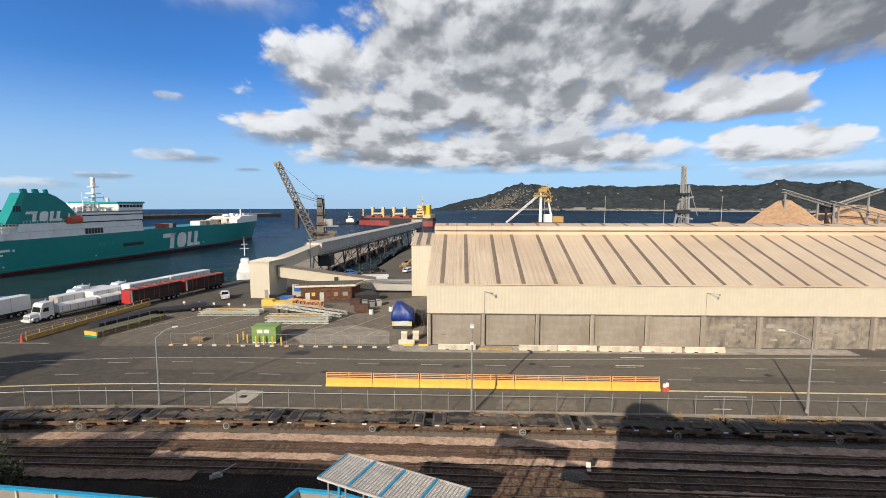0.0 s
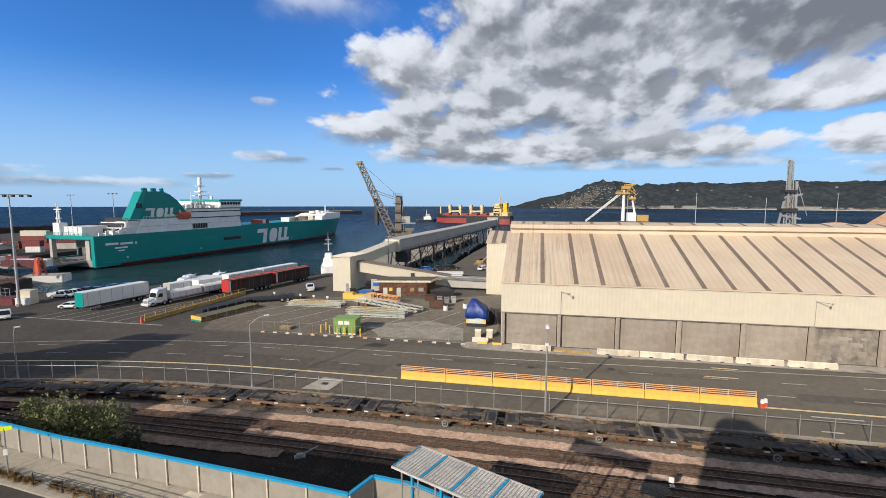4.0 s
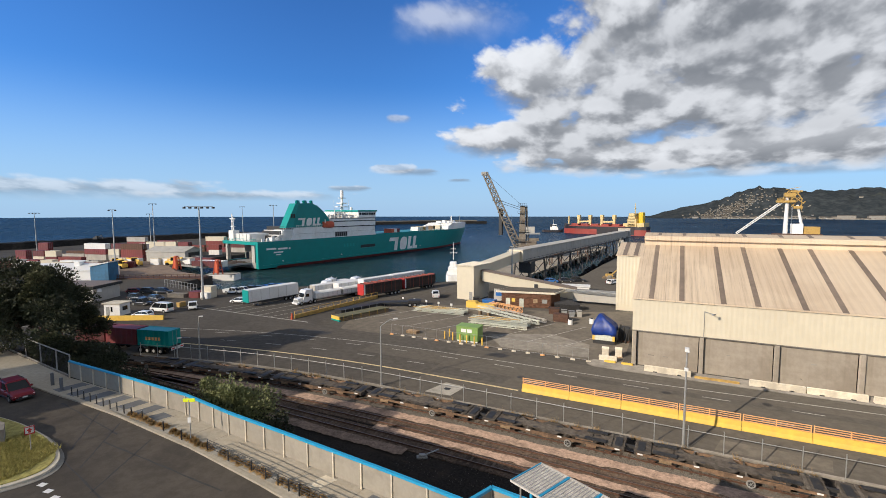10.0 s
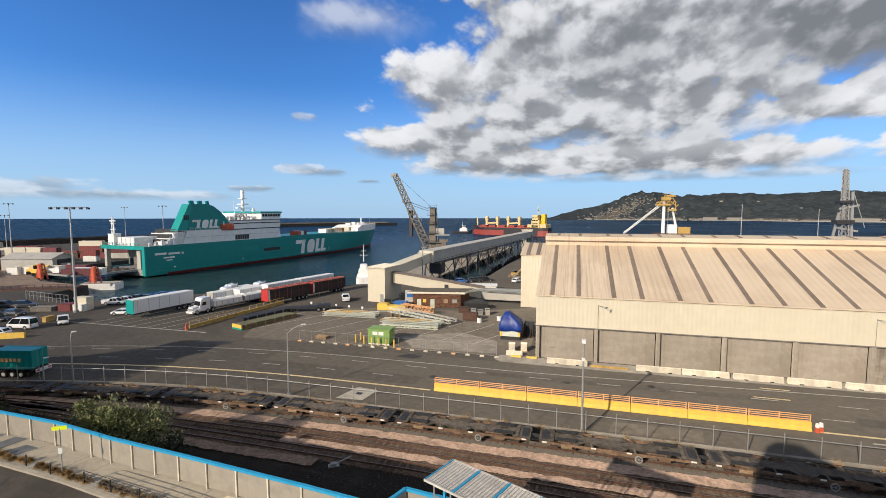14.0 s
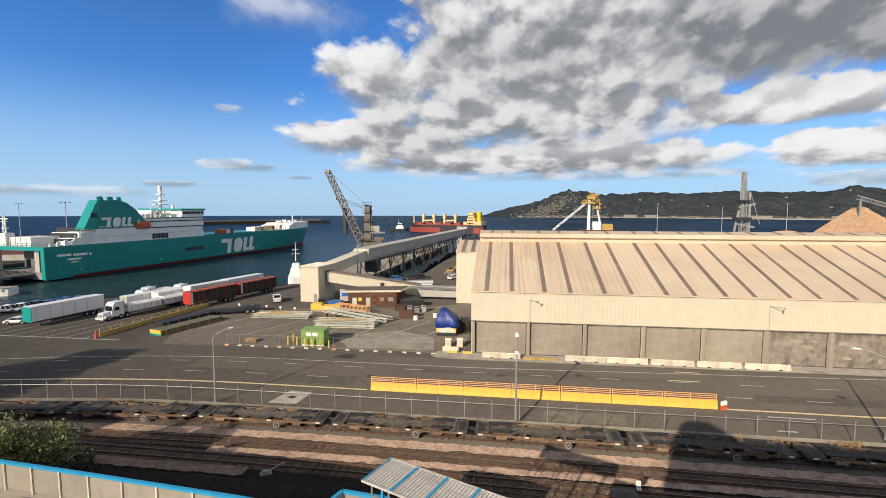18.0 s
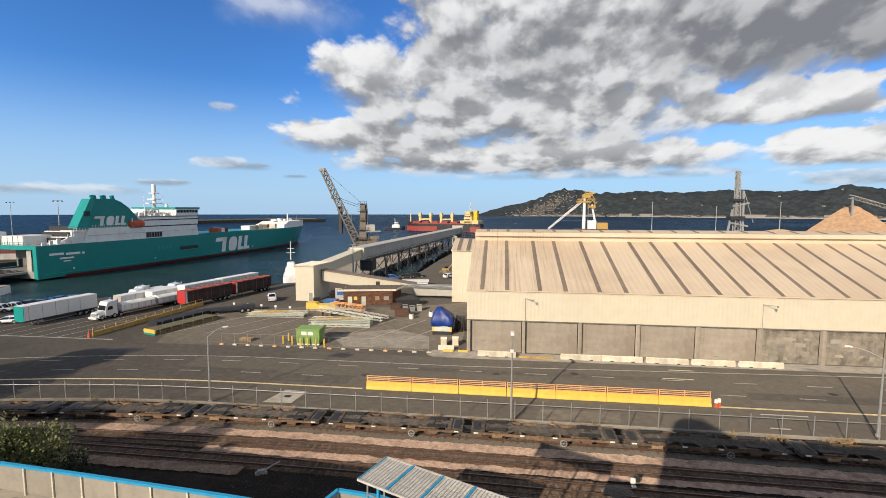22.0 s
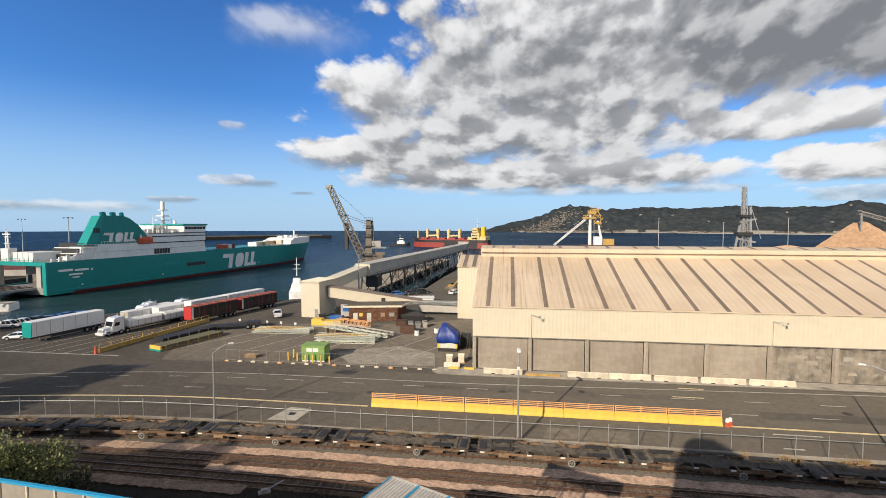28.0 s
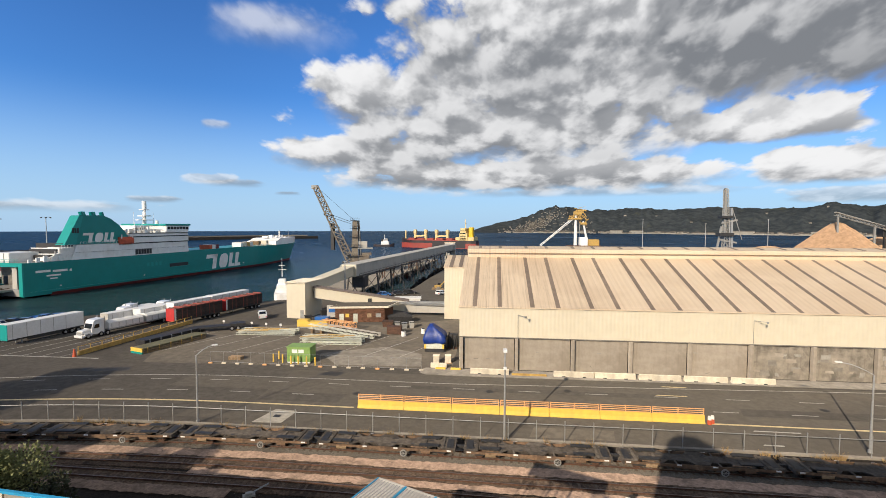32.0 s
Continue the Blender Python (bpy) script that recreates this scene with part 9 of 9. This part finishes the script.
# ---- planting and the near street ----
def leaf_cloud(centres, n, size, seed, flat=0.6):
    """Many small bent leaves scattered in lumps."""
    rng = random.Random(seed)
    me = Mesh()
    for _ in range(n):
        cx, cy, cz, r = rng.choice(centres)
        d = Vector((rng.gauss(0, 1), rng.gauss(0, 1), rng.gauss(0, 1))).normalized()
        k = r * (rng.random() ** 0.28) * (1 + 0.3 * noise.noise((d.x * 2 + cx, d.y * 2 + cy, d.z * 2 + cz)))
        p = Vector((cx, cy, cz)) + Vector((d.x * k, d.y * k, d.z * k * flat))
        s = size * rng.uniform(0.6, 1.3)
        a = (d + Vector((rng.uniform(-0.8, 0.8), rng.uniform(-0.8, 0.8), rng.uniform(-0.2, 0.9)))).normalized()
        b = a.cross(Vector((rng.uniform(-1, 1), rng.uniform(-1, 1), rng.uniform(-1, 1)))).normalized()
        me.add([p, p + a * s * 0.5 + b * s * 0.3, p + a * s, p + a * s * 0.5 - b * s * 0.3], [(0, 1, 2), (0, 2, 3)])
    return me


def leaves(name, me, mat, parent, label=""):
    """Leaf meshes skip the recalculation of normals."""
    data = bpy.data.meshes.new(name)
    data.from_pydata(me.v, [], me.f)
    data.materials.append(mat)
    ob = new(name, data)
    ob.parent = parent
    return tagged(ob, label)


def tree(x, y, z, lumps, n, size, mat, label, seed, trunk=3.0):
    t = thing("tree", label, "tree", pose(x, y, z), "trees")
    rng = random.Random(seed)
    tr = Mesh()
    tr.tube((0, 0, -0.1), (0.1, 0.1, trunk), 0.42, 0.26, 9)
    part("trunk", tr, BARK, t)
    for cx, cy, cz, r in lumps[:9]:
        part("limb", Mesh().tube((0.1, 0.1, trunk * 0.8), (cx * 0.8, cy * 0.8, cz - r * 0.2), 0.18, 0.05, 6), BARK, t)
    leaves("crown", leaf_cloud(lumps, n, size, seed), mat, t)
    return t


def shrub(x, y, z, w, h, mat, label, seed, n=2600, size=0.26):
    rng = random.Random(seed)
    s = thing("shrub", label, "shrub", pose(x, y, z), "shrubs")
    lumps = [(rng.uniform(-w, w) * 0.7, rng.uniform(-w, w) * 0.45, h * rng.uniform(0.25, 0.78), h * rng.uniform(0.2, 0.36)) for _ in range(12)]
    lumps += [(rng.uniform(-w, w), rng.uniform(-w, w) * 0.5, h * rng.uniform(0.5, 1.0), h * rng.uniform(0.07, 0.14)) for _ in range(9)]
    for cx, cy, cz, r in lumps[:5]:
        part("stem", Mesh().tube((cx * 0.2, cy * 0.2, 0), (cx, cy, cz), 0.06, 0.02, 5), BARK, s)
    leaves("foliage", leaf_cloud(lumps, n, size, seed, 0.9), mat, s)


def build_planting():
    rng = random.Random(31)
    lumps = []
    for i in range(46):
        a, r = rng.uniform(0, 2 * math.pi), rng.uniform(0, 1) ** 0.5
        lumps.append((r * 9.5 * math.cos(a), r * 7.0 * math.sin(a), 5.6 + 9.2 * (1 - r * r) * rng.uniform(0.5, 1.15) + rng.uniform(-1.5, 1.0), rng.uniform(1.6, 2.8)))
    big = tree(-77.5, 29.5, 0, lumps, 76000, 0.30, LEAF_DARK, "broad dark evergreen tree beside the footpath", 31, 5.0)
    # paler leaves on the upper, near tips imitate sunlight on the crown
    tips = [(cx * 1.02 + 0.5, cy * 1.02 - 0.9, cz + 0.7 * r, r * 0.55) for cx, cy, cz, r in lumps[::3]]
    leaves("olive_crown", leaf_cloud(tips, 13000, 0.26, 131), LEAF_OLIVE, big, "paler olive leaves coloured as sunlit clumps of the crown")
    low = [(rng.uniform(-7, 7), rng.uniform(-3, 3), rng.uniform(0.8, 5.0), rng.uniform(1.0, 1.9)) for _ in range(30)]
    tree(-71.0, 31.5, 0, low, 26000, 0.26, LEAF_DARK, "olive green undergrowth below the dark tree", 32, 1.2)
    shrub(-62.0, 31.0, 0, 3.4, 4.2, LEAF_DARK, "dark bushy shrub behind the fence", 33)
    shrub(-56.5, 30.0, 0, 3.0, 4.6, LEAF_DARK, "dark bushy shrub behind the fence", 34)
    shrub(-50.0, 29.6, 0, 2.4, 4.6, LEAF_DARK, "dark green shrub behind the blue fence", 35, 4000, 0.2)
    shrub(-39.3, 29.2, 0, 2.2, 6.3, LEAF, "sunlit olive green shrub behind the blue fence", 36, 9000, 0.24)
    shrub(-35.9, 29.0, 0, 2.6, 7.2, LEAF, "sunlit olive green shrub behind the blue fence", 37, 11000, 0.24)
    shrub(-32.2, 28.9, 0, 2.4, 5.0, LEAF_DARK, "dark low shrub behind the blue fence", 38)
    # dry weeds along the road fence
    me = Mesh()
    for i in range(60):
        x = rng.uniform(-58, 40)
        o = Vector((x, 48.0 + bend(x, 0.0036) + rng.uniform(-0.5, 0.3), 0))
        for _ in range(26):
            a, l = rng.uniform(0, 6.28), rng.uniform(0.3, 0.9)
            b = Vector((math.cos(a), math.sin(a), 0)) * 0.03
            p = o + Vector((rng.uniform(-0.35, 0.35), rng.uniform(-0.2, 0.2), 0))
            q = p + Vector((math.cos(a) * l * 0.4, math.sin(a) * l * 0.4, l))
            me.add([p - b, p + b, q], [(0, 1, 2)])
    tagged(leaves("dry_weeds", me, GRASS_DRY, None), "tufts of dry straw-coloured weeds along the fence", "weeds", "", "stuff")
    # tussocks in the strip along the kerb
    tus = []
    for k in range(3):
        me = Mesh()
        r2 = random.Random(40 + k)
        for _ in range(420):
            a, f, l = r2.uniform(0, 6.28), math.asin(r2.uniform(0.05, 1.0)), r2.uniform(0.30, 0.40)
            d = Vector((math.cos(f) * math.cos(a), math.cos(f) * math.sin(a), math.sin(f) * 1.05))
            b = Vector((-math.sin(a), math.cos(a), 0)) * 0.02
            p, mid, end = d * l * 0.2, d * l * 0.7, d * l - Vector((0, 0, 0.03))
            me.add([p - b, p + b, mid + b, mid - b, end], [(0, 1, 2, 3), (3, 2, 4)])
        data = bpy.data.meshes.new("tussock")
        data.from_pydata(me.v, [], me.f)
        data.materials.append(GRASS_DRY)
        tus.append(data)
    x, i = -43.0, 0
    while x < -19:
        y = 22.95 - max(0, (x + 40)) * 0.085
        if i % 9 < 8:
            ob = new("tussock", tus[i % 3])
            ob.matrix_basis = pose(x, y + rng.uniform(-0.12, 0.12), PATH_Z, 0, 0, rng.uniform(0, 360)) @ Matrix.Scale(rng.uniform(1.0, 1.25), 4)
            tagged(ob, "rounded tussock of dry grass in the kerb strip", "grass tuft", "tussocks")
        x += 0.74
        i += 1
    solid("planting_strip", Mesh().prism([(-46, 22.75), (-33, 22.1), (-19, 20.7), (-19, 21.5), (-33, 22.9), (-46, 23.5)], PATH_Z, PATH_Z + 0.02), CONCRETE, "narrow gravel planting strip along the kerb", "planting bed", "structure")


def build_street():
    # bollards, the lime sign and the railings along the kerb
    bo = thing("street_bollard", "dark steel street bollard", "bollard", None, "street bollards")
    part("post", Mesh().tube((0, 0, 0), (0, 0, 0.85), 0.05, n=8), STEEL_DARK, bo)
    part("cap", Mesh().tube((0, 0, 0.85), (0, 0, 0.89), 0.05, 0.03, 8), STEEL_GREY, bo)
    spots = [(-53.0 + 1.15 * i, 23.1 - 0.02 * i) for i in range(10)] + [(-41.0, 22.9), (-37.4, 22.5), (-34.6, 22.2), (-31.2, 22.0), (-28.6, 21.75), (-25.9, 21.5), (-24.3, 21.3), (-23.0, 21.15), (-21.9, 21.0), (-20.9, 20.9)]
    for i, (x, y) in enumerate(spots):
        m = pose(x, y, PATH_Z)
        if i == 0:
            bo.matrix_basis = m
        else:
            copy_thing(bo, m)
    for x, y in ((-57.9, 23.6), (-55.4, 23.3)):
        b = thing("street_bollard", "stout blue-grey street bollard", "bollard", pose(x, y, PATH_Z), "street bollards")
        part("post", Mesh().tube((0, 0, 0), (0, 0, 1.3), 0.15, n=10), PAVING_BLUE, b)
        part("cap", Mesh().tube((0, 0, 1.3), (0, 0, 1.36), 0.15, 0.08, 10), STEEL_GREY, b)
    s = thing("lime_sign", "fluorescent lime sign board on a steel post", "road sign", pose(-33.9, 22.5, PATH_Z))
    part("post", Mesh().tube((0, 0, 0), (0, 0, 3.3), 0.045, n=8), STEEL, s)
    part("board", Mesh().box(-0.45, 0.45, -0.03, 0.03, 3.15, 3.42, m=pose(0, 0, 0, 0, 0, 30)), YELLOW_LIME, s)
    part("small_plate", Mesh().box(-0.12, 0.12, -0.1, -0.05, 1.5, 1.9, m=pose(0, 0, 0, 0, 0, 30)), WHITE, s)
    r = thing("island_sign", "red and white keep-clear sign on a post", "road sign", pose(-43.3, 16.0, PATH_Z, 0, 0, 68) @ Matrix.Diagonal((0.72, 0.72, 0.86, 1)))
    part("post", Mesh().tube((0, 0, 0), (0, 0, 2.2), 0.045, n=8), STEEL, r)
    part("board", Mesh().box(-0.42, 0.42, -0.08, -0.05, 1.55, 2.3), WHITE, r)
    part("red_border", Mesh().box(-0.42, 0.42, -0.095, -0.082, 2.2, 2.3).box(-0.42, 0.42, -0.095, -0.082, 1.55, 1.66).box(-0.42, -0.34, -0.095, -0.082, 1.66, 2.2).box(0.34, 0.42, -0.095, -0.082, 1.66, 2.2), SIGN_RED, r, "red border")
    part("red_arrow", Mesh().prism([(-0.25, 1.9), (0, 2.15), (0.25, 1.9), (0.1, 1.9), (0.1, 1.7), (-0.1, 1.7), (-0.1, 1.9)], -0.095, -0.082, axis="y"), SIGN_RED, r, "red symbol")
    # planted island with a double kerb
    pts = [(-75, 14.6), (-52.1, 17.8), (-46.0, 17.7), (-43.0, 17.3), (-40.6, 16.6), (-39.2, 15.6), (-38.8, 14.4), (-39.4, 12.6), (-42, 8), (-75, 4)]
    for _ in range(3):
        pts = [q for a, b in zip(pts, pts[1:] + pts[:1]) for q in ((a[0] * 0.75 + b[0] * 0.25, a[1] * 0.75 + b[1] * 0.25), (a[0] * 0.25 + b[0] * 0.75, a[1] * 0.25 + b[1] * 0.75))]
    z = PATH_Z - 0.13
    c = Vector((-58, 11.8))
    grow = lambda k: [tuple(c + (Vector(p) - c) * k) for p in pts]
    solid("island_gutter", Mesh().prism(grow(1.035), z, z + 0.03), CONCRETE, "concrete gutter round the island", "gutter", "structure")
    solid("island_kerb", Mesh().prism(grow(1.012), z, z + 0.18), CONCRETE_PALE, "pale kerb round the planted island", "kerb", "structure")
    solid("island_bed", Mesh().prism(grow(0.99), z, z + 0.24), GRASS, "golden groundcover on the island", "planting bed", "structure")
    rng = random.Random(51)
    me = Mesh()
    for _ in range(17000):
        x, y = rng.uniform(-56, -39.6), rng.uniform(12.5, 17.2)
        if y > 17.4 or x > -39.9 + (y - 14.4) * -0.6 + (0 if y > 14.4 else (14.4 - y) * -0.6):
            continue
        if x < -47 and y > 15.2:
            continue
        l, a = rng.uniform(0.12, 0.32), rng.uniform(0, 6.28)
        b = Vector((-math.sin(a), math.cos(a), 0)) * 0.03
        p = Vector((x, y, z + 0.22))
        q = p + Vector((math.cos(a) * l * 0.7, math.sin(a) * l * 0.7, l))
        me.add([p - b, p + b, q], [(0, 1, 2)])
    g = leaves("groundcover", me, GRASS, None)
    tagged(g, "golden tufted groundcover on the island", "groundcover", "", "stuff")
    solid("island_wall", Mesh().prism([(-70, 14.0), (-48, 16.2), (-46.5, 15.6), (-47, 14.6), (-70, 12.0)], z + 0.2, z + 1.3), CONCRETE_DARK, "low brown garden wall on the island", "garden wall", "structure")
    shrub(-52.5, 14.2, z + 0.2, 2.6, 1.7, LEAF, "low clipped green shrub on the island", 52, 2200, 0.2)
    for i in range(4):
        x, y = -37.46 + 1.22 * i, 14.28 - 0.18 * i
        solid("give_way_dash", Mesh().box(-0.27, 0.27, -0.19, 0.19, z, z + 0.012, m=pose(x, y, 0, 0, 0, 12)), WHITE, "white painted block across the street", "road line", "structure", "give way blocks")
    # sealed cracks in the street
    for a, b in (((-48, 17.9), (-28, 14.5)), ((-46.5, 22.3), (-41, 17.5)), ((-42.5, 21.9), (-37.5, 16.5)), ((-40.2, 19.4), (-26, 19.2)), ((-37.2, 21.4), (-33.5, 15.2)), ((-52, 21.8), (-40.5, 20.6))):
        n = 14
        vs = []
        A, B = Vector(a), Vector(b)
        s2 = Vector((-(B - A).y, (B - A).x)).normalized()
        for i in range(n + 1):
            p = A.lerp(B, i / n) + s2 * rng.uniform(-0.03, 0.03)
            w = rng.uniform(0.045, 0.085)
            vs += [(*(p - s2 * w), z + 0.006), (*(p + s2 * w), z + 0.006)]
        solid("sealed_crack", Mesh().add(vs, [(2 * i, 2 * i + 2, 2 * i + 3, 2 * i + 1) for i in range(n)]), ASPHALT_NEW, "dark bitumen-sealed crack in the street", "crack", "structure")
    # slate bands and flags of the footpath
    for i in range(6):
        x = -56.3 + 2.55 * i
        solid("slate_band", Mesh().prism([(x - 0.1, 22.95), (x + 1.3, 22.93), (x + 1.75, 25.4), (x + 0.35, 25.4)], PATH_Z, PATH_Z + 0.008), PAVING_BLUE, "blue-grey slate paving band", "paving", "structure", "paving bands")
    for pts in ([(-41.6, 22.7), (-40.1, 22.7), (-39.4, 24.6), (-40.9, 24.7)], [(-17.3, 20.9), (-15.9, 20.75), (-15.4, 23.0), (-16.8, 23.15)], [(-14.2, 20.55), (-13.0, 20.45), (-12.8, 22.75), (-14.0, 22.85)]):
        solid("slate_band", Mesh().prism(pts, PATH_Z, PATH_Z + 0.008), PAVING_BLUE, "blue-grey slate paving band", "paving", "structure", "paving bands")
    for pts in ([(-21.6, 21.3), (-20.5, 21.2), (-19.9, 23.4), (-21.0, 23.5)], [(-15.85, 20.73), (-14.25, 20.57), (-14.05, 22.87), (-15.35, 22.98)]):
        solid("pale_band", Mesh().prism(pts, PATH_Z, PATH_Z + 0.008), CONCRETE_PALE, "pale concrete paving band", "paving", "structure", "paving bands")
    for i in range(11):
        x = -42 + 2.4 * i
        solid("paving_joint", Mesh().beam((x, 22.6 - 0.075 * max(0, x + 40), PATH_Z + 0.003), (x + 0.4, 25.0 - 0.06 * max(0, x + 38), PATH_Z + 0.003), 0.025, 0.006), CONCRETE_DARK, "dark joint between paving slabs", "joint", "structure", "paving joints")
    # dark mesh fence that climbs past the trees
    f = thing("dark_fence", "tall dark steel mesh fence beside the trees", "fence")
    line = [(-58.9, 25.7), (-62.5, 26.0), (-67.1, 26.4), (-72, 26.9), (-77.6, 27.4), (-84, 28.2), (-92, 29.2)]
    for a, b in zip(line, line[1:]):
        part("rail", Mesh().beam((*a, PATH_Z + 2.5), (*b, PATH_Z + 2.5), 0.09).beam((*a, PATH_Z + 0.12), (*b, PATH_Z + 0.12), 0.09), STEEL_GREY, f)
        for i in range(12):
            p = Vector(a).lerp(Vector(b), i / 12)
            part("bar", Mesh().beam((*p, PATH_Z + 0.1), (*p, PATH_Z + 2.5), 0.03), STEEL_DARK, f)
        part("post", Mesh().beam((*a, PATH_Z), (*a, PATH_Z + 2.6), 0.1), STEEL_GREY, f)
    solid("fence_plinth", Mesh().loft([[(x, y - 0.15, PATH_Z), (x, y + 0.15, PATH_Z), (x, y + 0.15, PATH_Z + 0.1), (x, y - 0.15, PATH_Z + 0.1)] for x, y in line]), CONCRETE_DARK, "low concrete plinth of the dark fence", "plinth", "structure")
    # wire railing between the last posts
    wr = thing("wire_railing", "thin steel wires strung between the street posts", "railing")
    line = [(-31.2, 22.0), (-28.6, 21.75), (-25.9, 21.5), (-24.3, 21.3), (-23.0, 21.15), (-21.9, 21.0), (-20.9, 20.9), (-17, 20.5), (-12, 20.0)]
    for k in range(4):
        part("wire", Mesh().path([(x, y, PATH_Z + 0.32 + 0.2 * k) for x, y in line], 0.022, 5), STEEL_DARK, wr)


def build_neighbours():
    """Unseen building added across the street, past the viewer's side, to shade the footpath."""
    for name, label, foot, top, mt in (("street_building", "unseen flat-roofed building added to shade the footpath", [(-61.9, -3.4), (-81.9, -5), (-81.9, -24), (-70, -22)], 23.0, CONCRETE),):
        b = thing(name, label, "building")
        part("wall", Mesh().prism(foot, PATH_Z - 0.13, top - 0.4), mt, b)
        c = Vector((sum(p[0] for p in foot) / 4, sum(p[1] for p in foot) / 4))
        part("roof", Mesh().prism([tuple(c + (Vector(p) - c) * 1.004) for p in foot], top - 0.4, top), CONCRETE, b)
        u = Vector(foot[1]) - Vector(foot[0])
        for k in range(4):
            for i in range(5):
                p, q = Vector(foot[0]) + u * (0.08 + 0.18 * i), Vector(foot[0]) + u * (0.18 + 0.18 * i)
                part("window", Mesh().beam((*p, PATH_Z + 2.2 + 3.4 * k), (*q, PATH_Z + 2.2 + 3.4 * k), 0.12, 1.5), GLASS, b)


def build_lookout():
    """The building on whose edge the viewer stands; it shades the tracks ahead."""
    b = thing("hillside_building", "pale concrete building behind the viewer", "building")
    part("wall", Mesh().box(-4.75, 70, -26, -1.0, 0, 22.3), CONCRETE, b)
    part("parapet", Mesh().box(-4.75, 70, -1.35, -1.0, 22.3, 22.45), CONCRETE, b)
    part("stair_head", Mesh().prism([(-4.75, 22.3), (-4.75, 23.9), (-4.1, 24.5), (-2.0, 24.5), (0.9, 22.9), (1.6, 22.3)], -5.0, -1.3, axis="y"), CONCRETE, b)
    part("balcony", Mesh().box(-1.5, 1.5, -1.0, 0.35, 20.9, 21.1), CONCRETE, b)
    # mesh screens of the stair below the canopy
    s = thing("stair_screen", "open wire screen on blue posts beside the stair", "screen")
    z = 10.1
    a, e = Vector((-6.2, 20.4)), Vector((0.2, 17.9))
    for i in range(8):
        p = a.lerp(e, i / 7)
        part("post", Mesh().beam((*p, PATH_Z), (*p, z - 0.1), 0.07), STEEL, s)
    for k in range(4):
        part("rail", Mesh().beam((*a, PATH_Z + 1.2 + k * 1.1), (*e, PATH_Z + 1.2 + k * 1.1), 0.05), STEEL, s)
    part("stair_roof", Mesh().prism([(0.6, 19.6), (5.6, 17.4), (4.4, 15.0), (-0.4, 17.2)], 9.0, 9.15), WHITE, s)


red_car = build_cars()
build_west()
build_east()
build_planting()
build_street()
build_lookout()
build_neighbours()


# ---- what moves ----
def motions():
    z = PATH_Z - 0.13
    rows = [(0, -138, 26.6, -4), (9, -66.5, 21.3, -5), (10, -58, 20.6, -4), (10.5, -51.6, 19.9, 0), (11, -46.9, 19.7, -2), (11.5, -42.8, 19.6, -3), (12, -38.9, 19.45, -3), (12.5, -34.75, 19.05, -5),
            (13, -30.5, 18.6, -6), (14, -22, 17.7, -6), (18, 12, 14.2, -6), (32, 112, 4.6, -6)]
    walk(red_car, [(t, pose(x, y, z, 0, 0, a)) for t, x, y, a in rows])
    # the carrier swings slowly in behind the gallery, the tug follows
    walk(carrier, [(t, pose(x, y, SEA, 0, 0, a)) for t, x, y, a in ((0, -71.0, 505.0, 70.0), (19, -65.0, 506.0, 70.5), (32, -61.0, 507.0, 71.0))])
    walk(tug, [(t, pose(x, y, SEA, 0, 0, a)) for t, x, y, a in ((0, -129.5, 532.0, -74.0), (10, -127.0, 532.0, -76.0), (20, -124.6, 531.0, -78.0), (25, -123.8, 530.0, -80.0), (32, -127.0, 528.0, -84.0))])


motions()
